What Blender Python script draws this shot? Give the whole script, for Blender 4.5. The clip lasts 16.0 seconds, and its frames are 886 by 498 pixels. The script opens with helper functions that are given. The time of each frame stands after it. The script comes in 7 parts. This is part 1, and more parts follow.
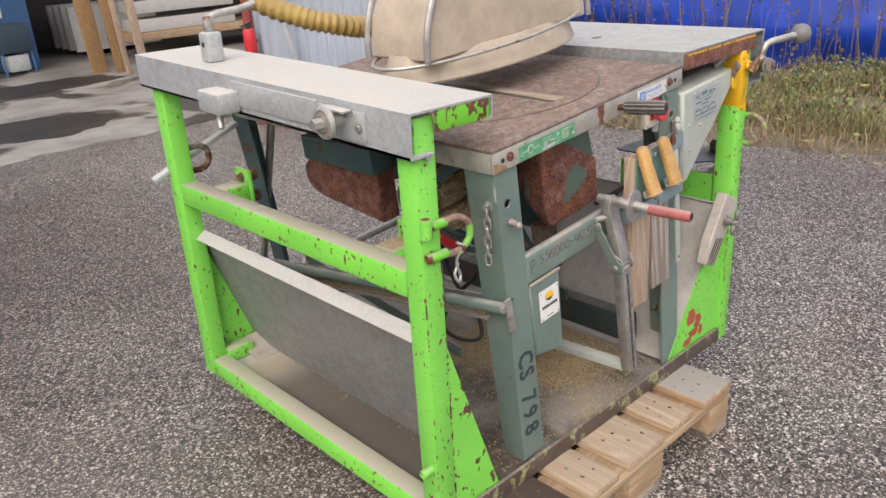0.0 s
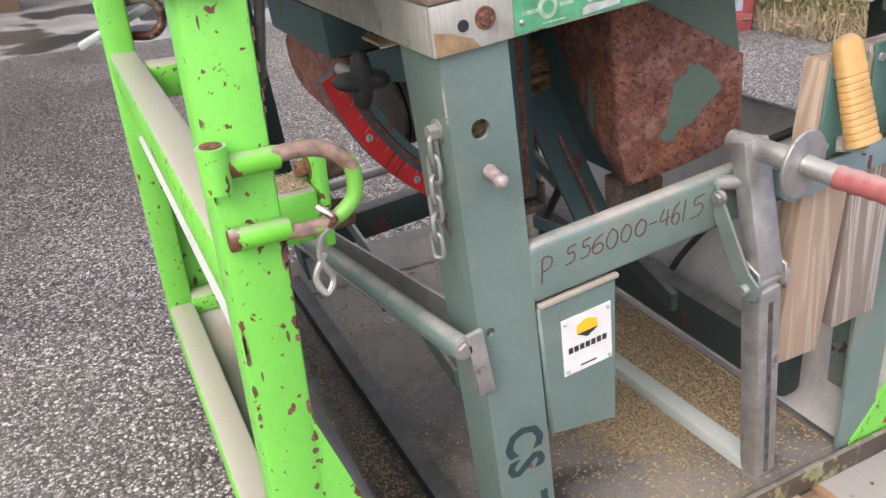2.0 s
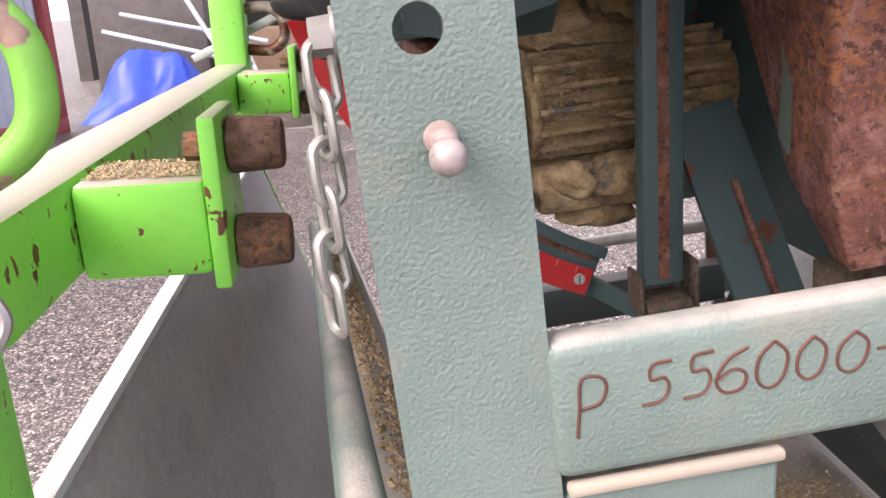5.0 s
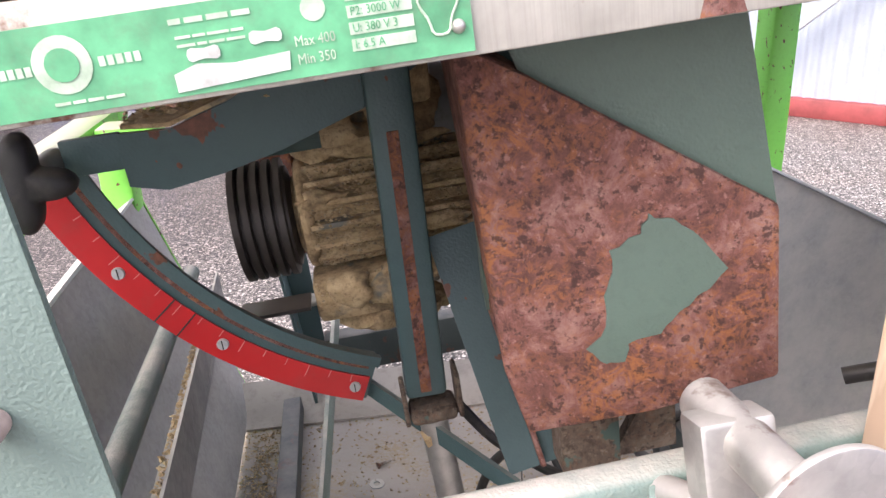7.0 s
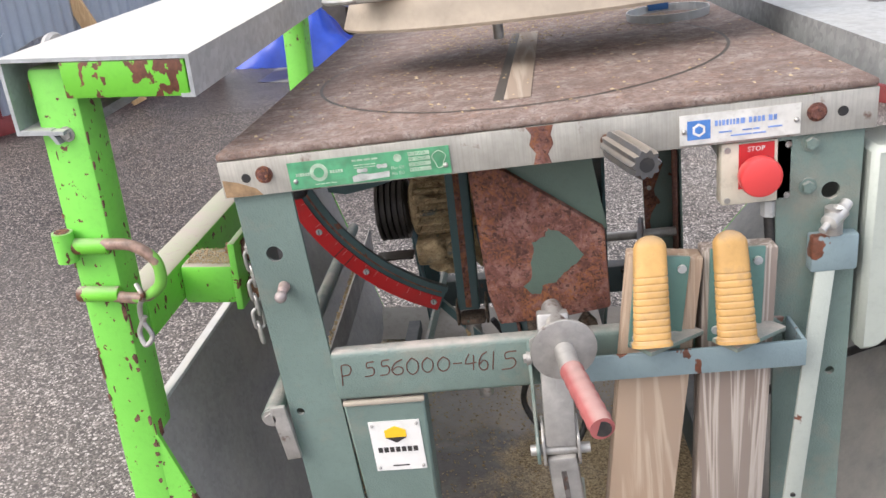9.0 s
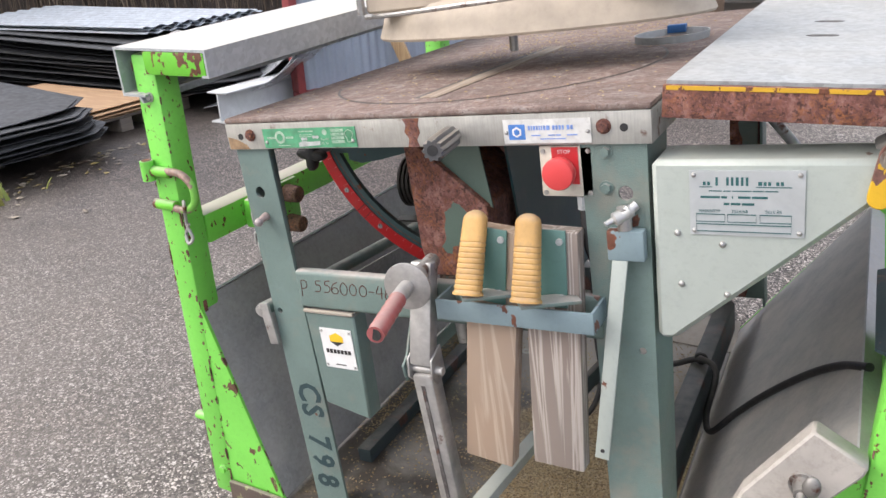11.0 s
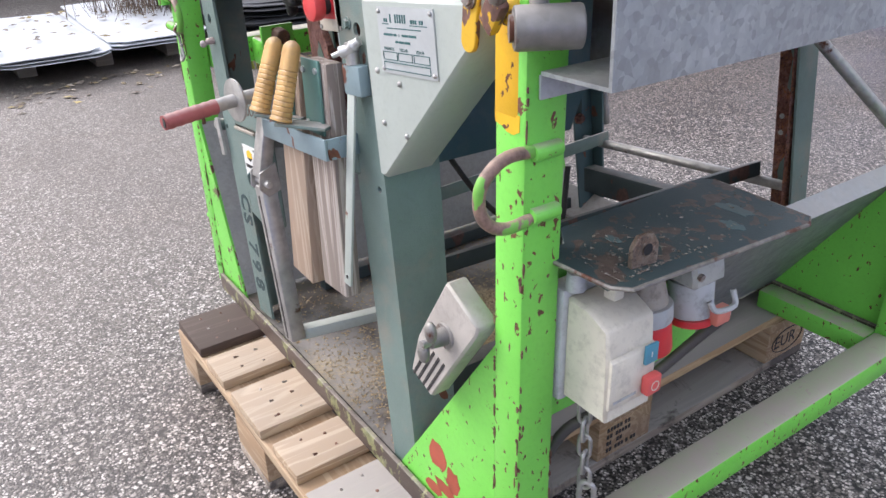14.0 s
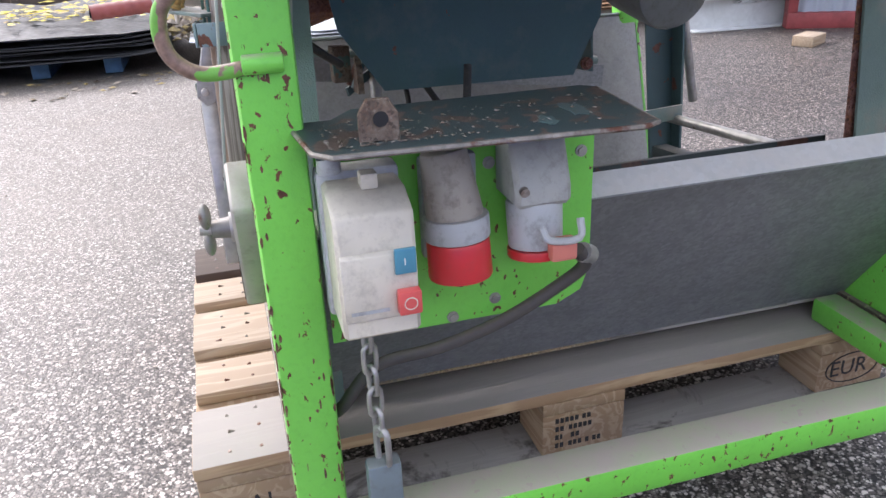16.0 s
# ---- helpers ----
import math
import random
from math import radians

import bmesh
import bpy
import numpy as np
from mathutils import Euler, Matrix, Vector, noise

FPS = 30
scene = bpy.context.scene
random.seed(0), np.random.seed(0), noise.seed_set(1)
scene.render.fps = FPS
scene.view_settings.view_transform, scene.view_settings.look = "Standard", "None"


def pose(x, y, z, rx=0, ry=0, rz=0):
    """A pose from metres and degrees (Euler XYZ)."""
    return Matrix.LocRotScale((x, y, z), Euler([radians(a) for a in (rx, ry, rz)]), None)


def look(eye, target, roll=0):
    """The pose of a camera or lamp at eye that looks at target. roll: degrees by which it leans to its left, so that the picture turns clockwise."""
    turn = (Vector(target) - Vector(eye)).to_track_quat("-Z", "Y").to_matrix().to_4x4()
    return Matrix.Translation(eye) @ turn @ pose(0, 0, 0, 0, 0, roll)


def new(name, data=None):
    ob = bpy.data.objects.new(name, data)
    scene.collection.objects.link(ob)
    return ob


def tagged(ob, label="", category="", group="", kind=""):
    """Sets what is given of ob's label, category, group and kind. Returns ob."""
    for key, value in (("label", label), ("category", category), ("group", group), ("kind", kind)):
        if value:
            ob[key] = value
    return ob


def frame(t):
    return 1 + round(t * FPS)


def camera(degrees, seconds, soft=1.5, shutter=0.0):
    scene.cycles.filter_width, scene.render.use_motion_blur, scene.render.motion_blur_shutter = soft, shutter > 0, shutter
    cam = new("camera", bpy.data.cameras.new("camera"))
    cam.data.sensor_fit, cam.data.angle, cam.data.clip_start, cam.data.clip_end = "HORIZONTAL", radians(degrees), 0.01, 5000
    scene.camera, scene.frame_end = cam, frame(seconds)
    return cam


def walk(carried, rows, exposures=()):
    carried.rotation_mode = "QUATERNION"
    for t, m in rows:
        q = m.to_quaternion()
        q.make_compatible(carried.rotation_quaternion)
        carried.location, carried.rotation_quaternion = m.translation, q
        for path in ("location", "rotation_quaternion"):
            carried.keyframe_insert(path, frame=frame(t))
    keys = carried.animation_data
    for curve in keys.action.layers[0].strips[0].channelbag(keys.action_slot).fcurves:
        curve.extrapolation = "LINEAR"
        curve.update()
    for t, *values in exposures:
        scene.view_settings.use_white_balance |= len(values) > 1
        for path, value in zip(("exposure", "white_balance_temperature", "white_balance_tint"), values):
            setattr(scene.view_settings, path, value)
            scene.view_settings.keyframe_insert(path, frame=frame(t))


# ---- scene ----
cam = camera(59.8, 16.0)
PATH = [
    (0, (-1.032, -0.943, 1.276), (0.216, 0.432, 0.533), -3.5),
    (0.5, (-0.805, -0.871, 1.204), (0.381, 0.54, 0.428), -3.3),
    (1, (-0.627, -0.764, 1.146), (0.455, 0.7, 0.319), -3.0),
    (1.5, (-0.448, -0.623, 1.084), (0.487, 0.908, 0.199), -3.1),
    (2, (-0.3, -0.545, 1.012), (0.463, 1.062, 0.099), -3.1),
    (2.5, (-0.169, -0.465, 0.968), (0.389, 1.209, 0.026), -3.3),
    (3, (-0.122, -0.383, 0.91), (0.222, 1.358, -0.011), -3.5),
    (3.2, (-0.108, -0.361, 0.882), (0.167, 1.416, 0.005), -3.8),
    (5.5, (0.018, -0.27, 0.811), (0.23, 1.623, 0.202), -1.5),
    (6, (0.07, -0.268, 0.847), (0.315, 1.612, 0.21), -2.3),
    (6.5, (0.114, -0.243, 0.873), (0.36, 1.619, 0.186), -2.7),
    (7, (0.151, -0.273, 0.926), (0.395, 1.578, 0.208), -2.4),
    (7.5, (0.152, -0.402, 1.004), (0.362, 1.435, 0.242), -2.4),
    (8, (0.149, -0.582, 1.067), (0.289, 1.248, 0.274), -2.3),
    (8.2, (0.159, -0.65, 1.089), (0.26, 1.181, 0.291), -2.3),
    (10.3, (0.6, -0.824, 1.163), (-0.108, 0.873, 0.375), -3.0),
    (10.5, (0.677, -0.856, 1.17), (-0.102, 0.812, 0.388), -3.0),
    (11, (0.809, -0.867, 1.174), (-0.085, 0.745, 0.399), -3.1),
    (11.5, (0.929, -0.811, 1.152), (-0.082, 0.72, 0.354), -2.3),
    (12, (1.034, -0.735, 1.134), (-0.094, 0.686, 0.293), -2.9),
    (12.5, (1.158, -0.67, 1.103), (-0.071, 0.649, 0.238), -3.5),
    (13, (1.295, -0.643, 1.088), (-0.028, 0.576, 0.215), -3.4),
    (13.5, (1.401, -0.603, 1.098), (-0.008, 0.504, 0.209), -3.0),
    (14, (1.472, -0.472, 1.059), (-0.007, 0.524, 0.154), -1.7),
    (14.5, (1.509, -0.333, 0.977), (-0.061, 0.498, 0.059), -1.8),
    (15, (1.551, -0.222, 0.874), (-0.104, 0.461, -0.017), -3.0),
    (15.5, (1.595, -0.119, 0.821), (-0.127, 0.451, -0.021), -3.4),
    (16, (1.628, -0.014, 0.853), (-0.133, 0.46, 0.032), -2.5),
]
walk(cam, [(t, look(eye, target, roll)) for t, eye, target, roll in PATH], [(0, -0.02, 6550, 14), (2, 0.32, 6200, 15), (3.2, 0.82, 6150, 16), (5.5, 1.08, 6850, 28), (6, 1.27, 7050, 30), (6.5, 1.25, 6800, 22), (7, 1.22, 6350, 20), (7.5, 0.7, 6150, 18), (8, 0.4, 6200, 13), (10.3, 0.37, 6250, 13), (13, 0.4, 5950, 14), (16, 0.75, 5950, 16)])

# ---- world and light ----
world = bpy.data.worlds.new("sky")
scene.world = world
world.use_nodes = True
wn, wl = world.node_tree.nodes, world.node_tree.links
sky = wn.new("ShaderNodeTexSky")
sky.sky_type, sky.sun_disc = "NISHITA", False
sky.sun_elevation, sky.sun_rotation = radians(42), radians(238)
sky.air_density, sky.dust_density, sky.ozone_density = 1.0, 6.0, 1.0
wmix = wn.new("ShaderNodeMix")
wmix.data_type = "RGBA"
wmix.inputs["Factor"].default_value = 0.55
wmix.inputs["B"].default_value = (7.6, 7.5, 7.4, 1)
wl.new(sky.outputs["Color"], wmix.inputs["A"])
wl.new(wmix.outputs["Result"], wn["Background"].inputs["Color"])
wn["Background"].inputs["Strength"].default_value = 0.215
sun_data = bpy.data.lights.new("sun", "SUN")
sun_data.energy, sun_data.angle, sun_data.color = 1.5, radians(42), (1, 0.97, 0.93)
sun = new("sun", sun_data)
sun.matrix_world = look((-4.2, -2.6, 4.5), (0, 0, 0))


# ---- materials ----
def nodes_of(name):
    m = bpy.data.materials.new(name)
    m.use_nodes = True
    nt = m.node_tree
    return m, nt.nodes, nt.links, nt.nodes["Principled BSDF"]


def noise_node(n, l, scale, detail=4.0, rough=0.6, dist=0.0, coord="Object", rnd=True, squash=None):
    tc = n.new("ShaderNodeTexCoord")
    tx = n.new("ShaderNodeTexNoise")
    tx.inputs["Scale"].default_value, tx.inputs["Detail"].default_value = scale, detail
    tx.inputs["Roughness"].default_value, tx.inputs["Distortion"].default_value = rough, dist
    if rnd:
        oi = n.new("ShaderNodeObjectInfo")
        ad = n.new("ShaderNodeVectorMath")
        ad.operation = "MULTIPLY_ADD"
        cx = n.new("ShaderNodeCombineXYZ")
        l.new(oi.outputs["Random"], cx.inputs["X"])
        l.new(oi.outputs["Random"], cx.inputs["Z"])
        ad.inputs[1].default_value = (7.0, 5.0, 9.0)
        l.new(cx.outputs[0], ad.inputs[0])
        l.new(tc.outputs[coord], ad.inputs[2])
        out = ad.outputs[0]
        if squash:
            sq = n.new("ShaderNodeVectorMath")
            sq.operation = "MULTIPLY"
            sq.inputs[1].default_value = squash
            l.new(out, sq.inputs[0])
            out = sq.outputs[0]
        l.new(out, tx.inputs["Vector"])
    else:
        l.new(tc.outputs[coord], tx.inputs["Vector"])
    return tx.outputs["Fac"]


def ramp(n, l, fac, stops):
    r = n.new("ShaderNodeValToRGB")
    while len(r.color_ramp.elements) < len(stops):
        r.color_ramp.elements.new(0.5)
    for e, (p, c) in zip(r.color_ramp.elements, stops):
        e.position = p
        e.color = (c, c, c, 1) if isinstance(c, (int, float)) else (*c, 1)
    l.new(fac, r.inputs["Fac"])
    return r.outputs["Color"]


def mix(n, l, fac, a, b, how="MIX"):
    m = n.new("ShaderNodeMix")
    m.data_type, m.blend_type = "RGBA", how
    for key, v in (("Factor", fac), ("A", a), ("B", b)):
        s = m.inputs[key]
        if isinstance(v, (int, float)):
            s.default_value = v
        elif isinstance(v, tuple):
            s.default_value = (*v, 1)
        else:
            l.new(v, s)
    return m.outputs["Result"]


def bump(n, l, b, height, strength=0.3, dist=0.002):
    k = n.new("ShaderNodeBump")
    k.inputs["Strength"].default_value, k.inputs["Distance"].default_value = strength, dist
    l.new(height, k.inputs["Height"])
    l.new(k.outputs["Normal"], b.inputs["Normal"])


def up_mask(n, l, lo, hi):
    """1 on faces that look upwards, for dust that has settled there."""
    g = n.new("ShaderNodeNewGeometry")
    s = n.new("ShaderNodeSeparateXYZ")
    l.new(g.outputs["Normal"], s.inputs[0])
    return ramp(n, l, s.outputs["Z"], [(lo, 0.0), (hi, 1.0)])


def times(n, l, a, b):
    m = n.new("ShaderNodeMath")
    m.operation = "MULTIPLY"
    for i, v in enumerate((a, b)):
        if isinstance(v, (int, float)):
            m.inputs[i].default_value = v
        else:
            l.new(v, m.inputs[i])
    return m.outputs[0]


def painted(name, colour, rust=0.0, dust=0.0, rough=0.45, tone=0.12, grain=0.25, chip=26.0, rustcol=(0.11, 0.04, 0.022), dustcol=(0.42, 0.37, 0.31), streak=0.0, cake=0.15):
    """Painted steel: uneven colour, chips down to rust, and dust on what faces up."""
    m, n, l, b = nodes_of(name)
    big = noise_node(n, l, 5.0, 5, 0.6)
    c = mix(n, l, ramp(n, l, big, [(0.3, 0.0), (0.75, 1.0)]), tuple(v * (1 - tone) for v in colour), tuple(min(1, v * (1 + tone)) for v in colour))
    fine = noise_node(n, l, 140.0, 3, 0.6)
    c = mix(n, l, times(n, l, ramp(n, l, fine, [(0.5, 0.0), (0.8, 1.0)]), 0.25), c, tuple(v * 0.6 for v in colour))
    if streak:
        st = noise_node(n, l, 9.0, 6, 0.7)
        c = mix(n, l, times(n, l, ramp(n, l, st, [(0.52, 0.0), (0.68, 1.0)]), streak), c, (0.28, 0.22, 0.17))
    rn = 0.0
    if rust:
        chips = noise_node(n, l, chip, 4, 0.55, 0.3, squash=(1.0, 1.0, 0.75))
        zone = ramp(n, l, noise_node(n, l, 7.0, 3), [(0.4, 0.0), (0.7, 0.07)])
        ad = n.new("ShaderNodeMath")
        ad.operation = "ADD"
        l.new(chips, ad.inputs[0])
        l.new(zone, ad.inputs[1])
        rn = ramp(n, l, ad.outputs[0], [(0.745 - rust, 0.0), (0.755 - rust, 1.0)])
        rc = ramp(n, l, noise_node(n, l, 90.0, 4), [(0.3, tuple(v * 0.6 for v in rustcol)), (0.7, tuple(v * 1.7 for v in rustcol))])
        c = mix(n, l, rn, c, rc)
    if dust:
        dn = ramp(n, l, noise_node(n, l, 18.0, 5, 0.7), [(0.3, cake), (0.65, 1.0)])
        c = mix(n, l, times(n, l, times(n, l, up_mask(n, l, 0.55, 0.95), dn), dust), c, dustcol)
    l.new(c, b.inputs["Base Color"])
    b.inputs["Roughness"].default_value = rough
    bump(n, l, b, noise_node(n, l, 500.0, 1, 0.4), grain, 0.0009)
    return m


def metal(name, colour, rough=0.45, metallic=0.8, mott=0.25, scale=30.0, dust=0.0, rust=0.0, cells=0.5, streak=0.0, settle=(0.4, 0.9)):
    m, n, l, b = nodes_of(name)
    v = n.new("ShaderNodeTexVoronoi")
    tc = n.new("ShaderNodeTexCoord")
    v.inputs["Scale"].default_value = scale * 3
    l.new(tc.outputs["Object"], v.inputs["Vector"])
    k = mix(n, l, 1 - cells, v.outputs["Color"], noise_node(n, l, scale, 5))
    bw = n.new("ShaderNodeRGBToBW")
    l.new(k, bw.inputs[0])
    c = ramp(n, l, bw.outputs[0], [(0.3, tuple(x * (1 - mott) for x in colour)), (0.7, tuple(min(1, x * (1 + mott)) for x in colour))])
    if streak:
        c = mix(n, l, times(n, l, ramp(n, l, noise_node(n, l, 6.0, 5, 0.7, squash=(60, 60, 1.5)), [(0.45, 0.0), (0.62, 1.0)]), streak), c, tuple(x * 0.55 for x in colour))
    c = mix(n, l, ramp(n, l, noise_node(n, l, 7.0, 7, 0.7, 0.6), [(0.42, 0.0), (0.68, 0.45)]), c, tuple(x * 0.62 for x in colour))
    if rust:
        rn = ramp(n, l, noise_node(n, l, 22.0, 6, 0.65), [(0.66 - rust, 0.0), (0.74 - rust, 1.0)])
        c = mix(n, l, rn, c, (0.12, 0.05, 0.03))
    if dust:
        dn = ramp(n, l, noise_node(n, l, 14.0, 6, 0.7), [(0.25, 0.3), (0.6, 1.0)])
        cover = times(n, l, times(n, l, up_mask(n, l, *settle), dn), dust)
        c = mix(n, l, cover, c, (0.5, 0.475, 0.43))
    l.new(c, b.inputs["Base Color"])
    gloss = ramp(n, l, noise_node(n, l, 25.0), [(0.3, rough - 0.08), (0.7, rough + 0.15)])
    if dust:
        l.new(mix(n, l, cover, (metallic, metallic, metallic), (0.0, 0.0, 0.0)), b.inputs["Metallic"])
        l.new(mix(n, l, cover, gloss, (0.9, 0.9, 0.9)), b.inputs["Roughness"])
    else:
        b.inputs["Metallic"].default_value = metallic
        l.new(gloss, b.inputs["Roughness"])
    bump(n, l, b, noise_node(n, l, 120.0, 3), 0.12, 0.001)
    return m


def rusty(name, dark=(0.045, 0.018, 0.014), light=(0.165, 0.066, 0.052), grey=(0.3, 0.165, 0.14), paint=None, spot=0.95):
    m, n, l, b = nodes_of(name)
    a = ramp(n, l, noise_node(n, l, 38.0, 10, 0.78, 0.4), [(0.34, dark), (0.5, light), (0.64, grey)])
    zone = ramp(n, l, noise_node(n, l, 11.0, 6, 0.65, 0.7), [(0.42, 0.0), (0.6, 1.0)])
    flecks = ramp(n, l, noise_node(n, l, 80.0, 7, 0.75, 1.8), [(0.47, 0.0), (0.58, 1.0)])
    c = mix(n, l, times(n, l, times(n, l, zone, flecks), spot), a, (0.3, 0.115, 0.04))
    pits = ramp(n, l, noise_node(n, l, 170.0, 4, 0.7), [(0.54, 0.0), (0.62, 0.85)])
    c = mix(n, l, pits, c, dark)
    c = mix(n, l, times(n, l, ramp(n, l, noise_node(n, l, 230.0, 3, 0.7), [(0.6, 0.0), (0.68, 1.0)]), 0.5), c, tuple(v * 1.3 for v in grey))
    c = mix(n, l, ramp(n, l, noise_node(n, l, 6.0, 7, 0.7, 0.8), [(0.5, 0.0), (0.7, 0.55)]), c, dark)
    if paint:
        pm = ramp(n, l, noise_node(n, l, 12.0, 5, 0.6), [(0.6, 0.0), (0.615, 1.0)])
        c = mix(n, l, pm, c, paint)
    l.new(c, b.inputs["Base Color"])
    b.inputs["Roughness"].default_value = 0.78
    bump(n, l, b, noise_node(n, l, 130.0, 8, 0.8), 0.75, 0.0022)
    return m


def timber(name, pale, dark, axis="Y", scale=7.0, grey=0.0, dust=0.0, wet=0.0, dustcol=(0.33, 0.30, 0.27), fine=0.6):
    """Sawn wood with the grain along one axis of the object."""
    m, n, l, b = nodes_of(name)
    tc = n.new("ShaderNodeTexCoord")
    oi = n.new("ShaderNodeObjectInfo")
    mp = n.new("ShaderNodeMapping")
    s = {"X": (fine, 9, 9), "Y": (9, fine, 9), "Z": (9, 9, fine)}[axis]
    mp.inputs["Scale"].default_value = tuple(v * scale / 4 for v in s)
    l.new(tc.outputs["Object"], mp.inputs["Vector"])
    cx = n.new("ShaderNodeCombineXYZ")
    for k in "XYZ":
        l.new(times(n, l, oi.outputs["Random"], {"X": 13.0, "Y": 7.0, "Z": 5.0}[k]), cx.inputs[k])
    l.new(cx.outputs[0], mp.inputs["Location"])
    tx = n.new("ShaderNodeTexNoise")
    tx.inputs["Scale"].default_value, tx.inputs["Detail"].default_value, tx.inputs["Distortion"].default_value = 1.6, 6, 0.8
    l.new(mp.outputs[0], tx.inputs["Vector"])
    ws = n.new("ShaderNodeMath")
    ws.operation = "SINE"
    l.new(times(n, l, tx.outputs["Fac"], 38.0), ws.inputs[0])
    ring = ramp(n, l, ws.outputs[0], [(0.0, 0.0), (1.0, 1.0)])
    c = mix(n, l, ring, dark, pale)
    c = mix(n, l, ramp(n, l, tx.outputs["Fac"], [(0.3, 0.5), (0.7, 0.0)]), c, dark)
    c = mix(n, l, times(n, l, oi.outputs["Random"], 0.35), c, tuple(v * 0.75 for v in pale))
    if grey:
        c = mix(n, l, times(n, l, ramp(n, l, noise_node(n, l, 6.0, 5), [(0.35, 0.3), (0.7, 1.0)]), grey), c, (0.30, 0.28, 0.25))
    if dust:
        c = mix(n, l, times(n, l, up_mask(n, l, 0.5, 0.9), dust), c, dustcol)
    if wet:
        c = mix(n, l, times(n, l, ramp(n, l, noise_node(n, l, 7.0, 6, 0.65, 0.6), [(0.5, 0.0), (0.58, 1.0)]), wet), c, (0.06, 0.05, 0.045))
    l.new(c, b.inputs["Base Color"])
    b.inputs["Roughness"].default_value = 0.75
    bump(n, l, b, ring, 0.25, 0.001)
    return m


def plain(name, colour, rough=0.5, metallic=0.0, tone=0.1, dirt=0.0, scale=12.0):
    m, n, l, b = nodes_of(name)
    c = ramp(n, l, noise_node(n, l, scale, 5), [(0.3, tuple(v * (1 - tone) for v in colour)), (0.7, tuple(min(1, v * (1 + tone)) for v in colour))])
    if dirt:
        c = mix(n, l, times(n, l, ramp(n, l, noise_node(n, l, 60.0, 6, 0.7), [(0.5, 0.0), (0.7, 1.0)]), dirt), c, (0.12, 0.10, 0.08))
        c = mix(n, l, times(n, l, up_mask(n, l, 0.5, 0.95), dirt), c, (0.25, 0.22, 0.18))
    l.new(c, b.inputs["Base Color"])
    b.inputs["Roughness"].default_value, b.inputs["Metallic"].default_value = rough, metallic
    bump(n, l, b, noise_node(n, l, 180.0, 3), 0.1, 0.001)
    return m


def asphalt_material():
    m, n, l, b = nodes_of("asphalt")
    tc = n.new("ShaderNodeTexCoord")

    def stones(scale, stops, gap):
        v = n.new("ShaderNodeTexVoronoi")
        v.inputs["Scale"].default_value = scale
        l.new(tc.outputs["Object"], v.inputs["Vector"])
        sc = n.new("ShaderNodeSeparateColor")
        l.new(v.outputs["Color"], sc.inputs[0])
        c = ramp(n, l, sc.outputs[0], stops)
        return mix(n, l, ramp(n, l, v.outputs["Distance"], [(gap, 0.0), (gap + 0.25, 1.0)]), c, (0.013, 0.012, 0.011)), v.outputs["Distance"]

    c1, d1 = stones(100.0, [(0.0, (0.035, 0.031, 0.028)), (0.3, (0.1, 0.09, 0.081)), (0.66, (0.25, 0.226, 0.204)), (0.88, (0.74, 0.69, 0.64))], 0.42)
    c2, d2 = stones(200.0, [(0.0, (0.035, 0.031, 0.028)), (0.3, (0.11, 0.099, 0.089)), (0.7, (0.29, 0.263, 0.238)), (0.9, (0.74, 0.69, 0.64))], 0.48)
    pick = ramp(n, l, noise_node(n, l, 60.0, 2, rnd=False), [(0.44, 0.0), (0.52, 1.0)])
    c = mix(n, l, pick, c1, c2)
    big = noise_node(n, l, 0.55, 6, 0.62, 0.5, rnd=False)
    wet = ramp(n, l, big, [(0.44, 0.0), (0.56, 1.0)])
    c = mix(n, l, wet, c, mix(n, l, 1.0, c, (0.82, 0.8, 0.79), "MULTIPLY"))
    warm = ramp(n, l, noise_node(n, l, 2.2, 5, rnd=False), [(0.5, 0.0), (0.7, 0.35)])
    c = mix(n, l, warm, c, mix(n, l, 1.0, c, (1.0, 0.86, 0.76), "MULTIPLY"))
    dusty = ramp(n, l, noise_node(n, l, 1.3, 6, 0.65, rnd=False), [(0.5, 0.0), (0.75, 0.2)])
    c = mix(n, l, dusty, c, (0.24, 0.21, 0.18))
    far = n.new("ShaderNodeVectorMath")
    far.operation = "DISTANCE"
    far.inputs[1].default_value = (-2.2, 3.4, 0)
    l.new(tc.outputs["Object"], far.inputs[0])
    rim = n.new("ShaderNodeMath")
    rim.operation = "MULTIPLY_ADD"
    l.new(noise_node(n, l, 1.1, 6, 0.65, 0.4, rnd=False), rim.inputs[0])
    rim.inputs[1].default_value = 2.4
    l.new(far.outputs["Value"], rim.inputs[2])
    damp = ramp(n, l, times(n, l, rim.outputs[0], 0.1), [(0.3, 1.0), (0.44, 0.0)])
    c = mix(n, l, damp, c, mix(n, l, 1.0, c, (0.55, 0.51, 0.49), "MULTIPLY"))
    # Wet sheen painted into the base colour: paler, flatter stones around this point.
    film = n.new("ShaderNodeVectorMath")
    film.operation = "DISTANCE"
    film.inputs[1].default_value = (-2.0, -0.5, 0)
    l.new(tc.outputs["Object"], film.inputs[0])
    ragged = n.new("ShaderNodeMath")
    ragged.operation = "MULTIPLY_ADD"
    l.new(noise_node(n, l, 1.7, 7, 0.68, 0.5, rnd=False), ragged.inputs[0])
    ragged.inputs[1].default_value = 1.6
    l.new(film.outputs["Value"], ragged.inputs[2])
    sheen_zone = ramp(n, l, times(n, l, ragged.outputs[0], 0.1), [(0.2, 0.45), (0.34, 0.0)])
    c = mix(n, l, sheen_zone, c, (0.21, 0.183, 0.155))
    axes = n.new("ShaderNodeSeparateXYZ")
    l.new(tc.outputs["Object"], axes.inputs[0])
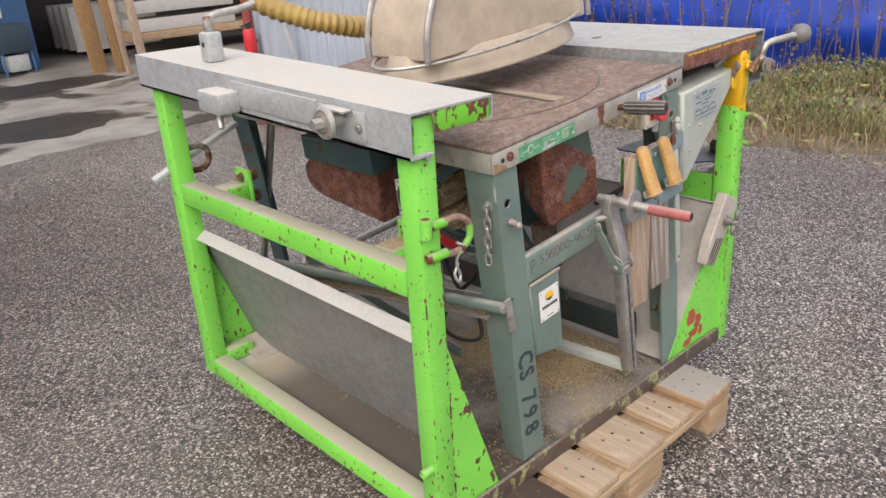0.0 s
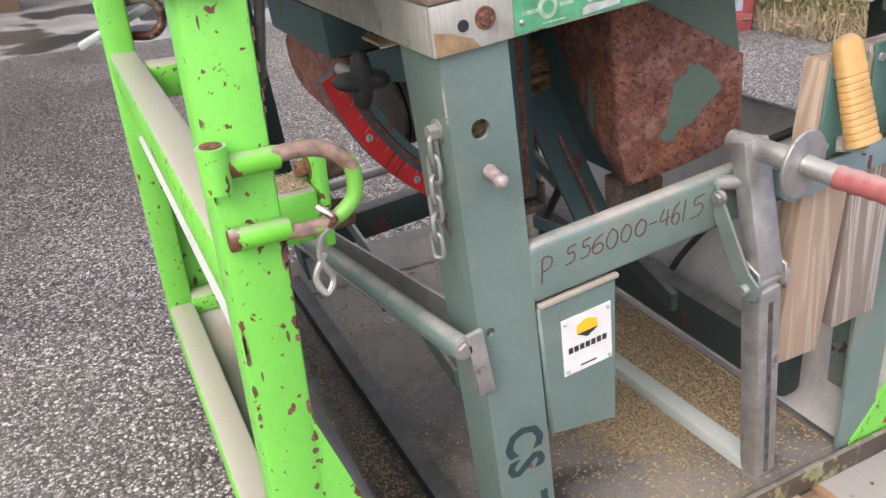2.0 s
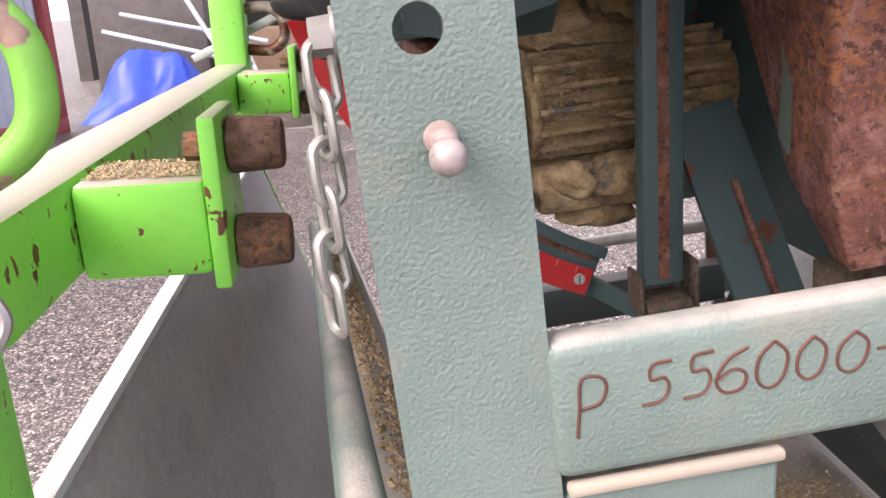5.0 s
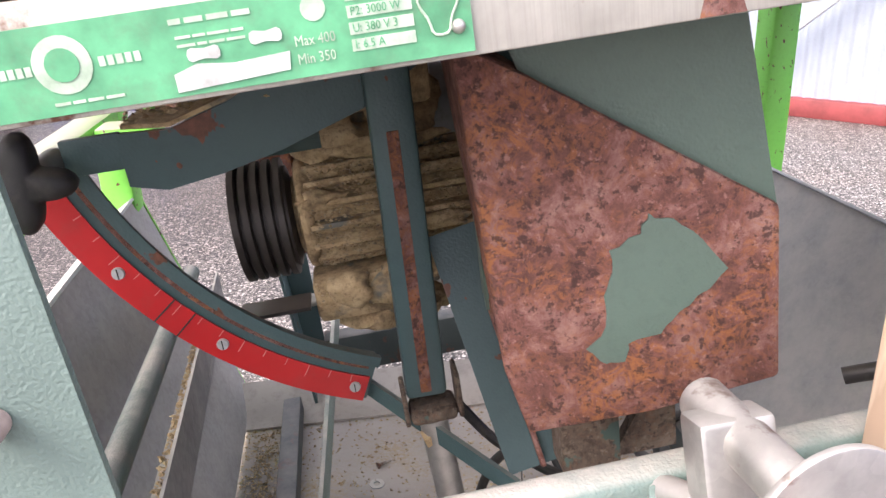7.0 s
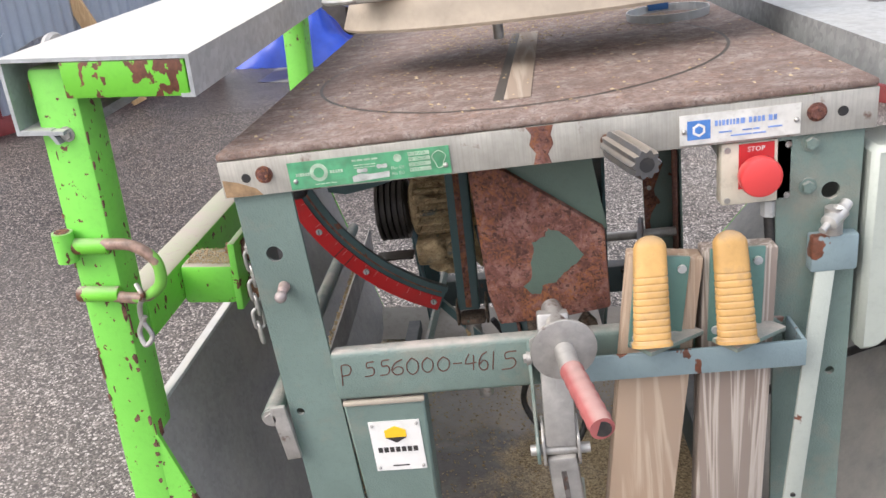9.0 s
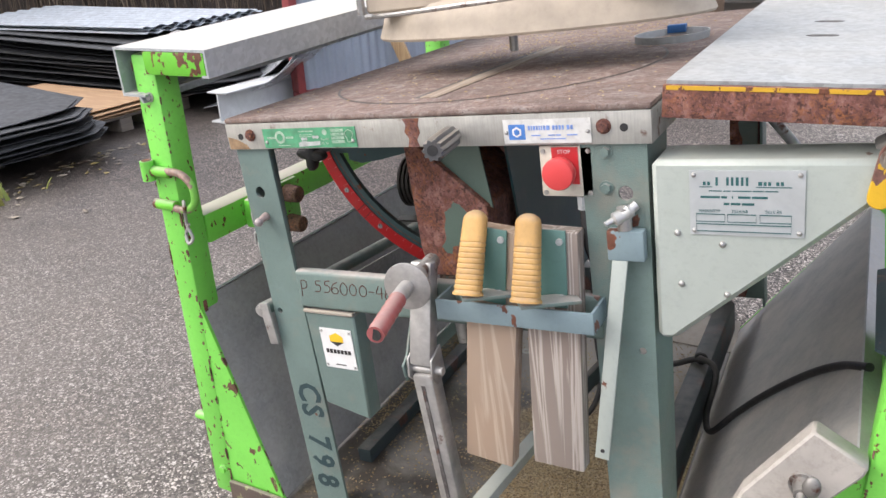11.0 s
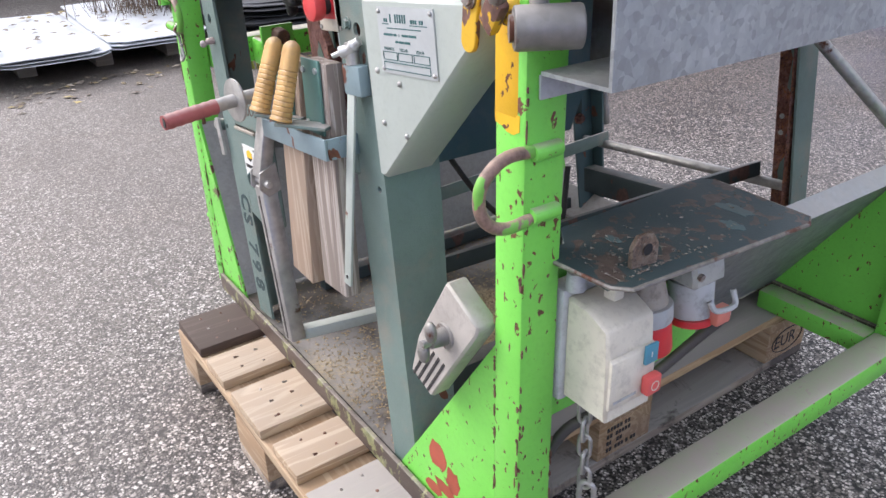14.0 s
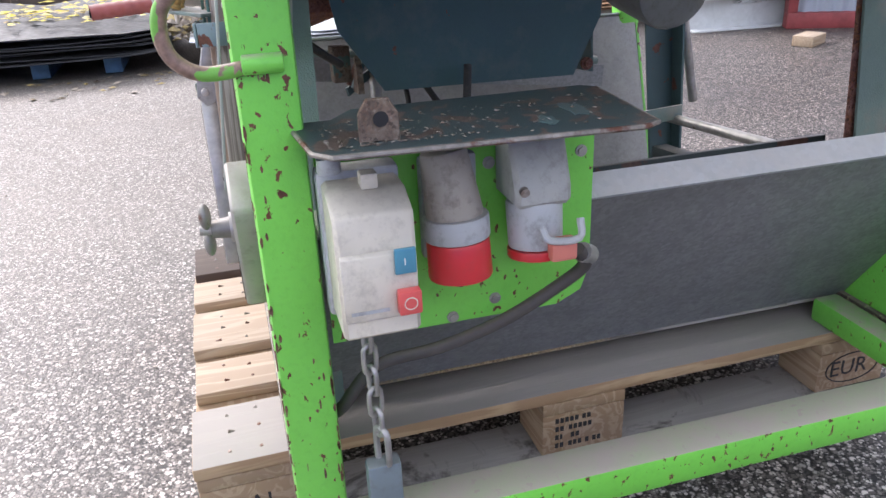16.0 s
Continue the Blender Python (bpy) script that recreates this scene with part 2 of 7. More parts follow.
    soil = n.new("ShaderNodeMath")
    soil.operation = "MULTIPLY_ADD"
    l.new(noise_node(n, l, 2.6, 7, 0.68, 0.4, rnd=False), soil.inputs[0])
    soil.inputs[1].default_value = 0.9
    l.new(axes.outputs["X"], soil.inputs[2])
    mulch = times(n, l, ramp(n, l, times(n, l, soil.outputs[0], -0.1), [(0.235, 0.0), (0.27, 0.85)]), ramp(n, l, times(n, l, axes.outputs["Y"], 0.1), [(0.43, 1.0), (0.5, 0.0)]))
    c = mix(n, l, mulch, c, mix(n, l, 0.45, (0.03, 0.025, 0.02), c))
    l.new(c, b.inputs["Base Color"])
    rr = mix(n, l, wet, (0.56, 0.56, 0.56), (0.42, 0.42, 0.42))
    l.new(rr, b.inputs["Roughness"])
    b.inputs["Specular IOR Level"].default_value = 0.36
    bump(n, l, b, mix(n, l, pick, d1, d2), 0.46, 0.003)
    b.inputs["Normal"].links[0].from_node.invert = True
    return m


ASPHALT = asphalt_material()
GREEN = painted("lime_green_paint", (0.19, 0.60, 0.08), rust=0.076, dust=1.0, rough=0.4, tone=0.1, chip=92)
GREENCAKED = painted("green_paint_caked_with_dust", (0.19, 0.62, 0.07), rust=0.085, dust=1.0, rough=0.4, tone=0.1, chip=90, cake=0.82)
GREEN_WORN = painted("worn_green_paint", (0.15, 0.52, 0.035), rust=0.2, dust=0.8, rough=0.5, chip=40)
CHIPPEDGREEN = painted("flaking_green_paint", (0.19, 0.60, 0.08), rust=0.115, dust=1.0, rough=0.4, tone=0.1, chip=48, rustcol=(0.1, 0.045, 0.03))
TEALDARK = painted("dark_teal_paint", (0.035, 0.085, 0.092), rust=0.02, dust=0.4, rough=0.42, grain=0.3, streak=0.15)
YELLOW = painted("chipped_yellow_paint", (0.72, 0.42, 0.01), rust=0.085, dust=0.2, chip=60, rough=0.5)
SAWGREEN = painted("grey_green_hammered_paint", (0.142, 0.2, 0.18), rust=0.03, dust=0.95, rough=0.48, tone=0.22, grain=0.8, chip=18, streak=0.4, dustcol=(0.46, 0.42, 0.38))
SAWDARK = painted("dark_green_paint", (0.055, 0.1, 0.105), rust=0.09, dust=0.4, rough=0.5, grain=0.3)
PANELGREY = painted("pale_grey_green_panel", (0.39, 0.43, 0.39), rust=0.02, dust=0.3, rough=0.45, grain=0.2)
GALV = metal("galvanised_sheet", (0.46, 0.49, 0.50), 0.42, 0.4, 0.12, 45, dust=0.97)
GALVTOP = metal("grey_galvanised_table", (0.35, 0.37, 0.37), 0.45, 0.4, 0.2, 45, dust=0.36, rust=0.0)
GALVDULL = metal("dull_galvanised_sheet", (0.265, 0.27, 0.27), 0.42, 0.3, 0.16, 60, dust=0.85, settle=(0.1, 0.5))
STEEL = metal("worn_steel", (0.44, 0.43, 0.41), 0.4, 0.75, 0.25, 40, dust=0.35, rust=0.04, cells=0.1)
STEELRUST = metal("rust_spotted_steel", (0.30, 0.27, 0.24), 0.5, 0.6, 0.3, 40, rust=0.2)
RUST = rusty("rust")
EDGESTEEL = painted("brown_edge_with_paint_left", (0.085, 0.062, 0.05), rust=0.16, dust=0.55, rough=0.5, tone=0.35, chip=40, rustcol=(0.2, 0.2, 0.1))
SCRAPED = metal("scraped_dark_steel", (0.13, 0.12, 0.115), 0.45, 0.5, 0.5, 35, rust=0.08)
RUSTPAINT = rusty("rust_with_green_paint", dark=(0.06, 0.045, 0.035), light=(0.16, 0.12, 0.09), grey=(0.25, 0.21, 0.17), spot=0.25, paint=(0.085, 0.14, 0.125))
TABLERUST = rusty("brown_rusty_table", dark=(0.12, 0.083, 0.07), light=(0.215, 0.158, 0.133), grey=(0.33, 0.288, 0.257), spot=0.25)
PINE = timber("sawn_pine", (0.55, 0.42, 0.27), (0.36, 0.24, 0.13), "Y", 7, grey=0.35, dust=0.25)
PINEX = timber("sawn_pine_across", (0.50, 0.37, 0.23), (0.33, 0.21, 0.11), "X", 7, grey=0.2)
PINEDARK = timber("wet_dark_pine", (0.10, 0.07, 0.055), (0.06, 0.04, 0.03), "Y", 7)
PINEGREY = timber("pine_under_grey_dust", (0.5, 0.36, 0.22), (0.33, 0.21, 0.12), "Y", 7, dust=0.9, dustcol=(0.3, 0.285, 0.265))
PINEMUD = timber("muddy_wet_pine", (0.42, 0.36, 0.29), (0.28, 0.23, 0.18), "Y", 7, dust=0.75, dustcol=(0.33, 0.32, 0.3), wet=0.85)
PINEZ = timber("upright_pine", (0.56, 0.44, 0.32), (0.34, 0.22, 0.14), "Z", 9, grey=0.3, fine=0.17)
PINEZGREY = timber("weathered_pine", (0.56, 0.5, 0.44), (0.16, 0.11, 0.085), "Z", 12, grey=0.3, fine=0.14)
BLACK = plain("black_rubber", (0.018, 0.018, 0.019), 0.55, dirt=0.25)
CREAM = plain("cream_plastic", (0.62, 0.58, 0.48), 0.45, dirt=0.3)
GREYPLASTIC = plain("grey_plastic", (0.42, 0.44, 0.44), 0.5, dirt=0.5)
REDPLASTIC = plain("red_plastic", (0.55, 0.03, 0.035), 0.35, dirt=0.15)
YELLOWPLASTIC = plain("yellow_plastic_grip", (0.5, 0.3, 0.1), 0.55, tone=0.25, dirt=0.45, scale=30)
WHITE = plain("white_label", (0.72, 0.72, 0.70), 0.45, tone=0.06, dirt=0.12)


# ---- building helpers ----
def finish(bm, smooth=None):
    me = bpy.data.meshes.new("mesh")
    bmesh.ops.recalc_face_normals(bm, faces=bm.faces)
    bm.to_mesh(me)
    bm.free()
    if smooth:
        me.shade_smooth()
        me.set_sharp_from_angle(angle=radians(smooth))
    return me


def part(name, bm, material, parent, label="", smooth=40):
    """One mesh object under a thing or a part; coordinates are the thing's own."""
    ob = new(name, finish(bm, smooth))
    ob.data.materials.append(material)
    ob.parent = parent
    if label:
        ob["label"] = label
    return ob


SETTLE = Matrix.Translation((0, 0, -0.026))   # the machine and its frame, set down on the pallet
LEVEL = Matrix.Identity(4)                    # what stands on the ground itself
base = LEVEL


def thing(name, label, category, at=None, group="", kind=""):
    ob = new(name)
    ob.empty_display_size = 0.05
    ob.matrix_world = base if at is None else base @ at
    return tagged(ob, label, category, group, kind)


def solid(name, bm, material, label, category, group="", kind="", at=None, smooth=40):
    ob = part(name, bm, material, None, "", smooth)
    ob.matrix_world = base if at is None else base @ at
    return tagged(ob, label, category, group, kind)


def hull(bm, verts, faces):
    vs = [bm.verts.new(v) for v in verts]
    return [bm.faces.new([vs[i] for i in f]) for f in faces]


BOXF = [(0, 1, 3, 2), (4, 6, 7, 5), (0, 4, 5, 1), (2, 3, 7, 6), (0, 2, 6, 4), (1, 5, 7, 3)]


def box(x0, x1, y0, y1, z0, z1, bev=0.0, bm=None, m=None, seg=2):
    own = bmesh.new()
    hull(own, [(x, y, z) for x in (x0, x1) for y in (y0, y1) for z in (z0, z1)], BOXF)
    if bev:
        bmesh.ops.bevel(own, geom=own.edges[:], offset=bev, segments=seg, affect="EDGES", profile=0.5)
    if m is not None:
        own.transform(m)
    return own if bm is None else join(bm, own)


def join(bm, other):
    me = bpy.data.meshes.new("tmp")
    other.to_mesh(me)
    other.free()
    bm.from_mesh(me)
    bpy.data.meshes.remove(me)
    return bm


def frame_of(a, b, up=(0, 0, 1)):
    """A matrix whose z runs from a towards b."""
    a, b = Vector(a), Vector(b)
    z = (b - a).normalized()
    x = Vector(up).cross(z)
    x = x.normalized() if x.length > 1e-4 else Vector((1, 0, 0)).cross(z).normalized() if abs(z.x) < 0.9 else Vector((0, 1, 0)).cross(z).normalized()
    y = z.cross(x)
    m = Matrix((x, y, z)).transposed().to_4x4()
    m.translation = a
    return m, (b - a).length


def bar(a, b, w, h, bev=0.002, bm=None, up=(0, 0, 1)):
    """A rectangular bar from a to b: h along up, w across."""
    m, n = frame_of(a, b, up)
    return box(-w / 2, w / 2, -h / 2, h / 2, 0, n, bev, bm, m)


def rod(a, b, r, r2=None, seg=16, bev=0.0, bm=None):
    m, n = frame_of(a, b)
    own = bmesh.new()
    bmesh.ops.create_cone(own, cap_ends=True, segments=seg, radius1=r, radius2=r if r2 is None else r2, depth=n)
    bmesh.ops.translate(own, verts=own.verts, vec=(0, 0, n / 2))
    if bev:
        es = [e for e in own.edges if abs(e.verts[0].co.z - e.verts[1].co.z) < 1e-6]
        bmesh.ops.bevel(own, geom=es, offset=bev, segments=2, affect="EDGES", profile=0.5)
    own.transform(m)
    return own if bm is None else join(bm, own)


def ball(c, r, bm=None, sx=1, sy=1, sz=1, seg=16):
    own = bmesh.new()
    bmesh.ops.create_uvsphere(own, u_segments=seg, v_segments=seg // 2 + 2, radius=r)
    own.transform(Matrix.Translation(c) @ Matrix.Diagonal((sx, sy, sz, 1)))
    return own if bm is None else join(bm, own)


def sweep(pts, r, seg=10, bm=None, closed=False, flat=1.0):
    """A round rod bent along points."""
    own = bmesh.new()
    pts = [Vector(p) for p in pts]
    rings, prev = [], None
    for i, p in enumerate(pts):
        if closed:
            d = (pts[(i + 1) % len(pts)] - pts[i - 1]).normalized()
        else:
            d = (pts[min(i + 1, len(pts) - 1)] - pts[max(i - 1, 0)]).normalized()
        if prev is None:
            x = d.orthogonal().normalized()
        else:
            x = (prev - d * prev.dot(d)).normalized()
        prev = x
        y = d.cross(x)
        rr = r[i] if isinstance(r, (list, tuple)) else r
        rings.append([own.verts.new(p + (x * math.cos(a) + y * math.sin(a) * flat) * rr) for a in (k * math.tau / seg for k in range(seg))])
    pairs = list(zip(rings, rings[1:])) + ([(rings[-1], rings[0])] if closed else [])
    for a, b in pairs:
        for k in range(seg):
            own.faces.new((a[k], a[(k + 1) % seg], b[(k + 1) % seg], b[k]))
    if not closed:
        own.faces.new(rings[0][::-1])
        own.faces.new(rings[-1])
    return own if bm is None else join(bm, own)


def curve_pts(ctrl, steps=8):
    """A smooth line through control points."""
    c = [Vector(p) for p in ctrl]
    c = [2 * c[0] - c[1]] + c + [2 * c[-1] - c[-2]]
    out = []
    for i in range(1, len(c) - 2):
        for k in range(steps):
            t = k / steps
            out.append(0.5 * (2 * c[i] + (c[i + 1] - c[i - 1]) * t + (2 * c[i - 1] - 5 * c[i] + 4 * c[i + 1] - c[i + 2]) * t * t + (3 * c[i] - c[i - 1] - 3 * c[i + 1] + c[i + 2]) * t ** 3))
    out.append(c[-2])
    return out


def prism(poly, axis, a, b, bev=0.0, bm=None, m=None):
    """A flat outline pushed from a to b along an axis. poly: pairs in the other two axes, in order."""
    own = bmesh.new()
    put = {"x": lambda p, v: (v, p[0], p[1]), "y": lambda p, v: (p[0], v, p[1]), "z": lambda p, v: (p[0], p[1], v)}[axis]
    lo = [own.verts.new(put(p, a)) for p in poly]
    hi = [own.verts.new(put(p, b)) for p in poly]
    own.faces.new(lo[::-1])
    own.faces.new(hi)
    for i in range(len(poly)):
        j = (i + 1) % len(poly)
        own.faces.new((lo[i], lo[j], hi[j], hi[i]))
    if bev:
        bmesh.ops.recalc_face_normals(own, faces=own.faces)
        bmesh.ops.bevel(own, geom=own.edges[:], offset=bev, segments=1, affect="EDGES")
    if m is not None:
        own.transform(m)
    return own if bm is None else join(bm, own)


def bolt(c, direction, r=0.009, h=0.007, bm=None):
    """A hexagon bolt head on a washer."""
    d = Vector(direction).normalized()
    c = Vector(c)
    own = rod(c - d * 0.004, c + d * 0.0015, r * 1.35, seg=16)
    rod(c + d * 0.001, c + d * h, r, r * 0.93, seg=6, bm=own)
    return own if bm is None else join(bm, own)


def lettering(text, size, material, parent, at, name="lettering", depth=0.0004, wide=1.0, bold=0.0):
    cu = bpy.data.curves.new("text", "FONT")
    cu.body, cu.size, cu.extrude = text, size, depth
    cu.resolution_u, cu.offset = 2, bold
    ob = new("tmp", cu)
    dg = bpy.context.evaluated_depsgraph_get()
    me = bpy.data.meshes.new_from_object(ob.evaluated_get(dg))
    bpy.data.objects.remove(ob)
    me.transform(Matrix.Diagonal((wide, 1, 1, 1)))
    me.materials.clear()
    me.materials.append(material)
    o = new(name, me)
    o.parent = parent
    o.matrix_local = at
    return o


def print_row(parent, material, x, z, h, widths, y, gap=0.0016):
    """A line of print too small or too private to spell out: plain bars in its rhythm."""
    for w in widths:
        if w > 0:
            part("print_bar", box(x, x + w, y, y + 0.0004, z, z + h), material, parent, smooth=None)
        x += abs(w) + gap


FRONT = Matrix.Rotation(radians(90), 4, "X")   # a flat sheet laid upright, facing -y


def front_at(x, y, z, turn=0.0):
    return Matrix.Translation((x, y, z)) @ Matrix.Rotation(radians(-turn), 4, "Y") @ FRONT


def pierced(xl, xr, z1, z0, y, t, holes):
    """An upright plate facing -y with true round holes. xl, xr: its edges at a height; holes: (x, z, r), from the top down."""
    own = bmesh.new()

    def face(pts):
        own.faces.new([own.verts.new((x, y, z)) for x, z in pts])

    top = z1
    for hx, hz, r in holes:
        a, b = hz + 1.7 * r, hz - 1.7 * r
        face([(xl(top), top), (xl(a), a), (xr(a), a), (xr(top), top)])
        n = 24
        ring, rect = [], []
        for k in range(n):
            q = k * math.tau / n
            c, s_ = math.cos(q), math.sin(q)
            ring.append((hx + r * c, hz + r * s_))
            lim = [((xr(hz) if c > 0 else xl(hz)) - hx) / c if abs(c) > 1e-6 else 9, (1.7 * r if s_ > 0 else -1.7 * r) / s_ if abs(s_) > 1e-6 else 9]
            d = min(lim)
            rect.append((hx + d * c, hz + d * s_))
        corners = [(xr(a), a), (xl(a), a), (xl(b), b), (xr(b), b)]
        for k in range(n):
            q = (k + 1) % n
            pts = [ring[k], rect[k]]
            for cx_, cz_ in corners:
                w = math.atan2(cz_ - hz, cx_ - hx) % math.tau
                if k * math.tau / n < w < (k + 1) * math.tau / n:
                    pts.append((cx_, cz_))
            face(pts + [rect[q], ring[q]])
        top = b
    face([(xl(top), top), (xl(z0), z0), (xr(z0), z0), (xr(top), top)])
    bmesh.ops.remove_doubles(own, verts=own.verts, dist=1e-5)
    bmesh.ops.recalc_face_normals(own, faces=own.faces)
    back = bmesh.ops.extrude_face_region(own, geom=own.faces[:])
    bmesh.ops.translate(own, verts=[v for v in back["geom"] if isinstance(v, bmesh.types.BMVert)], vec=(0, t, 0))
    return own


# ---- the ground ----
solid("ground", prism([(-60, -60), (60, -60), (60, 60), (-60, 60)], "z", -0.3, 0.0), ASPHALT, "worn damp grey asphalt yard with pale stone chips", "ground", kind="structure", smooth=None)

# ---- the pallet ----
PX, PY = -0.097, -0.143
INK = plain("black_print", (0.03, 0.028, 0.027), 0.7)
RUSTPRINT = plain("rust_red_scratches", (0.10, 0.04, 0.028), 0.8)
pallet = thing("euro_pallet", "wooden euro pallet of pine boards, dusty, under the saw frame", "pallet", Matrix.Translation((0.287, PY, 0)) @ Matrix.Rotation(radians(0.5), 4, "Z") @ Matrix.Translation((-0.287, -PY, 0)))
for i, (x, w) in enumerate(((0, 0.145), (0.186, 0.1), (0.327, 0.145), (0.513, 0.1), (0.655, 0.145))):
    dy = random.uniform(-0.005, 0.005)
    m = Matrix.Translation((PX + x + w / 2, PY + 0.6, 0.133)) @ Matrix.Rotation(random.uniform(-0.004, 0.004), 4, "Z")
    b = box(-w / 2, w / 2, -0.6 + dy, 0.6, -0.011, 0.011, 0.003, m=m)
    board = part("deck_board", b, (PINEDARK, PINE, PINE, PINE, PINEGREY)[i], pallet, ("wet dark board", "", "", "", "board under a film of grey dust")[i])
    for k in range(3 if w > 0.12 else 2):
        for yy in (PY + 0.05, PY + 0.095):
            nx = PX + x + w * (k + 0.6) / (3.2 if w > 0.12 else 2.2) + random.uniform(-0.006, 0.006)
            part("nail", rod((nx, yy + random.uniform(-0.01, 0.01), 0.142), (nx, yy, 0.1448), 0.003, seg=8), STEELRUST, board)
for y in (0, 0.5275, 1.055):
    part("stringer", box(PX, PX + 0.8, PY + y, PY + y + 0.145, 0.1, 0.1215, 0.002), PINEX, pallet)
    for x, w in ((0, 0.1), (0.3275, 0.145), (0.7, 0.1)):
        blk = part("block", box(PX + x, PX + x + w, PY + y, PY + y + 0.145, 0.022, 0.0995, 0.003), PINEX, pallet)
        if x == 0.7:
            side = Matrix.Translation((PX + 0.8005, PY + y + 0.024, 0.05)) @ Matrix.Rotation(radians(90), 4, "Z") @ FRONT
            if y > 1:
                lettering("EUR", 0.045, INK, blk, side, "stamp")
                pts = [(PX + 0.801, PY + y + 0.072 + 0.056 * math.cos(a), 0.064 + 0.03 * math.sin(a)) for a in (k * math.tau / 24 for k in range(24))]
                part("stamp_ring", sweep(pts, 0.0012, 6, closed=True), INK, blk)
            elif y > 0.3:
                for k, words in enumerate(((0.006, 0.006, 0.006, 0.006, 0.006, -0.002, 0.006, 0.006), (0.006, 0.006, -0.004, 0.006, 0.006, 0.006, 0.006, 0.006), (0.006, 0.004, -0.01, 0.006, 0.006), (0.006, 0.006, -0.004, 0.006, 0.006, 0.006, -0.002, 0.006, -0.002, 0.006, 0.006))):
                    yy = PY + y + 0.022
                    for wd in words:
                        if wd > 0:
                            part("stamp_bar", box(PX + 0.7995, PX + 0.8008, yy, yy + wd, 0.083 - k * 0.016, 0.092 - k * 0.016), INK, blk, smooth=None)
                        yy += abs(wd) + 0.0025
            else:
                lettering("EPAL", 0.04, INK, blk, side, "stamp")
for x, w in ((0, 0.1), (0.3275, 0.145), (0.7, 0.1)):
    part("bottom_board", box(PX + x, PX + x + w, PY, PY + 1.2, 0, 0.0215, 0.003), PINEMUD, pallet)

# ---- the green carrying frame ----
base = SETTLE
BX0, BX1, CX0, CX1 = -0.226, -0.176, 0.881, 0.93
YF, YB, BY, CY = 0.0, 0.957, 0.002, -0.008
FLOOR = 0.2
carrier = thing("carrying_frame", "lime green steel transport frame, chipped and rusty, on a pallet", "frame")
post_b = part("post", box(BX0, BX1, BY, BY + 0.05, 0.171, 1.036, 0.007), GREEN, carrier)
post_c = part("post", box(CX0, CX1, CY, CY + 0.056, 0.171, 0.998, 0.007), GREEN, carrier)
head = part("post_head", box(CX0 - 0.0008, CX1 - 0.007, CY - 0.0008, CY + 0.05, 0.853, 0.9988, 0.0065), YELLOW, post_c, "post head painted chipped yellow")
part("paint_edge", prism([(CX0 + 0.003, 0.862), (CX0 + 0.003, 0.849), (CX0 + 0.014, 0.846), (CX0 + 0.022, 0.842), (CX1 - 0.017, 0.841), (CX1 - 0.008, 0.846), (CX1 - 0.008, 0.862)], "y", CY - 0.0006, CY + 0.001), YELLOW, head, smooth=None)
part("post", box(BX0, BX1, YB, YB + 0.056, 0.171, 1.02, 0.008), GREEN, carrier)
part("post", box(CX0, CX1, YB, YB + 0.06, 0.171, 0.99, 0.008), GREEN, carrier)
part("bottom_rail", box(BX0, BX1, BY + 0.051, YB - 0.001, 0.172, 0.226, 0.007), GREENCAKED, carrier, "green rail caked with sand on top")
part("bottom_rail", box(0.885, 0.945, YF + 0.05, YB - 0.001, 0.172, 0.222, 0.007), GREENCAKED, carrier, "green rail caked with sand on top")
part("middle_rail", box(BX0 + 0.002, BX1, BY + 0.051, YB - 0.001, 0.694, 0.751, 0.007), GREENCAKED, carrier, "green rail with a dusty top")
for y, yy in ((YF, YF + 0.004), (YB, YB + 0.044)):
    part("gusset", prism([(BX1 - 0.004, 0.60), (BX1 - 0.002, 0.172), (-0.03, 0.172), (-0.05, 0.205)], "y", yy, yy + 0.006), CHIPPEDGREEN, carrier, "green gusset plate with scraped edges")
    g = part("gusset", prism([(CX0 + 0.002, 0.585), (CX0 + 0.002, 0.172), (0.61, 0.172), (0.63, 0.215)], "y", yy, yy + 0.006), GREEN, carrier, "green gusset plate with red paint left on it")
    if y == YF:
        for k, (x, z, sx, sz) in enumerate(((0.735, 0.30, 0.022, 0.03), (0.772, 0.275, 0.018, 0.026), (0.75, 0.245, 0.028, 0.016), (0.72, 0.225, 0.024, 0.014), (0.79, 0.24, 0.012, 0.018))):
            pts = [(x + sx * random.uniform(0.7, 1.1) * math.cos(a), z + sz * random.uniform(0.65, 1.1) * math.sin(a)) for a in (j * math.tau / 14 for j in range(14))]
            part("red_paint_patch", prism(pts, "y", yy - 0.0005, yy + 0.001), plain("old_red_paint", (0.33, 0.07, 0.04), 0.6, tone=0.25), g, smooth=None)
part("base_channel", box(-0.177, 0.88, YF - 0.008, YF + 0.001, 0.171, 0.212, 0.002), EDGESTEEL, carrier, "scraped steel edge channel")
part("base_channel", box(-0.177, 0.88, YB + 0.03, YB + 0.043, 0.171, 0.212, 0.004), EDGESTEEL, carrier)
part("foot_bar", box(-0.179, -0.1, YB - 0.02, YB + 0.03, 0.2, 0.24, 0.006), GREEN, carrier)
part("foot_bar", box(0.64, 0.881, YB - 0.03, YB + 0.02, 0.171, 0.215, 0.006), GREEN, carrier, "green bar caked with dirt")


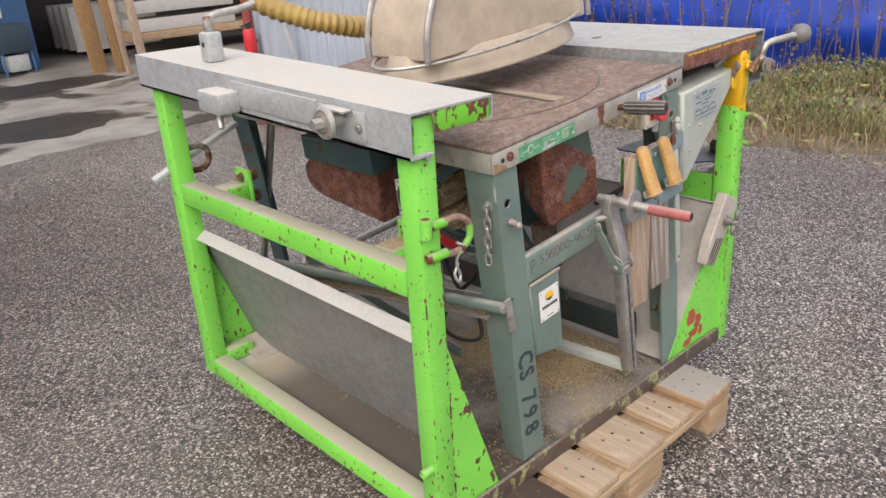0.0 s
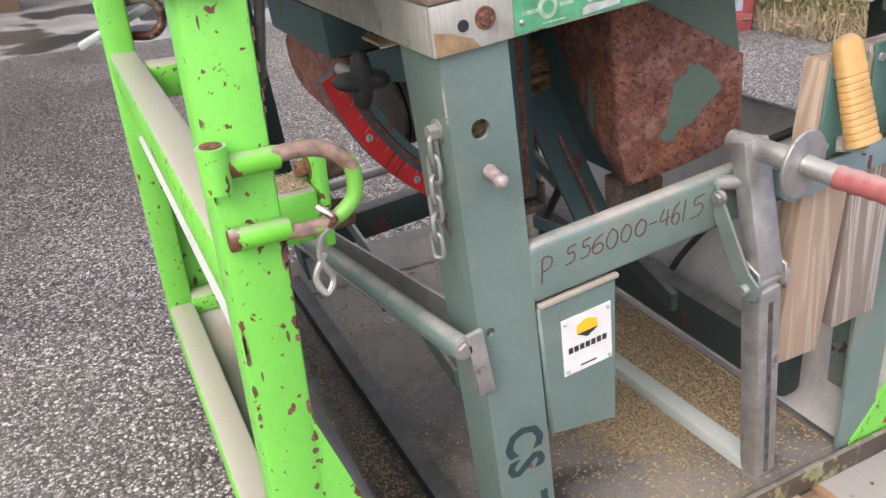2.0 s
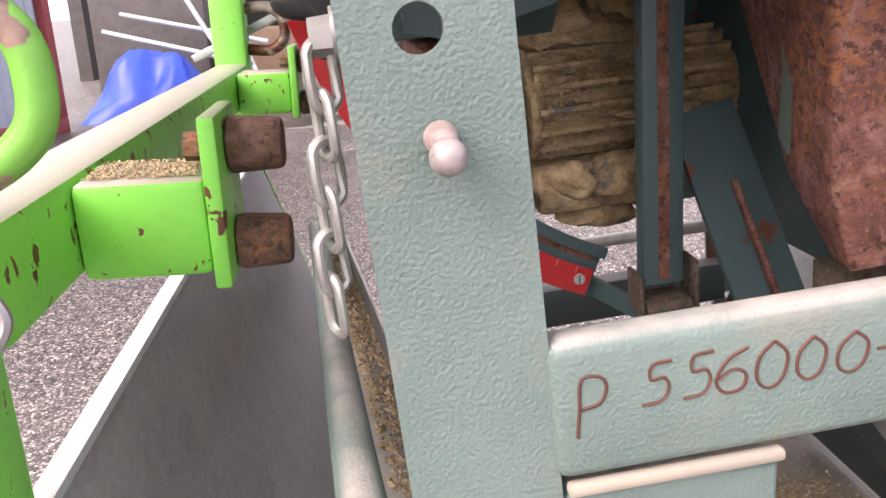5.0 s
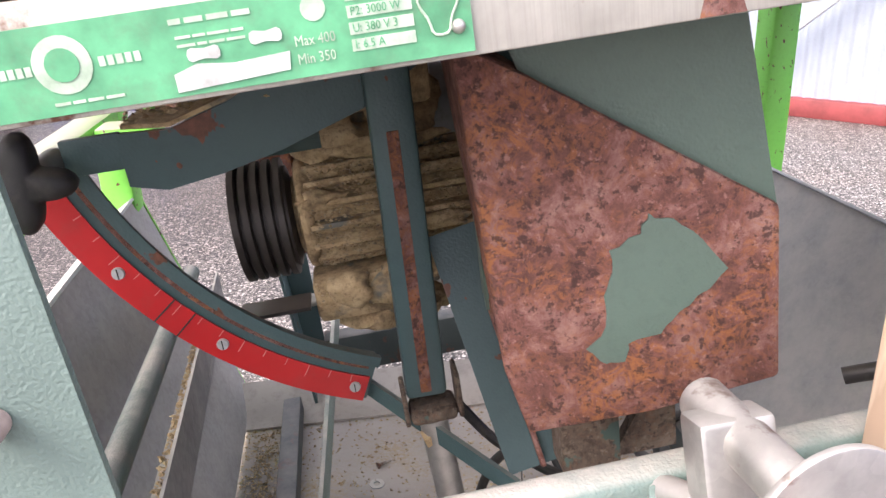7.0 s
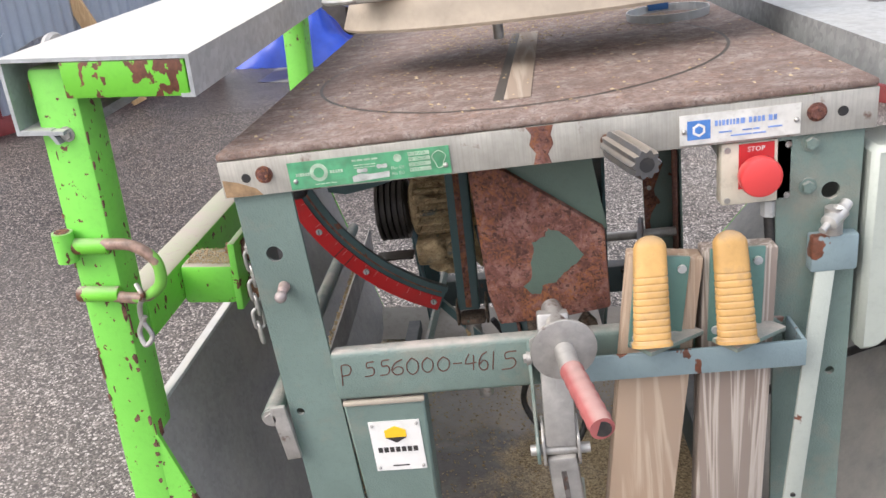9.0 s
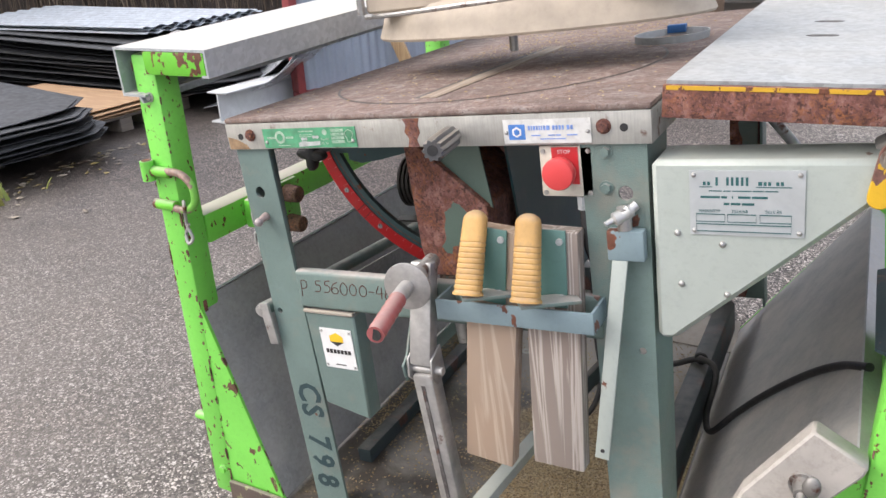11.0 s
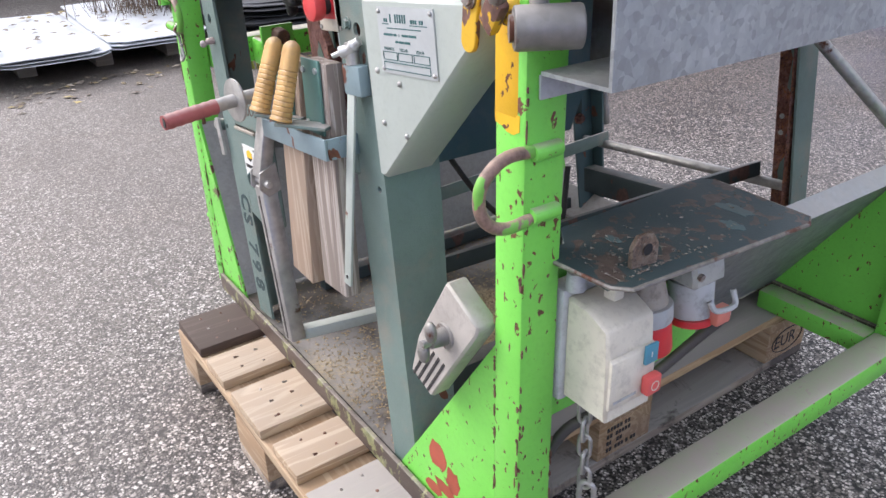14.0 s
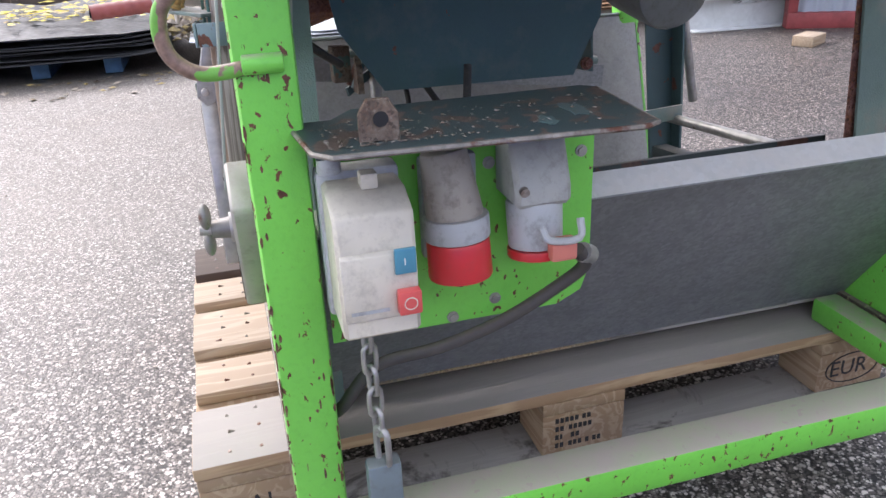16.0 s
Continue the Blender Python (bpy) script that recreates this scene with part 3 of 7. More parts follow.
def floor_material():
    """Grey dusty sheet, damp in wide soft patches, soaked and brown along the side where the water stands."""
    m, n, l, b = nodes_of("dusty_damp_floor")
    c = ramp(n, l, noise_node(n, l, 8.0, 6, 0.6), [(0.3, (0.155, 0.142, 0.125)), (0.7, (0.27, 0.25, 0.225))])
    d = ramp(n, l, noise_node(n, l, 4.2, 7, 0.62, 0.4), [(0.5, 0.0), (0.58, 1.0)])
    tc = n.new("ShaderNodeTexCoord")
    xyz = n.new("ShaderNodeSeparateXYZ")
    l.new(tc.outputs["Object"], xyz.inputs[0])
    paler = n.new("ShaderNodeMath")
    paler.operation = "MULTIPLY_ADD"
    l.new(noise_node(n, l, 5.0, 6, 0.65, 0.3), paler.inputs[0])
    paler.inputs[1].default_value = 0.5
    l.new(xyz.outputs["Y"], paler.inputs[2])
    pale = ramp(n, l, paler.outputs[0], [(0.72, 0.0), (0.98, 1.0)])
    c = mix(n, l, pale, c, (0.4, 0.37, 0.335))
    d = times(n, l, d, ramp(n, l, paler.outputs[0], [(0.75, 1.0), (0.95, 0.0)]))
    edge = n.new("ShaderNodeMath")
    edge.operation = "MULTIPLY_ADD"
    l.new(noise_node(n, l, 9.0, 6, 0.65, 0.3), edge.inputs[0])
    edge.inputs[1].default_value = 0.16
    l.new(xyz.outputs["X"], edge.inputs[2])
    along = ramp(n, l, xyz.outputs["Y"], [(0.7, 1.0), (0.9, 0.0)])
    soaked = times(n, l, ramp(n, l, edge.outputs[0], [(0.1, 1.0), (0.13, 0.0)]), along)
    both = mix(n, l, soaked, d, (1.0, 1.0, 1.0))
    c = mix(n, l, times(n, l, both, 0.85), c, (0.075, 0.06, 0.047))
    s = ramp(n, l, noise_node(n, l, 3.2, 5, 0.65), [(0.5, 0.0), (0.62, 1.0)])
    g = ramp(n, l, noise_node(n, l, 190.0, 3, 0.7), [(0.4, 0.0), (0.6, 1.0)])
    c = mix(n, l, times(n, l, s, g), c, (0.36, 0.28, 0.16))
    heap = n.new("ShaderNodeVectorMath")
    heap.operation = "DISTANCE"
    heap.inputs[1].default_value = (0.47, 0.36, 0.2)
    l.new(tc.outputs["Object"], heap.inputs[0])
    rag = n.new("ShaderNodeMath")
    rag.operation = "MULTIPLY_ADD"
    l.new(noise_node(n, l, 14.0, 7, 0.7, 0.3), rag.inputs[0])
    rag.inputs[1].default_value = 0.34
    l.new(heap.outputs["Value"], rag.inputs[2])
    mat = ramp(n, l, rag.outputs[0], [(0.36, 1.0), (0.44, 0.0)])
    crumbs = ramp(n, l, noise_node(n, l, 260.0, 4, 0.75), [(0.36, (0.1, 0.07, 0.04)), (0.5, (0.3, 0.22, 0.12)), (0.64, (0.52, 0.42, 0.25))])
    c = mix(n, l, mat, c, crumbs)
    l.new(c, b.inputs["Base Color"])
    l.new(mix(n, l, both, (0.8, 0.8, 0.8), (0.35, 0.35, 0.35)), b.inputs["Roughness"])
    bump(n, l, b, noise_node(n, l, 150.0, 5), 0.5, 0.002)
    return m


FLOORM = floor_material()
FLOORPALE = plain("pale_dusty_sheet", (0.4, 0.37, 0.335), 0.8, tone=0.18, dirt=0.35, scale=9)
floor_sheet = part("floor_sheet", box(-0.177, 0.62, YF + 0.0085, YB + 0.029, 0.193, FLOOR, 0.001), FLOORM, carrier, "dark floor sheet with damp patches and sawdust")
for top, low in (((-0.186, 0.60), (-0.052, 0.205)), ((0.878, 0.583), (0.625, 0.205))):
    d = 0.004
    s = 1 if top[0] > 0 else -1
    bm = prism([top, (top[0] + d, top[1]), (low[0] + d, low[1]), low], "y", YF + 0.0095, YB + 0.043)
    sh = part("side_sheet", bm, GALVDULL, carrier, "grey galvanised sheet folded at the top")
    bm = bar((top[0] + s * 0.006, YF + 0.0095, top[1] - 0.002), (top[0] + s * 0.006, YB - 0.001, top[1] - 0.002), 0.034, 0.004, 0.0, up=(s * 0.7, 0, 1))
    part("folded_edge", bm, GALV, sh)
part("back_lip", prism([(0.885, 0.2005), (0.93, 0.206), (0.984, 0.236), (0.984, 0.24), (0.928, 0.2105), (0.885, 0.2045)], "x", -0.12, 0.63), FLOORPALE, carrier, "dusty upturned back edge of the floor sheet")
# stub arms with end plates and rubber buffers on the middle rail
RUBBERRUST = rusty("rusty_bolt", dark=(0.04, 0.025, 0.02), light=(0.16, 0.09, 0.05))
for y in (0.178, 0.84):
    s = part("stub_arm", box(BX1 + 0.0005, -0.104, y - 0.03, y + 0.03, 0.692, 0.748, 0.006), GREENCAKED, carrier, "green stub arm with sawdust on it")
    part("end_plate", box(-0.1035, -0.094, y - 0.036, y + 0.036, 0.686, 0.782, 0.002), GREEN, s)
    for z in (0.703, 0.761):
        part("buffer", rod((-0.0935, y, z), (-0.062, y, z), 0.017, 0.015, 18, 0.003), RUBBERRUST, s, "rusty buffer stub")
        part("bolt", bolt((-0.104, y, z), (-1, 0, 0), 0.009, 0.014), RUBBERRUST, s)


def loop(x, y, z, ex, h=0.07, out=0.09, r=0.0085):
    """A bent round handle that stands out from a post."""
    pts = curve_pts([(x, y, z + h / 2), (x + ex * out * 0.6, y - 0.004, z + h / 2 + 0.002), (x + ex * out * 0.93, y - 0.006, z + h * 0.3), (x + ex * out, y - 0.006, z), (x + ex * out * 0.93, y - 0.006, z - h * 0.3), (x + ex * out * 0.6, y - 0.004, z - h / 2 - 0.002), (x, y, z - h / 2)], 6)
    return sweep(pts, r, 12)


WORNGREENSTEEL = painted("half_stripped_green_steel", (0.16, 0.42, 0.06), rust=0.27, dust=0.3, chip=22, rustcol=(0.2, 0.13, 0.1))
part("lashing_loop", loop(BX0 + 0.03, BY - 0.009, 0.816, 1, 0.06, 0.076, 0.0065), WORNGREENSTEEL, post_b, "round rusty lashing loop")
part("sleeve", rod((BX0 + 0.004, BY - 0.012, 0.863), (BX0 + 0.004, BY - 0.012, 0.829), 0.011, seg=18), GREEN, post_b)
part("sleeve_bore", rod((BX0 + 0.004, BY - 0.012, 0.864), (BX0 + 0.004, BY - 0.012, 0.8635), 0.008, seg=18), RUST, post_b)
for z in (0.845, 0.787):
    part("sleeve", rod((BX0 + 0.004, BY - 0.009, z), (BX0 + 0.052, BY - 0.009, z), 0.009, seg=18, bev=0.002), GREEN_WORN, post_b)
part("pin", sweep(curve_pts([(-0.152, BY - 0.012, 0.80), (-0.142, BY - 0.022, 0.79), (-0.152, BY - 0.014, 0.775), (-0.154, BY - 0.012, 0.755), (-0.146, BY - 0.012, 0.735), (-0.154, BY - 0.016, 0.725), (-0.16, BY - 0.012, 0.74), (-0.15, BY - 0.012, 0.76)], 6), 0.003, 8), STEEL, post_b, "bent steel spring pin")
part("peg", rod((BX0 + 0.002, BY + 0.014, 0.335), (BX0 - 0.027, BY + 0.014, 0.335), 0.009, seg=16, bev=0.002), GREEN, post_b)
part("bolt", bolt((BX0 + 0.03, BY, 0.23), (0, -1, 0), 0.008, 0.006), GREEN, post_b)
part("bolt", bolt((BX1 - 0.02, BY, 0.968), (0, -1, 0), 0.006, 0.005), STEEL, post_b)
part("lashing_loop", sweep(curve_pts([(0.931, 0.02, 0.825), (0.931, -0.03, 0.828), (0.929, -0.055, 0.812), (0.927, -0.062, 0.79), (0.928, -0.055, 0.766), (0.93, -0.03, 0.752), (0.931, 0.02, 0.757)], 6), 0.0068, 12), WORNGREENSTEEL, post_c, "round rusty lashing loop")
for z in (0.825, 0.757):
    part("sleeve", rod((0.932, 0.0, z), (0.932, 0.036, z), 0.009, seg=18, bev=0.002), GREEN, post_c, "dusty green sleeve")
part("lashing_loop", loop(BX1 - 0.002, YB + 0.03, 0.80, 1, 0.06, 0.06), STEELRUST, carrier, "round rusty lashing loop")
part("weld_strip", box(BX1 - 0.001, BX1 + 0.0015, BY + 0.01, BY + 0.018, 0.16, 0.6, 0.0005), RUST, post_b)

EDGERUST = rusty("rust_bared_on_edges", dark=(0.07, 0.032, 0.024), light=(0.16, 0.075, 0.055), grey=(0.24, 0.14, 0.11), spot=0.3)


def edge_rust(parent, axis, face, edge, inward, z0, z1, n, seed, wide=0.007):
    """Ragged patches where paint has flaked off along an upright edge. face: the plane; edge: the corner on it."""
    rnd = random.Random(seed)
    own = bmesh.new()
    for _ in range(n):
        z, h, w = rnd.uniform(z0, z1), rnd.uniform(0.003, 0.019) * rnd.choice((0.5, 0.8, 1, 1.6)), rnd.uniform(0.3, 1) * wide
        off = rnd.choice((0, 0, 0, rnd.uniform(0.003, 0.02)))
        pts = []
        for k in range(9):
            a = k * math.tau / 9
            pts.append((edge + inward * (off + w * (0.5 + 0.5 * math.cos(a) * rnd.uniform(0.6, 1.1))), z + h / 2 * math.sin(a) * rnd.uniform(0.6, 1.15)))
        s = -1 if axis == "y" else 1
        prism(pts, axis, face + s * 0.0003, face - s * 0.001, bm=own)
    return tagged(part("flaked_paint", own, EDGERUST, parent, smooth=None), "rusty chips where green paint has flaked off", kind="stuff")


edge_rust(post_b, "y", BY, BX1 - 0.001, -1, 0.16, 0.78, 58, 41, 0.0065)
edge_rust(post_b, "y", BY, BX0 + 0.001, 1, 0.16, 1.02, 26, 42, 0.004)
edge_rust(post_b, "x", BX1, BY + 0.001, 1, 0.16, 1.02, 24, 43, 0.004)
edge_rust(post_c, "y", CY, CX0 + 0.001, 1, 0.16, 0.83, 30, 44, 0.005)
edge_rust(post_c, "y", CY, CX1 - 0.001, -1, 0.16, 0.83, 26, 45, 0.005)
edge_rust(post_c, "x", CX1, CY + 0.001, 1, 0.16, 0.98, 24, 46, 0.004)
edge_rust(post_c, "x", CX1, CY + 0.055, -1, 0.16, 0.45, 30, 47, 0.005)

# ---- shelves on top of the frame ----


def channel(x0, x1, y0, y1, top, d0, d1, lip0=0.02, lip1=0.02, t=0.004):
    """A folded sheet channel, open below, its two edges turned in."""
    o = [(x0, top), (x1, top), (x1, top - d1), (x1 - lip1, top - d1), (x1 - lip1, top - d1 + t), (x1 - t, top - d1 + t), (x1 - t, top - t), (x0 + t, top - t), (x0 + t, top - d0 + t), (x0 + lip0, top - d0 + t), (x0 + lip0, top - d0), (x0, top - d0)]
    return prism(o, "y", y0, y1)


shelf_l = thing("side_shelf", "long galvanised channel shelf, dusty, bolted on the green frame", "shelf", Matrix.Translation((0, 0, 1.043)) @ Matrix.Rotation(radians(1.8), 4, "X") @ Matrix.Translation((0, 0, -1.04)))
part("channel", channel(-0.243, -0.048, -0.012, 1.03, 1.045, 0.078, 0.042, 0.05, 0.014), GALV, shelf_l)
part("lower_lip", prism([(-0.243, 0.967), (-0.21, 0.967), (-0.204, 0.957), (-0.2, 0.957), (-0.207, 0.972), (-0.243, 0.972)], "y", -0.011, 1.029), GALV, shelf_l)
part("end_bracket", box(-0.181, -0.054, -0.0115, -0.004, 1.004, 1.0405, 0.002), GREEN_WORN, shelf_l, "green end bracket half stripped to rust")
part("side_plate", box(-0.248, -0.2435, 0.1, 0.24, 0.978, 1.03, 0.001), GALV, shelf_l)
part("side_plate", box(-0.248, -0.2435, 0.24, 0.55, 0.985, 1.035, 0.001), GALV, shelf_l)
part("bolt", bolt((-0.248, 0.115, 1.003), (-1, 0, 0), 0.007, 0.006), STEEL, shelf_l)
part("bolt", bolt((-0.248, 0.53, 1.01), (-1, 0, 0), 0.007, 0.006), STEEL, shelf_l)
DARKDISC = metal("worn_disc_steel", (0.3, 0.29, 0.27), 0.5, 0.6, 0.3, 40, cells=0.1)
whl = part("hand_wheel", rod((-0.275, 0.165, 1.012), (-0.29, 0.165, 1.012), 0.02, 0.02, 28, 0.002), DARKDISC, shelf_l, "worn steel clamp disc")
part("disc_rim", sweep([(-0.284, 0.165 + 0.0235 * math.cos(a), 1.012 + 0.0235 * math.sin(a)) for a in (k * math.tau / 28 for k in range(28))], 0.0065, 8, closed=True), STEEL, whl)
part("disc_bracket", box(-0.27, -0.2485, 0.13, 0.2, 1.03, 1.034, 0.001), GALV, whl)
part("bolt", bolt((-0.29, 0.165, 1.012), (-1, 0, 0), 0.011, 0.02), STEEL, whl)
part("spindle", rod((-0.248, 0.165, 1.012), (-0.276, 0.165, 1.012), 0.012), STEEL, whl)
ear = part("clamp_ear", box(-0.298, -0.244, 0.52, 0.61, 0.972, 1.018, 0.007), GALV, shelf_l, "folded galvanised clamp ear")
part("pin", rod((-0.272, 0.57, 0.974), (-0.282, 0.55, 0.94), 0.007), STEEL, shelf_l)
fence_post = part("fence_post", box(-0.195, -0.155, 0.73, 0.77, 1.0455, 1.112, 0.005), GALV, shelf_l, "square galvanised post with a clamp lever")
part("hole", rod((-0.196, 0.75, 1.085), (-0.1945, 0.75, 1.085), 0.006), BLACK, fence_post)
part("clamp_lever", sweep(curve_pts([(-0.175, 0.75, 1.11), (-0.175, 0.75, 1.14), (-0.15, 0.745, 1.15), (-0.1, 0.74, 1.155), (-0.06, 0.735, 1.165)], 5), [0.012] * 6 + [0.009] * 15, 12), STEEL, fence_post)

shelf_r = thing("side_table", "galvanised steel side table with a rusty yellow front edge", "table", Matrix.Translation((0.62, 0, 1.013)) @ Matrix.Rotation(radians(-1.2), 4, "Y") @ Matrix.Translation((-0.62, 0, -1.0)))
part("tabletop", channel(0.62, 1.022, 0.006, 0.98, 1.016, 0.036, 0.134, 0.02, 0.09), GALVTOP, shelf_r, "dusty galvanised top with two slots")
part("turned_edge", box(0.928, 0.9315, 0.0065, 0.96, 0.858, 0.882, 0.001), GALV, shelf_r)
fb = part("front_bar", box(0.618, 0.955, -0.004, 0.004, 0.976, 1.0125, 0.001), rusty("brown_rust_bar"), shelf_r, "brown rusty bar with yellow paint along the top")
part("yellow_edge", box(0.622, 0.953, -0.0048, -0.0041, 1.0075, 1.0122), painted("mostly_worn_yellow", (0.6, 0.35, 0.02), rust=0.14, chip=60), fb)
for y in (0.35, 0.505):
    part("slot", prism([(0.742, y - 0.009), (0.768, y - 0.009), (0.776, y), (0.768, y + 0.009), (0.742, y + 0.009), (0.734, y)], "z", 1.0155, 1.0166), BLACK, shelf_r, smooth=None)
DULLSTEEL = metal("dull_dark_steel", (0.25, 0.24, 0.225), 0.45, 0.6, 0.3, 30, dust=0.2, rust=0.08, cells=0.1)
lev = part("clamp_barrel", rod((0.953, -0.045, 0.934), (0.986, 0.005, 0.934), 0.0195, seg=24, bev=0.003), DULLSTEEL, shelf_r, "steel clamp barrel on the frame head")
part("set_screw", rod((0.951, -0.048, 0.934), (0.953, -0.045, 0.934), 0.012, seg=12), STEELRUST, lev)
part("lever_arm", sweep(curve_pts([(0.958, -0.02, 0.95), (0.962, -0.025, 0.978), (0.978, -0.032, 0.99), (1.02, -0.045, 0.994), (1.06, -0.058, 0.997)], 6), 0.0085, 12), STEEL, lev)
part("lever_ball", ball((1.084, -0.064, 0.998), 0.026), plain("dull_black_ball", (0.16, 0.16, 0.165), 0.5), lev, "dull grey-black ball")
YELLOWWORN = painted("mostly_rusted_yellow", (0.66, 0.4, 0.015), rust=0.235, dust=0.2, chip=34, rough=0.55, rustcol=(0.13, 0.065, 0.05))
boss = part("boss", rod((0.908, -0.008, 0.94), (0.908, -0.02, 0.94), 0.014, 0.012, 16, 0.003), YELLOWWORN, shelf_r, "rusty yellow pivot boss")
part("latch_lever", bar((0.893, -0.026, 0.926), (0.922, -0.034, 0.956), 0.024, 0.012, 0.004, up=(0, 1, 0)), YELLOWWORN, boss, "bent rusty latch lever")
part("lever_tip", rod((0.919, -0.036, 0.953), (0.927, -0.04, 0.965), 0.0085, 0.007, 12, 0.002), STEELRUST, boss)
part("strut", rod((0.84, 0.05, 0.94), (0.882, 0.035, 0.972), 0.014), DULLSTEEL, shelf_r)
sl = part("locking_slat", prism([(0.012 * math.cos(a), 0.046 + 0.012 * math.sin(a)) for a in (k * math.pi / 8 for k in range(9))] + [(0.012 * math.cos(a), 0.012 * math.sin(a)) for a in (math.pi + k * math.pi / 8 for k in range(9))], "y", 0, 0.006, 0.001, m=pose(0.842, -0.012, 0.904, 0, 7, 0)), YELLOWWORN, shelf_r, "rusty yellow locking slat")
part("bolt", bolt((0.8472, -0.013, 0.946), (0, -1, 0), 0.008, 0.005), STEELRUST, sl)

# ---- the saw ----
SAW = pose(0.006, 0, 0.923, 0, -5.5, 0)
saw = thing("table_saw", "old grey-green construction table saw with a rusty brown top", "saw", SAW)
TX0, TX1, TY1 = -0.048, 0.604, 0.95
top = part("tabletop", box(TX0, TX1, 0.0, TY1, 0.016, 0.024, 0.003), TABLERUST, saw, "brown rusty steel saw table")
disc = part("turntable", rod((0.272, 0.325, 0.018), (0.272, 0.325, 0.0248), 0.268, seg=96), TABLERUST, top, "round turntable set in the table")
bm = bmesh.new()
ra = [[bm.verts.new((0.272 + r * math.cos(a), 0.325 + r * math.sin(a), 0.0244)) for a in (k * math.tau / 96 for k in range(96))] for r in (0.2682, 0.2722)]
for k in range(96):
    bm.faces.new((ra[0][k], ra[1][k], ra[1][(k + 1) % 96], ra[0][(k + 1) % 96]))
part("gap_ring", bm, BLACK, top, smooth=None)
TURN = Matrix.Translation((0.272, 0.325, 0)) @ Matrix.Rotation(radians(-3.5), 4, "Z") @ Matrix.Translation((-0.272, -0.325, 0))
part("saw_slot", box(0.2545, 0.266, 0.09, 0.56, 0.0245, 0.0252, m=TURN), BLACK, disc, smooth=None)
part("insert_strip", box(0.2665, 0.296, 0.088, 0.55, 0.0245, 0.0265, 0.0005, m=TURN), timber("grey_wood_strip", (0.40, 0.34, 0.27), (0.26, 0.2, 0.15), "Y"), disc, "worn wooden insert strip")
SKIRT = metal("stained_steel_skirt", (0.42, 0.41, 0.37), 0.48, 0.35, 0.25, 20, rust=0.075, cells=0.0, streak=0.3)
for n, b4 in (("front_skirt", (TX0, TX1, 0.0, 0.005, -0.024, 0.0155)), ("back_skirt", (TX0, TX1, TY1 - 0.005, TY1, -0.024, 0.0155)),
              ("side_skirt", (TX0, TX0 + 0.005, 0.006, TY1 - 0.006, -0.024, 0.0155)), ("side_skirt", (TX1 - 0.005, TX1, 0.006, TY1 - 0.006, -0.024, 0.0155))):
    part(n, box(*b4, 0.001), SKIRT, saw)
part("rust_stain", prism([(0.272, 0.0152), (0.299, 0.0152), (0.296, 0.006), (0.298, -0.004), (0.292, -0.014), (0.295, -0.0235), (0.277, -0.0235), (0.28, -0.012), (0.274, -0.003), (0.277, 0.007)], "y", -0.0004, 0.001), RUST, saw, smooth=None)
part("rust_stain", prism([(-0.046, -0.023), (-0.03, -0.0235), (-0.006, -0.0235), (-0.012, -0.016), (-0.03, -0.008), (-0.046, -0.004)], "y", -0.0003, 0.001), plain("tan_rust_stain", (0.3, 0.2, 0.11), 0.6, tone=0.35, scale=70), saw, smooth=None)
for x in (0.0, 0.548):
    part("bolt", bolt((x, 0, -0.002), (0, -1, 0), 0.0068, 0.006), RUST, saw)
for x in (-0.02, 0.572):
    part("hole", rod((x, 0.001, -0.004), (x, -0.0006, -0.004), 0.005, seg=12), BLACK, saw)


def leg(x0, x1, y0, y1, xb0, xb1, zb, mirror, holes=(), t=0.005):
    """A folded angle leg with punched holes."""
    zt = -0.0245

    def edge(p, q):
        return lambda z: p + (q - p) * (zt - z) / (zt - zb)

    bm = pierced(edge(x0, xb0), edge(x1, xb1), zt, zb, y0, t if y1 > y0 else -t, holes)
    a, b = (x0, xb0) if not mirror else (x1 - t, xb1 - t)
    s = 1 if y1 > y0 else -1
    vs = [(a, y0 + s * t, zt), (a + t, y0 + s * t, zt), (a + t, y1, zt), (a, y1, zt), (b, y0 + s * t, zb), (b + t, y0 + s * t, zb), (b + t, y1 - s * 0.02, zb), (b, y1 - s * 0.02, zb)]
    b2 = bmesh.new()
    hull(b2, vs, [(0, 1, 2, 3), (4, 7, 6, 5), (0, 4, 5, 1), (1, 5, 6, 2), (2, 6, 7, 3), (3, 7, 4, 0)])
    return join(bm, b2)


DARKBLUE = plain("dark_stencil_paint", (0.02, 0.045, 0.05), 0.6)
leg_a = part("leg", leg(-0.041, 0.022, 0.006, 0.085, -0.038, 0.03, -0.712, False, ((-0.012, -0.0945, 0.0092), (-0.027, -0.301, 0.005))), SAWGREEN, saw)
leg_b = part("leg", leg(0.515, 0.596, 0.006, 0.103, 0.524, 0.596, -0.775, True, ((0.568, -0.086, 0.0092), (0.579, -0.299, 0.005))), SAWGREEN, saw)
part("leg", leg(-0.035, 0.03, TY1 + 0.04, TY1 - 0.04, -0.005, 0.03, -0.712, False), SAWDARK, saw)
rear = part("leg", leg(0.528, 0.606, TY1 + 0.04, TY1 - 0.03, 0.538, 0.616, -0.672, True), SAWGREEN, saw, "rear leg with peeling grey-green paint")
rnd = random.Random(91)
peel = [(0.5285, -0.03), (0.5385, -0.67)]
for k in range(33):
    z = -0.67 + 0.02 * k
    peel.append((0.562 + 0.01 * math.sin(k * 0.55) + 0.008 * math.sin(k * 1.3 + 1) + rnd.uniform(-0.003, 0.003), z))
part("bared_rust", prism(peel, "y", TY1 + 0.0335, TY1 + 0.0345), RUST, rear, "rusty strip where paint has peeled", smooth=None)
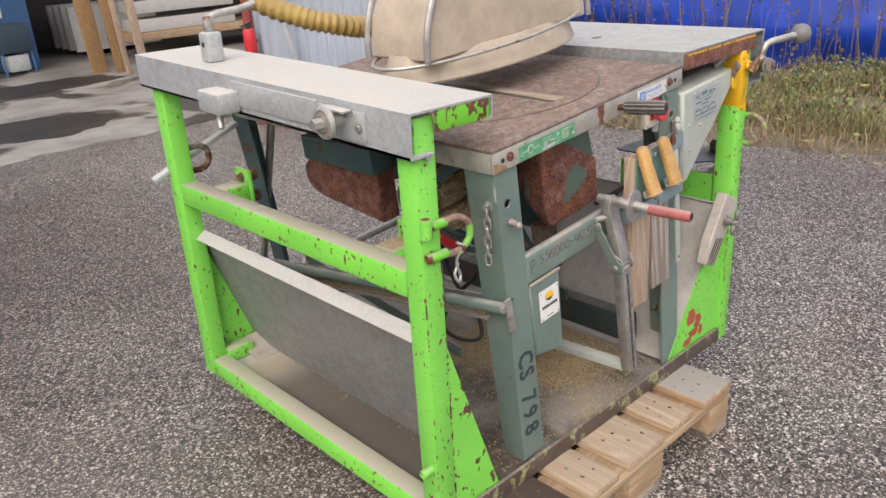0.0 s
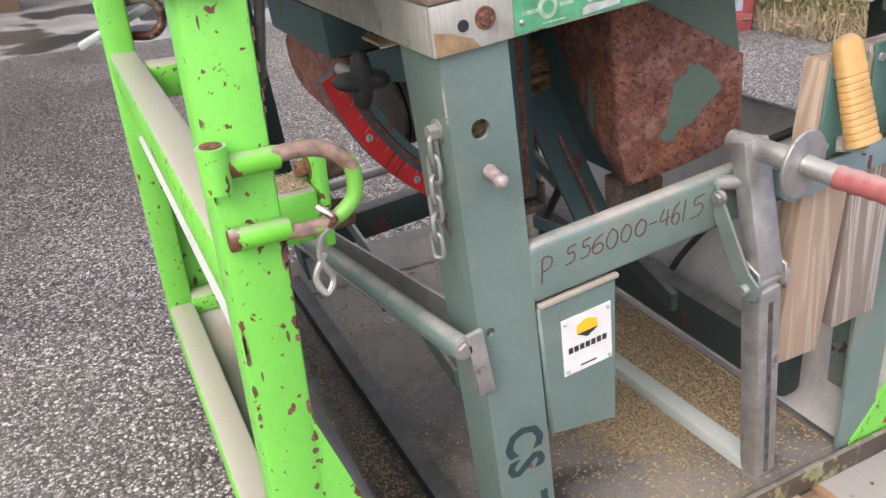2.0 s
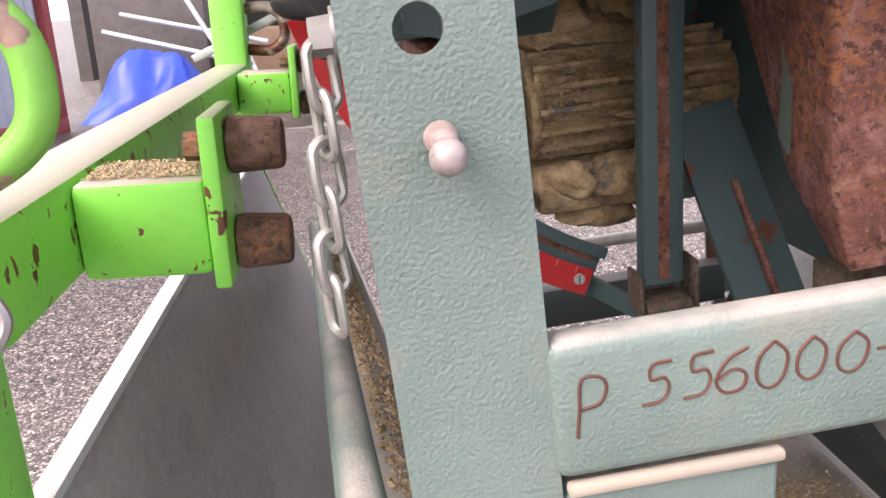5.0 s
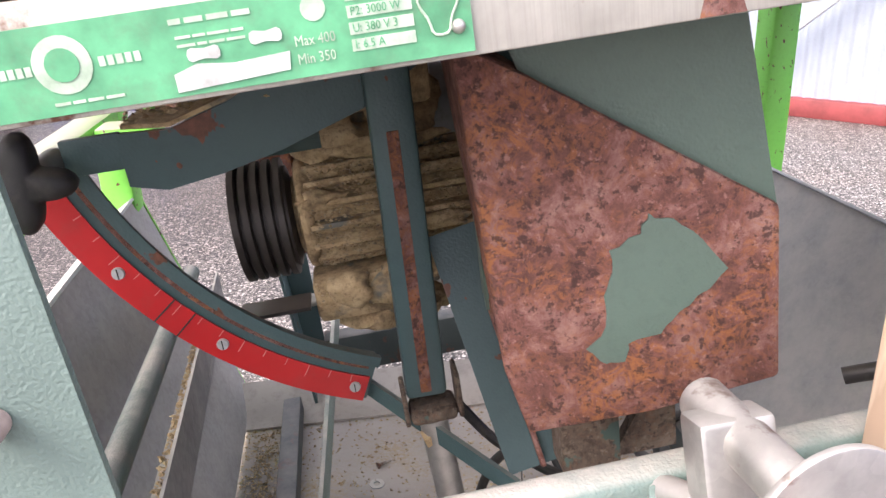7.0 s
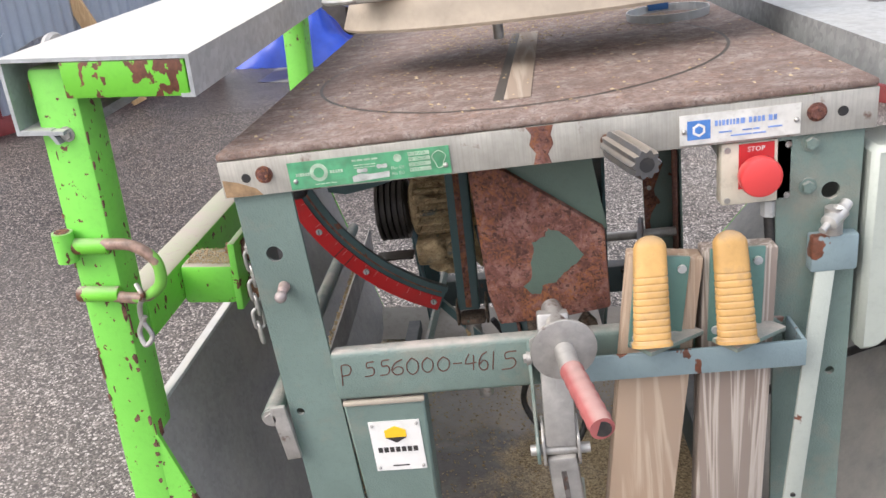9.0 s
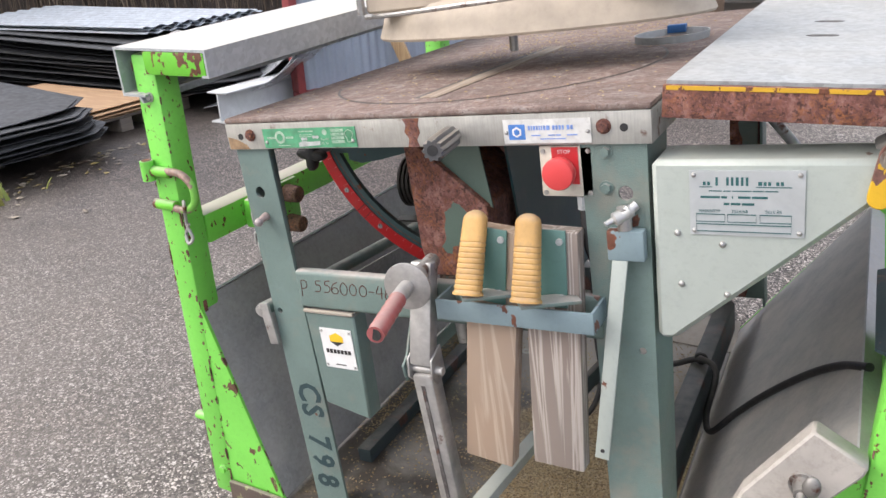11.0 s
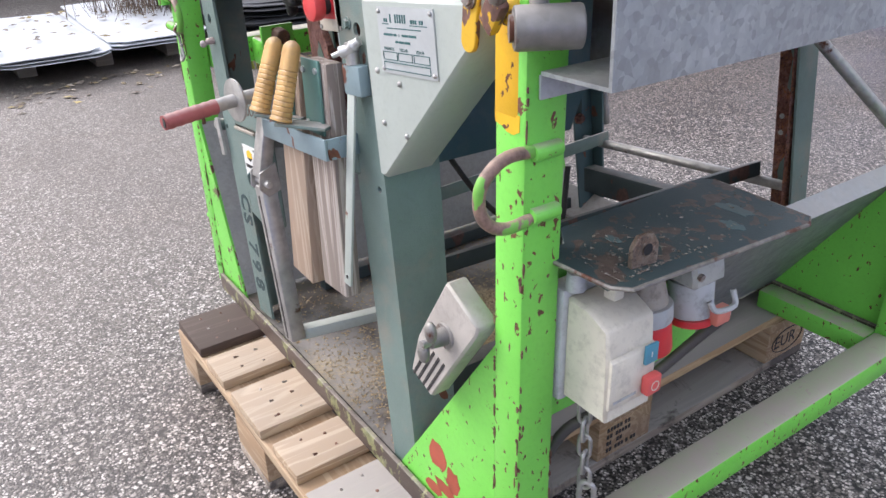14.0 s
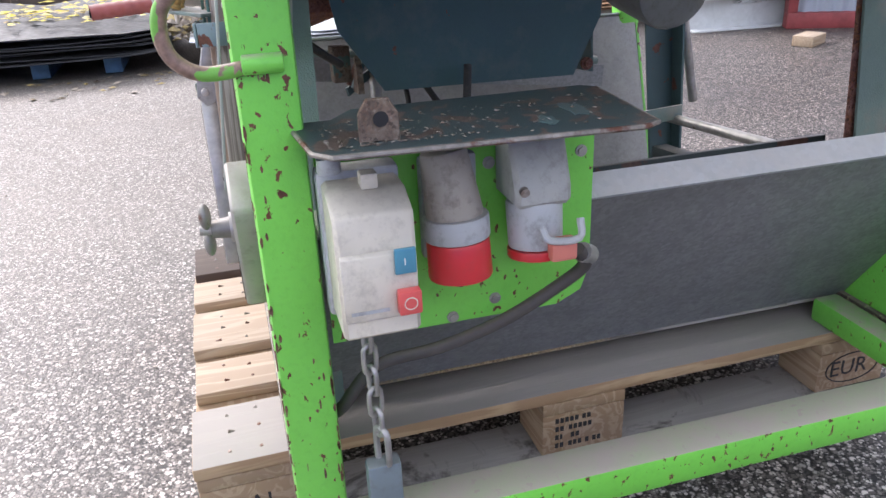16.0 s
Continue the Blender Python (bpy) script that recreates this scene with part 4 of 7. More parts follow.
part("bared_rust", box(0.6, 0.6008, TY1 - 0.028, TY1 + 0.034, -0.6, -0.04), RUST, rear, smooth=None)
for z in (-0.39, -0.425):
    part("bolt", bolt((0.548, TY1 + 0.0335, z), (0, -1, 0), 0.004, 0.003), STEEL, rear)
for x, z in ((0.546, -0.034), (0.545, -0.079)):
    part("bolt", bolt((x, 0.006, z), (0, -1, 0), 0.0065, 0.006), SAWGREEN, leg_b)
kn = part("ball_stud", rod((-0.009, 0.006, -0.133), (-0.009, -0.01, -0.135), 0.0068, 0.005, 16, 0.002), plain("dusty_pink_steel", (0.4, 0.31, 0.29), 0.6, 0.2, tone=0.4, scale=120, dirt=0.3), leg_a, "dusty ball stud")
part("stud_ball", ball((-0.009, -0.015, -0.137), 0.0068), plain("dusty_steel_ball", (0.36, 0.31, 0.3), 0.5, 0.2, tone=0.4, scale=120, dirt=0.3), kn)
for ch, z in (("C", -0.437), ("S", -0.48), ("7", -0.543), ("9", -0.583), ("8", -0.626)):
    lettering(ch, 0.064, DARKBLUE, leg_a, Matrix.Translation((-0.026, 0.0055, z)) @ FRONT @ Matrix.Rotation(radians(-88), 4, "Z"), "stencil_character", 0.0003, wide=0.86, bold=0.0016)
# chain hanging on the first leg
def chain_link(c, turn, ln=0.026, w=0.013, r=0.0022):
    pts = []
    for k in range(16):
        a = k * math.tau / 16
        pts.append(Vector((w / 2 * math.cos(a) * 0.9, 0, (ln - w) / 2 * (1 if math.sin(a) > 0 else -1) * min(1, abs(math.sin(a)) * 3) + w / 2 * math.sin(a))))
    m = Matrix.Translation(c) @ Matrix.Rotation(turn, 4, "Z")
    return sweep([m @ p for p in pts], r, 8, closed=True)


chn = part("chain_bolt", bolt((-0.041, 0.03, -0.094), (-1, 0, 0), 0.008, 0.01), STEEL, leg_a)
for k in range(6):
    part("chain_link", chain_link((-0.0485 - 0.0021 * k, 0.027, -0.108 - 0.0185 * k), 0.6 + (k % 2) * 1.5), STEEL, chn)
beam = part("cross_beam", box(0.0225, 0.53, 0.002, 0.023, -0.289, -0.2235, 0.007, seg=3), SAWGREEN, saw, "grey-green box beam with engraved characters")
STROKES = {
    "P": [[(0.1, 0), (0.2, 0.5), (0.3, 1), (0.8, 1), (0.95, 0.8), (0.75, 0.55), (0.25, 0.48)]],
    "5": [[(0.95, 1), (0.35, 0.95), (0.3, 0.6), (0.7, 0.62), (0.85, 0.35), (0.6, 0.05), (0.0, 0.0)]],
    "6": [[(0.9, 1), (0.4, 0.8), (0.08, 0.35), (0.3, 0.02), (0.75, 0.08), (0.85, 0.4), (0.5, 0.55), (0.15, 0.35)]],
    "0": [[(0.55, 1), (0.15, 0.7), (0.08, 0.25), (0.4, 0.0), (0.8, 0.2), (0.92, 0.7), (0.55, 1)]],
    "-": [[(0, 0.5), (1, 0.5)]],
    "4": [[(0.45, 1), (0.05, 0.4), (0.95, 0.45)], [(0.8, 0.9), (0.65, 0.0)]],
    "1": [[(0.9, 1), (0.2, 0)]],
}
for ch, x0, x1, z0, z1 in (("P", 0.031, 0.047, -0.267, -0.24), ("5", 0.061, 0.075, -0.257, -0.238), ("5", 0.079, 0.093, -0.257, -0.237), ("6", 0.092, 0.109, -0.258, -0.238), ("0", 0.11, 0.126, -0.259, -0.237), ("0", 0.128, 0.143, -0.258, -0.238), ("0", 0.146, 0.162, -0.258, -0.239),
                           ("-", 0.165, 0.175, -0.254, -0.244), ("4", 0.178, 0.192, -0.259, -0.238), ("6", 0.193, 0.206, -0.261, -0.237), ("1", 0.208, 0.213, -0.261, -0.237), ("5", 0.219, 0.239, -0.262, -0.239)):
    bm = bmesh.new()
    for line in STROKES[ch]:
        pts = [(x0 + (x1 - x0) * u, 0.0019, z0 + (z1 - z0) * v) for u, v in line]
        sweep(curve_pts(pts, 3) if ch != "-" else pts, 0.0008, 5, bm=bm)
    part("engraved_character", bm, RUSTPRINT, beam)
cover = part("switch_cover", prism([(0.0265, -0.297), (0.124, -0.297), (0.119, -0.488), (0.0315, -0.468)], "y", 0.004, 0.04, 0.003), SAWGREEN, saw)
part("weld_seam", bar((0.027, 0.004, -0.2935), (0.125, 0.004, -0.2935), 0.007, 0.006, 0.002), plain("dusty_weld", (0.36, 0.32, 0.26), 0.7), cover)
stk = part("maker_sticker", box(0.052, 0.114, 0.0025, 0.0038, -0.394, -0.322), WHITE, cover, "white sticker with a yellow and black badge", smooth=None)
part("badge_yellow", prism([(0.07, -0.335), (0.083, -0.329), (0.096, -0.335), (0.096, -0.345), (0.07, -0.345)], "y", 0.0018, 0.0024), plain("badge_yellow_ink", (0.8, 0.5, 0.02), 0.5), stk, smooth=None)
part("badge_black", prism([(0.07, -0.3455), (0.096, -0.3455), (0.083, -0.353)], "y", 0.0018, 0.0024), INK, stk, smooth=None)
for k in range(7):
    part("print_bar", box(0.0585 + k * 0.0072, 0.0638 + k * 0.0072, 0.0018, 0.0024, -0.3665, -0.3595), INK, stk, smooth=None)
part("print_bar", box(0.073, 0.093, 0.0018, 0.0024, -0.3878, -0.3862), INK, stk, smooth=None)
for x in (0.056, 0.11):
    for z in (-0.327, -0.389):
        part("rivet", ball((x, 0.002, z), 0.0022, seg=8), STEEL, stk)

# plates on the front edge of the table
PLATEGREEN = plain("green_plate_enamel", (0.085, 0.31, 0.16), 0.4, tone=0.35, dirt=0.3, scale=40)
PALE = plain("pale_print", (0.36, 0.47, 0.36), 0.5, tone=0.35, scale=90)
PEELED = plain("bared_plate_metal", (0.5, 0.52, 0.5), 0.45, 0.2, tone=0.25, scale=80, dirt=0.3)
rating = part("rating_plate", box(0.026, 0.194, -0.0016, -0.0002, -0.022, 0.007), PLATEGREEN, saw, "green enamel rating plate, partly peeled", smooth=None)
ys = -0.002
part("badge_disc", rod((0.058, ys, -0.006), (0.058, ys + 0.0006, -0.006), 0.0095, seg=20), PALE, rating)
part("badge_centre", rod((0.058, ys - 0.0004, -0.006), (0.058, ys + 0.0002, -0.006), 0.0055, seg=20), PLATEGREEN, rating)
print_row(rating, PALE, 0.0335, -0.0082, 0.0032, (0.0018, 0.0012, 0.002, 0.002, 0.002, 0.002), ys, 0.0007)
print_row(rating, PALE, 0.0695, -0.0082, 0.0032, (0.002, 0.002, 0.0022, 0.002, 0.002), ys, 0.0008)
print_row(rating, PALE, 0.094, 0.0012, 0.0018, (0.004, 0.006, 0.007, 0.006), ys, 0.0012)
print_row(rating, PALE, 0.095, -0.0035, 0.0009, (0.005, 0.004, 0.007, 0.004), ys, 0.0008)
print_row(rating, PALE, 0.095, -0.0062, 0.0009, (0.006, 0.003, 0.005, 0.006), ys, 0.0008)
print_row(rating, PALE, 0.052, -0.0188, 0.001, (0.005, 0.004, 0.005, 0.006), ys, 0.0009)
for k in range(4):
    row = part("print_line", box(0.152, 0.174, ys, ys + 0.0004, 0.0005 - k * 0.0055, 0.0045 - k * 0.0055), PALE, rating, smooth=None)
    lettering(("P1: 3750 W", "P2: 3000 W", "U: 380 V 3", "I: 6.5 A")[k], 0.0042, PLATEGREEN, row, front_at(0.153, ys - 0.0003, 0.0013 - k * 0.0055), "print", 0.0001, wide=0.85)
lettering("Max 400", 0.005, PALE, rating, front_at(0.133, ys, -0.0115), "print", 0.0001, wide=0.8)
lettering("Min 350", 0.005, PALE, rating, front_at(0.133, ys, -0.0175), "print", 0.0001, wide=0.8)
part("worn_patch", prism([(0.092, -0.0205), (0.13, -0.0185), (0.131, -0.0125), (0.112, -0.0135), (0.1, -0.012), (0.092, -0.0145)], "y", ys - 0.0003, ys + 0.0006), PEELED, rating, smooth=None)
for x, z in ((0.103, -0.009), (0.124, -0.0065)):
    part("worn_spot", prism([(x + 0.0055 * math.cos(a), z + 0.0024 * math.sin(a) + 0.0008 * math.sin(3 * a)) for a in (k * math.tau / 16 for k in range(16))], "y", ys - 0.0004, ys + 0.0006), PEELED, rating)
part("badge_disc", rod((0.141, ys, 0.0), (0.141, ys + 0.0006, 0.0), 0.0042, seg=16), PALE, rating)
pts = [(0.183 + 0.006 * math.cos(a) * (1 + 0.3 * math.sin(3 * a)), -0.006 + 0.009 * math.sin(a)) for a in (k * math.tau / 20 for k in range(20))]
part("outline_print", sweep([(x, ys, z) for x, z in pts], 0.0005, 6, closed=True), PALE, rating)
for x in (0.032, 0.189):
    part("rivet", ball((x, ys, -0.013), 0.0026, seg=10), STEEL, rating)
BLUEINK = plain("blue_print", (0.07, 0.2, 0.52), 0.5, tone=0.25, scale=60)
FADEDBLUE = plain("faded_blue_print", (0.16, 0.26, 0.55), 0.5, tone=0.35, scale=90)
OWNERWHITE = plain("stained_white_plate", (0.6, 0.6, 0.57), 0.45, tone=0.15, dirt=0.3, scale=40)
owner = part("owner_plate", box(0.42, 0.533, -0.0016, -0.0002, -0.021, 0.009), OWNERWHITE, saw, "white and blue owner plate, worn", smooth=None)
part("badge_square", box(0.427, 0.449, ys, ys + 0.0004, -0.016, 0.003), BLUEINK, owner, smooth=None)
part("badge_ring", rod((0.438, ys - 0.0003, -0.0065), (0.438, ys + 0.0003, -0.0065), 0.0068, seg=6), WHITE, owner)
part("badge_core", rod((0.438, ys - 0.0006, -0.0065), (0.438, ys, -0.0065), 0.0042, seg=6), BLUEINK, owner)
print_row(owner, FADEDBLUE, 0.453, -0.0045, 0.0055, (0.0028, 0.0016, 0.0026, 0.0022, 0.0016, 0.0016, 0.0026, 0.0042, -0.001, 0.003, 0.0026, 0.0026, 0.0026, -0.001, 0.0034, 0.003), ys, 0.0013)
print_row(owner, FADEDBLUE, 0.457, -0.0118, 0.0015, (0.012, -0.008, 0.009, 0.006, -0.006, 0.013), ys, 0.001)
print_row(owner, FADEDBLUE, 0.468, -0.0162, 0.0013, (0.02, 0.012), ys, 0.001)
for x in (0.424, 0.529):
    part("rivet", ball((x, ys, -0.007), 0.0026, seg=10), STEEL, owner)

# black ribbed grip on the table edge
grip = part("grip", rod((0.350, 0.004, -0.007), (0.3535, -0.014, -0.006), 0.007, seg=12), STEELRUST, saw)
bm = bmesh.new()
gm, gl = frame_of((0.3535, -0.014, -0.006), (0.372, -0.1, -0.003))
rings = []
for z, s in ((0, 0.8), (0.01, 1), (gl - 0.012, 1), (gl - 0.003, 0.95), (gl, 0.88)):
    rings.append([bm.verts.new(gm @ Vector(((0.0135 + 0.0016 * math.cos(a * 10)) * s * math.cos(a), (0.0135 + 0.0016 * math.cos(a * 10)) * s * math.sin(a), z))) for a in (k * math.tau / 60 for k in range(60))])
for a, b in zip(rings, rings[1:]):
    for k in range(60):
        bm.faces.new((a[k], a[(k + 1) % 60], b[(k + 1) % 60], b[k]))
bm.faces.new(rings[0][::-1])
bm.faces.new(rings[-1])
gr = part("grip_sleeve", bm, plain("worn_black_grip", (0.06, 0.06, 0.062), 0.34, tone=0.5, dirt=0.9), grip, "worn black ribbed sleeve")
part("grip_bore", rod(gm @ Vector((0, 0, gl)), gm @ Vector((0, 0, gl + 0.0006)), 0.0068, seg=20), BLACK, gr)

# emergency stop
stop = part("stop_box", box(0.461, 0.531, 0.006, 0.026, -0.092, -0.026, 0.003), CREAM, saw, "cream stop switch box")
part("red_field", box(0.478, 0.512, 0.0052, 0.0061, -0.075, -0.028), REDPLASTIC, stop, smooth=None)
lettering("STOP", 0.007, WHITE, stop, front_at(0.486, 0.0049, -0.036), "print", 0.0001)
part("stop_neck", rod((0.493, 0.0051, -0.056), (0.493, -0.005, -0.056), 0.013, seg=20), BLACK, stop)
part("stop_button", rod((0.493, -0.004, -0.056), (0.493, -0.022, -0.056), 0.0195, 0.0205, 28, 0.004), plain("red_mushroom_button", (0.62, 0.06, 0.06), 0.32, tone=0.06), stop, "red mushroom button")
for x in (0.467, 0.525):
    for z in (-0.086, -0.033):
        part("screw", rod((x, 0.006, z), (x, 0.0045, z), 0.0032, seg=10), STEEL, stop)
part("gland", rod((0.512, 0.016, -0.0925), (0.512, 0.016, -0.11), 0.009, seg=8), GREYPLASTIC, stop)
part("cable", sweep(curve_pts([(0.512, 0.016, -0.108), (0.515, 0.012, -0.16), (0.522, 0.03, -0.2), (0.53, 0.07, -0.24), (0.5, 0.12, -0.28), (0.45, 0.15, -0.3)], 6), 0.006, 10), BLACK, stop)

# wing-nut clamp and long strip on the second leg
clamp = part("clamp_bracket", box(0.546, 0.592, -0.012, 0.005, -0.168, -0.128, 0.003), painted("grey_blue_chipped", (0.2, 0.27, 0.29), rust=0.12), saw, "chipped grey-blue clamp bracket")
part("clamp_screw", rod((0.568, -0.005, -0.128), (0.568, -0.005, -0.1), 0.009, seg=12), STEEL, clamp)
part("wing_nut", sweep(curve_pts([(0.55, -0.024, -0.116), (0.559, -0.016, -0.112), (0.568, -0.008, -0.109), (0.577, -0.004, -0.102), (0.582, 0.0, -0.098)], 5), [0.0035] * 5 + [0.0085] * 10 + [0.006] * 6, 10), plain("white_worn_steel", (0.5, 0.5, 0.48), 0.4, 0.5), clamp)
strip = part("long_strip", bar((0.562, -0.008, -0.16), (0.529, -0.037, -0.445), 0.019, 0.004, 0.0008, up=(0, -1, 0)), PANELGREY, saw, "pale painted steel strip")
part("hole", rod((0.5305, -0.034, -0.432), (0.5305, -0.0386, -0.4325), 0.003, seg=12), BLACK, strip)

# crank
crank = part("crank_arm", bar((0.281, -0.012, -0.185), (0.277, -0.05, -0.33), 0.034, 0.022, 0.003, up=(0, 1, 0)), STEEL, saw, "worn folding crank and leg stay")
part("crank_shaft", rod((0.281, 0.012, -0.193), (0.289, -0.075, -0.196), 0.0115, seg=18, bev=0.002), STEEL, crank)
part("crank_disc", rod((0.288, -0.072, -0.196), (0.2885, -0.076, -0.196), 0.034, seg=36, bev=0.001), STEEL, crank, "round steel hand guard")
part("crank_neck", rod((0.2885, -0.076, -0.196), (0.293, -0.112, -0.199), 0.0105, seg=18), STEEL, crank)
hp = []
for k in range(30):
    t = k / 29
    hp.append((0.293 + 0.019 * t, -0.108 - 0.086 * t, -0.199 - 0.006 * t))
hand = part("crank_handle", sweep(hp, [0.0114 + 0.0005 * math.sin(k * 1.3) for k in range(30)], 18), painted("dusty_red_grip", (0.36, 0.105, 0.1), rough=0.6, tone=0.35, dust=0.9, cake=0.55, dustcol=(0.4, 0.28, 0.25)), crank, "faded red ribbed grip")
part("handle_bore", rod(hp[-1], (hp[-1][0], hp[-1][1] - 0.0008, hp[-1][2]), 0.008, seg=18), BLACK, hand)
part("stay_plate", prism([(0.001, -0.226), (0.001, -0.268), (-0.036, -0.335), (-0.05, -0.352), (-0.064, -0.346), (-0.066, -0.328), (-0.052, -0.318)], "x", 0.25, 0.254, 0.0008), SAWGREEN, crank)
for x in (0.2565, 0.2945):
    part("hinge_cheek", prism([(-0.03, -0.305), (-0.06, -0.318), (-0.064, -0.345), (-0.05, -0.36), (-0.026, -0.352)], "x", x, x + 0.0035, 0.0006), STEEL, crank)
part("plate_bolt", bolt((0.25, -0.006, -0.245), (-1, 0, 0), 0.006, 0.005), STEEL, crank)
part("hinge_bolt", rod((0.243, -0.05, -0.337), (0.309, -0.05, -0.337), 0.0062, seg=12, bev=0.001), STEEL, crank)
stay = part("stay", bar((0.277, -0.046, -0.343), (0.296, -0.046, -0.628), 0.033, 0.028, 0.004, up=(0, 1, 0)), STEEL, crank, "worn steel channel stay")
part("groove", bar((0.2775, -0.0605, -0.36), (0.295, -0.0605, -0.622), 0.006, 0.0012, 0.0, up=(0, 1, 0)), SCRAPED, stay, smooth=None)
part("stay_foot", bar((0.292, -0.036, -0.622), (0.3, 0.26, -0.652), 0.026, 0.02, 0.002), PANELGREY, crank)
part("knuckle", rod((0.275, -0.03, -0.225), (0.255, 0.01, -0.235), 0.008, seg=12), STEEL, crank)

# holder strap for the push sticks
strap = part("holder_strap", box(0.31, 0.534, -0.046, -0.042, -0.256, -0.226, 0.001), painted("grey_blue_strap", (0.2, 0.27, 0.29), rust=0.10), saw, "chipped grey-blue holder strap")
part("strap_end", box(0.53, 0.534, -0.0415, 0.012, -0.256, -0.226, 0.001), painted("grey_blue_strap_end", (0.2, 0.27, 0.29), rust=0.08), strap)
part("strap_end", box(0.31, 0.314, -0.0415, 0.012, -0.256, -0.226, 0.001), painted("grey_blue_strap_end", (0.2, 0.27, 0.29), rust=0.08), strap)

# the tapering side panel
panel = part("side_panel", prism([(0.602, -0.043), (0.845, -0.043), (0.848, -0.075), (0.622, -0.272), (0.602, -0.272)], "y", -0.004, 0.07, 0.006), PANELGREY, saw, "pale grey-green tapering side panel")
plate = part("maker_plate", box(0.645, 0.765, -0.0056, -0.0042, -0.130, -0.054), metal("brushed_silver_plate", (0.5, 0.53, 0.53), 0.4, 0.3, 0.06, 20, cells=0.1), panel, "silver maker plate with green and black print", smooth=None)
TEAL = plain("dark_teal_print", (0.02, 0.10, 0.10), 0.5)
yp = -0.006
print_row(plate, TEAL, 0.66, -0.071, 0.0042, (0.003, 0.003), yp)
print_row(plate, TEAL, 0.6735, -0.0712, 0.0095, (0.0026, -0.004, 0.0026, 0.0026, 0.003, 0.0026, 0.0026), yp, 0.0024)
print_row(plate, TEAL, 0.718, -0.071, 0.0042, (0.004, 0.0028, 0.003, -0.002, 0.003, 0.003), yp)
part("print_rule", box(0.656, 0.67, yp, yp + 0.0004, -0.0735, -0.0725), TEAL, plate, smooth=None)
part("print_rule", box(0.716, 0.752, yp, yp + 0.0004, -0.0735, -0.0725), TEAL, plate, smooth=None)
print_row(plate, TEAL, 0.666, -0.0782, 0.0012, (0.014, 0.008, 0.02, 0.011, 0.013), yp)
print_row(plate, TEAL, 0.657, -0.0862, 0.0026, (0.021, 0.006, -0.002, 0.0012, -0.002, 0.013, 0.016), yp)
print_row(plate, TEAL, 0.682, -0.094, 0.0026, (0.006, 0.01, 0.013), yp)
for k, w in enumerate(("MASKINTYP", "TILLV.NR", "TILLV.ÅR")):
    lettering(w, 0.0052, TEAL, plate, front_at(0.655 + k * 0.035, yp, -0.103), "print", 0.0001, wide=0.85)
    for q in ((0.652, 0.683), (0.686, 0.716), (0.72, 0.752))[k:k + 1]:
        part("form_box", sweep([(q[0], yp, -0.105), (q[1], yp, -0.105), (q[1], yp, -0.114), (q[0], yp, -0.114)], 0.0006, 4, closed=True), TEAL, plate, smooth=None)
part("form_box", sweep([(0.652, yp, -0.117), (0.752, yp, -0.117), (0.752, yp, -0.1255), (0.652, yp, -0.1255)], 0.0006, 4, closed=True), TEAL, plate, smooth=None)
for x in (0.65, 0.76):
    for z in (-0.059, -0.125):
        part("rivet", ball((x, yp, z), 0.0028, seg=10), STEEL, plate)
for x, z in ((0.63, -0.13), (0.68, -0.142), (0.633, -0.195), (0.685, -0.205)):
    part("rivet", ball((x, -0.004, z), 0.004, seg=10), STEEL, panel)

# what hangs under the table
def face_y(x):
    """The front of the blade housing stands at a slant to the table edge."""
    return 0.09 - 0.26 * (x - 0.255)


def slanted(outline, front, thick):
    """A plate parallel to the front of the housing."""
    own = bmesh.new()
    lo = [own.verts.new((x, face_y(x) + front, z)) for x, z in outline]
    hi = [own.verts.new((x, face_y(x) + front + thick, z)) for x, z in outline]
    own.faces.new(lo[::-1])
    own.faces.new(hi)
    for k in range(len(outline)):
        q = (k + 1) % len(outline)
        own.faces.new((lo[k], lo[q], hi[q], hi[k]))
    return own


bm = bmesh.new()
HO = [(0.200, -0.030), (0.236, -0.052), (0.35, -0.129), (0.352, -0.229), (0.285, -0.248), (0.217, -0.259), (0.207, -0.215)]
lo = [bm.verts.new((x, face_y(x), z)) for x, z in HO]
BACK = [(0.213, 0.27, -0.030), (0.24, 0.27, -0.052), (0.345, 0.23, -0.129), (0.345, 0.2, -0.229), (0.285, 0.13, -0.248), (0.222, 0.125, -0.259), (0.216, 0.165, -0.215)]
hi = [bm.verts.new(p) for p in BACK]
bm.faces.new(lo[::-1])
bm.faces.new(hi)
for k in range(7):
    bm.faces.new((lo[k], lo[(k + 1) % 7], hi[(k + 1) % 7], hi[k]))
bmesh.ops.recalc_face_normals(bm, faces=bm.faces)
bmesh.ops.bevel(bm, geom=bm.edges[:], offset=0.003, segments=2, affect="EDGES", profile=0.5)
housing = part("blade_housing", bm, RUST, saw, "rusty steel blade housing with peeled paint")
PATCH = painted("left_over_green_paint", (0.09, 0.135, 0.11), rust=0.0, dust=0.0, grain=0.6)
flake = [(0.287, -0.127), (0.29, -0.13), (0.299, -0.131), (0.313, -0.144), (0.325, -0.161), (0.316, -0.172), (0.301, -0.184), (0.291, -0.197), (0.274, -0.202), (0.272, -0.213), (0.262, -0.214), (0.252, -0.204), (0.263, -0.191), (0.263, -0.172), (0.268, -0.159), (0.267, -0.146), (0.283, -0.138)]
rag = []
rnd = random.Random(77)
for p, q in zip(flake, flake[1:] + flake[:1]):
    rag.append(p)
    rag += [(p[0] + (q[0] - p[0]) * u + rnd.uniform(-0.0012, 0.0012), p[1] + (q[1] - p[1]) * u + rnd.uniform(-0.0012, 0.0012)) for u in (0.33, 0.66)]
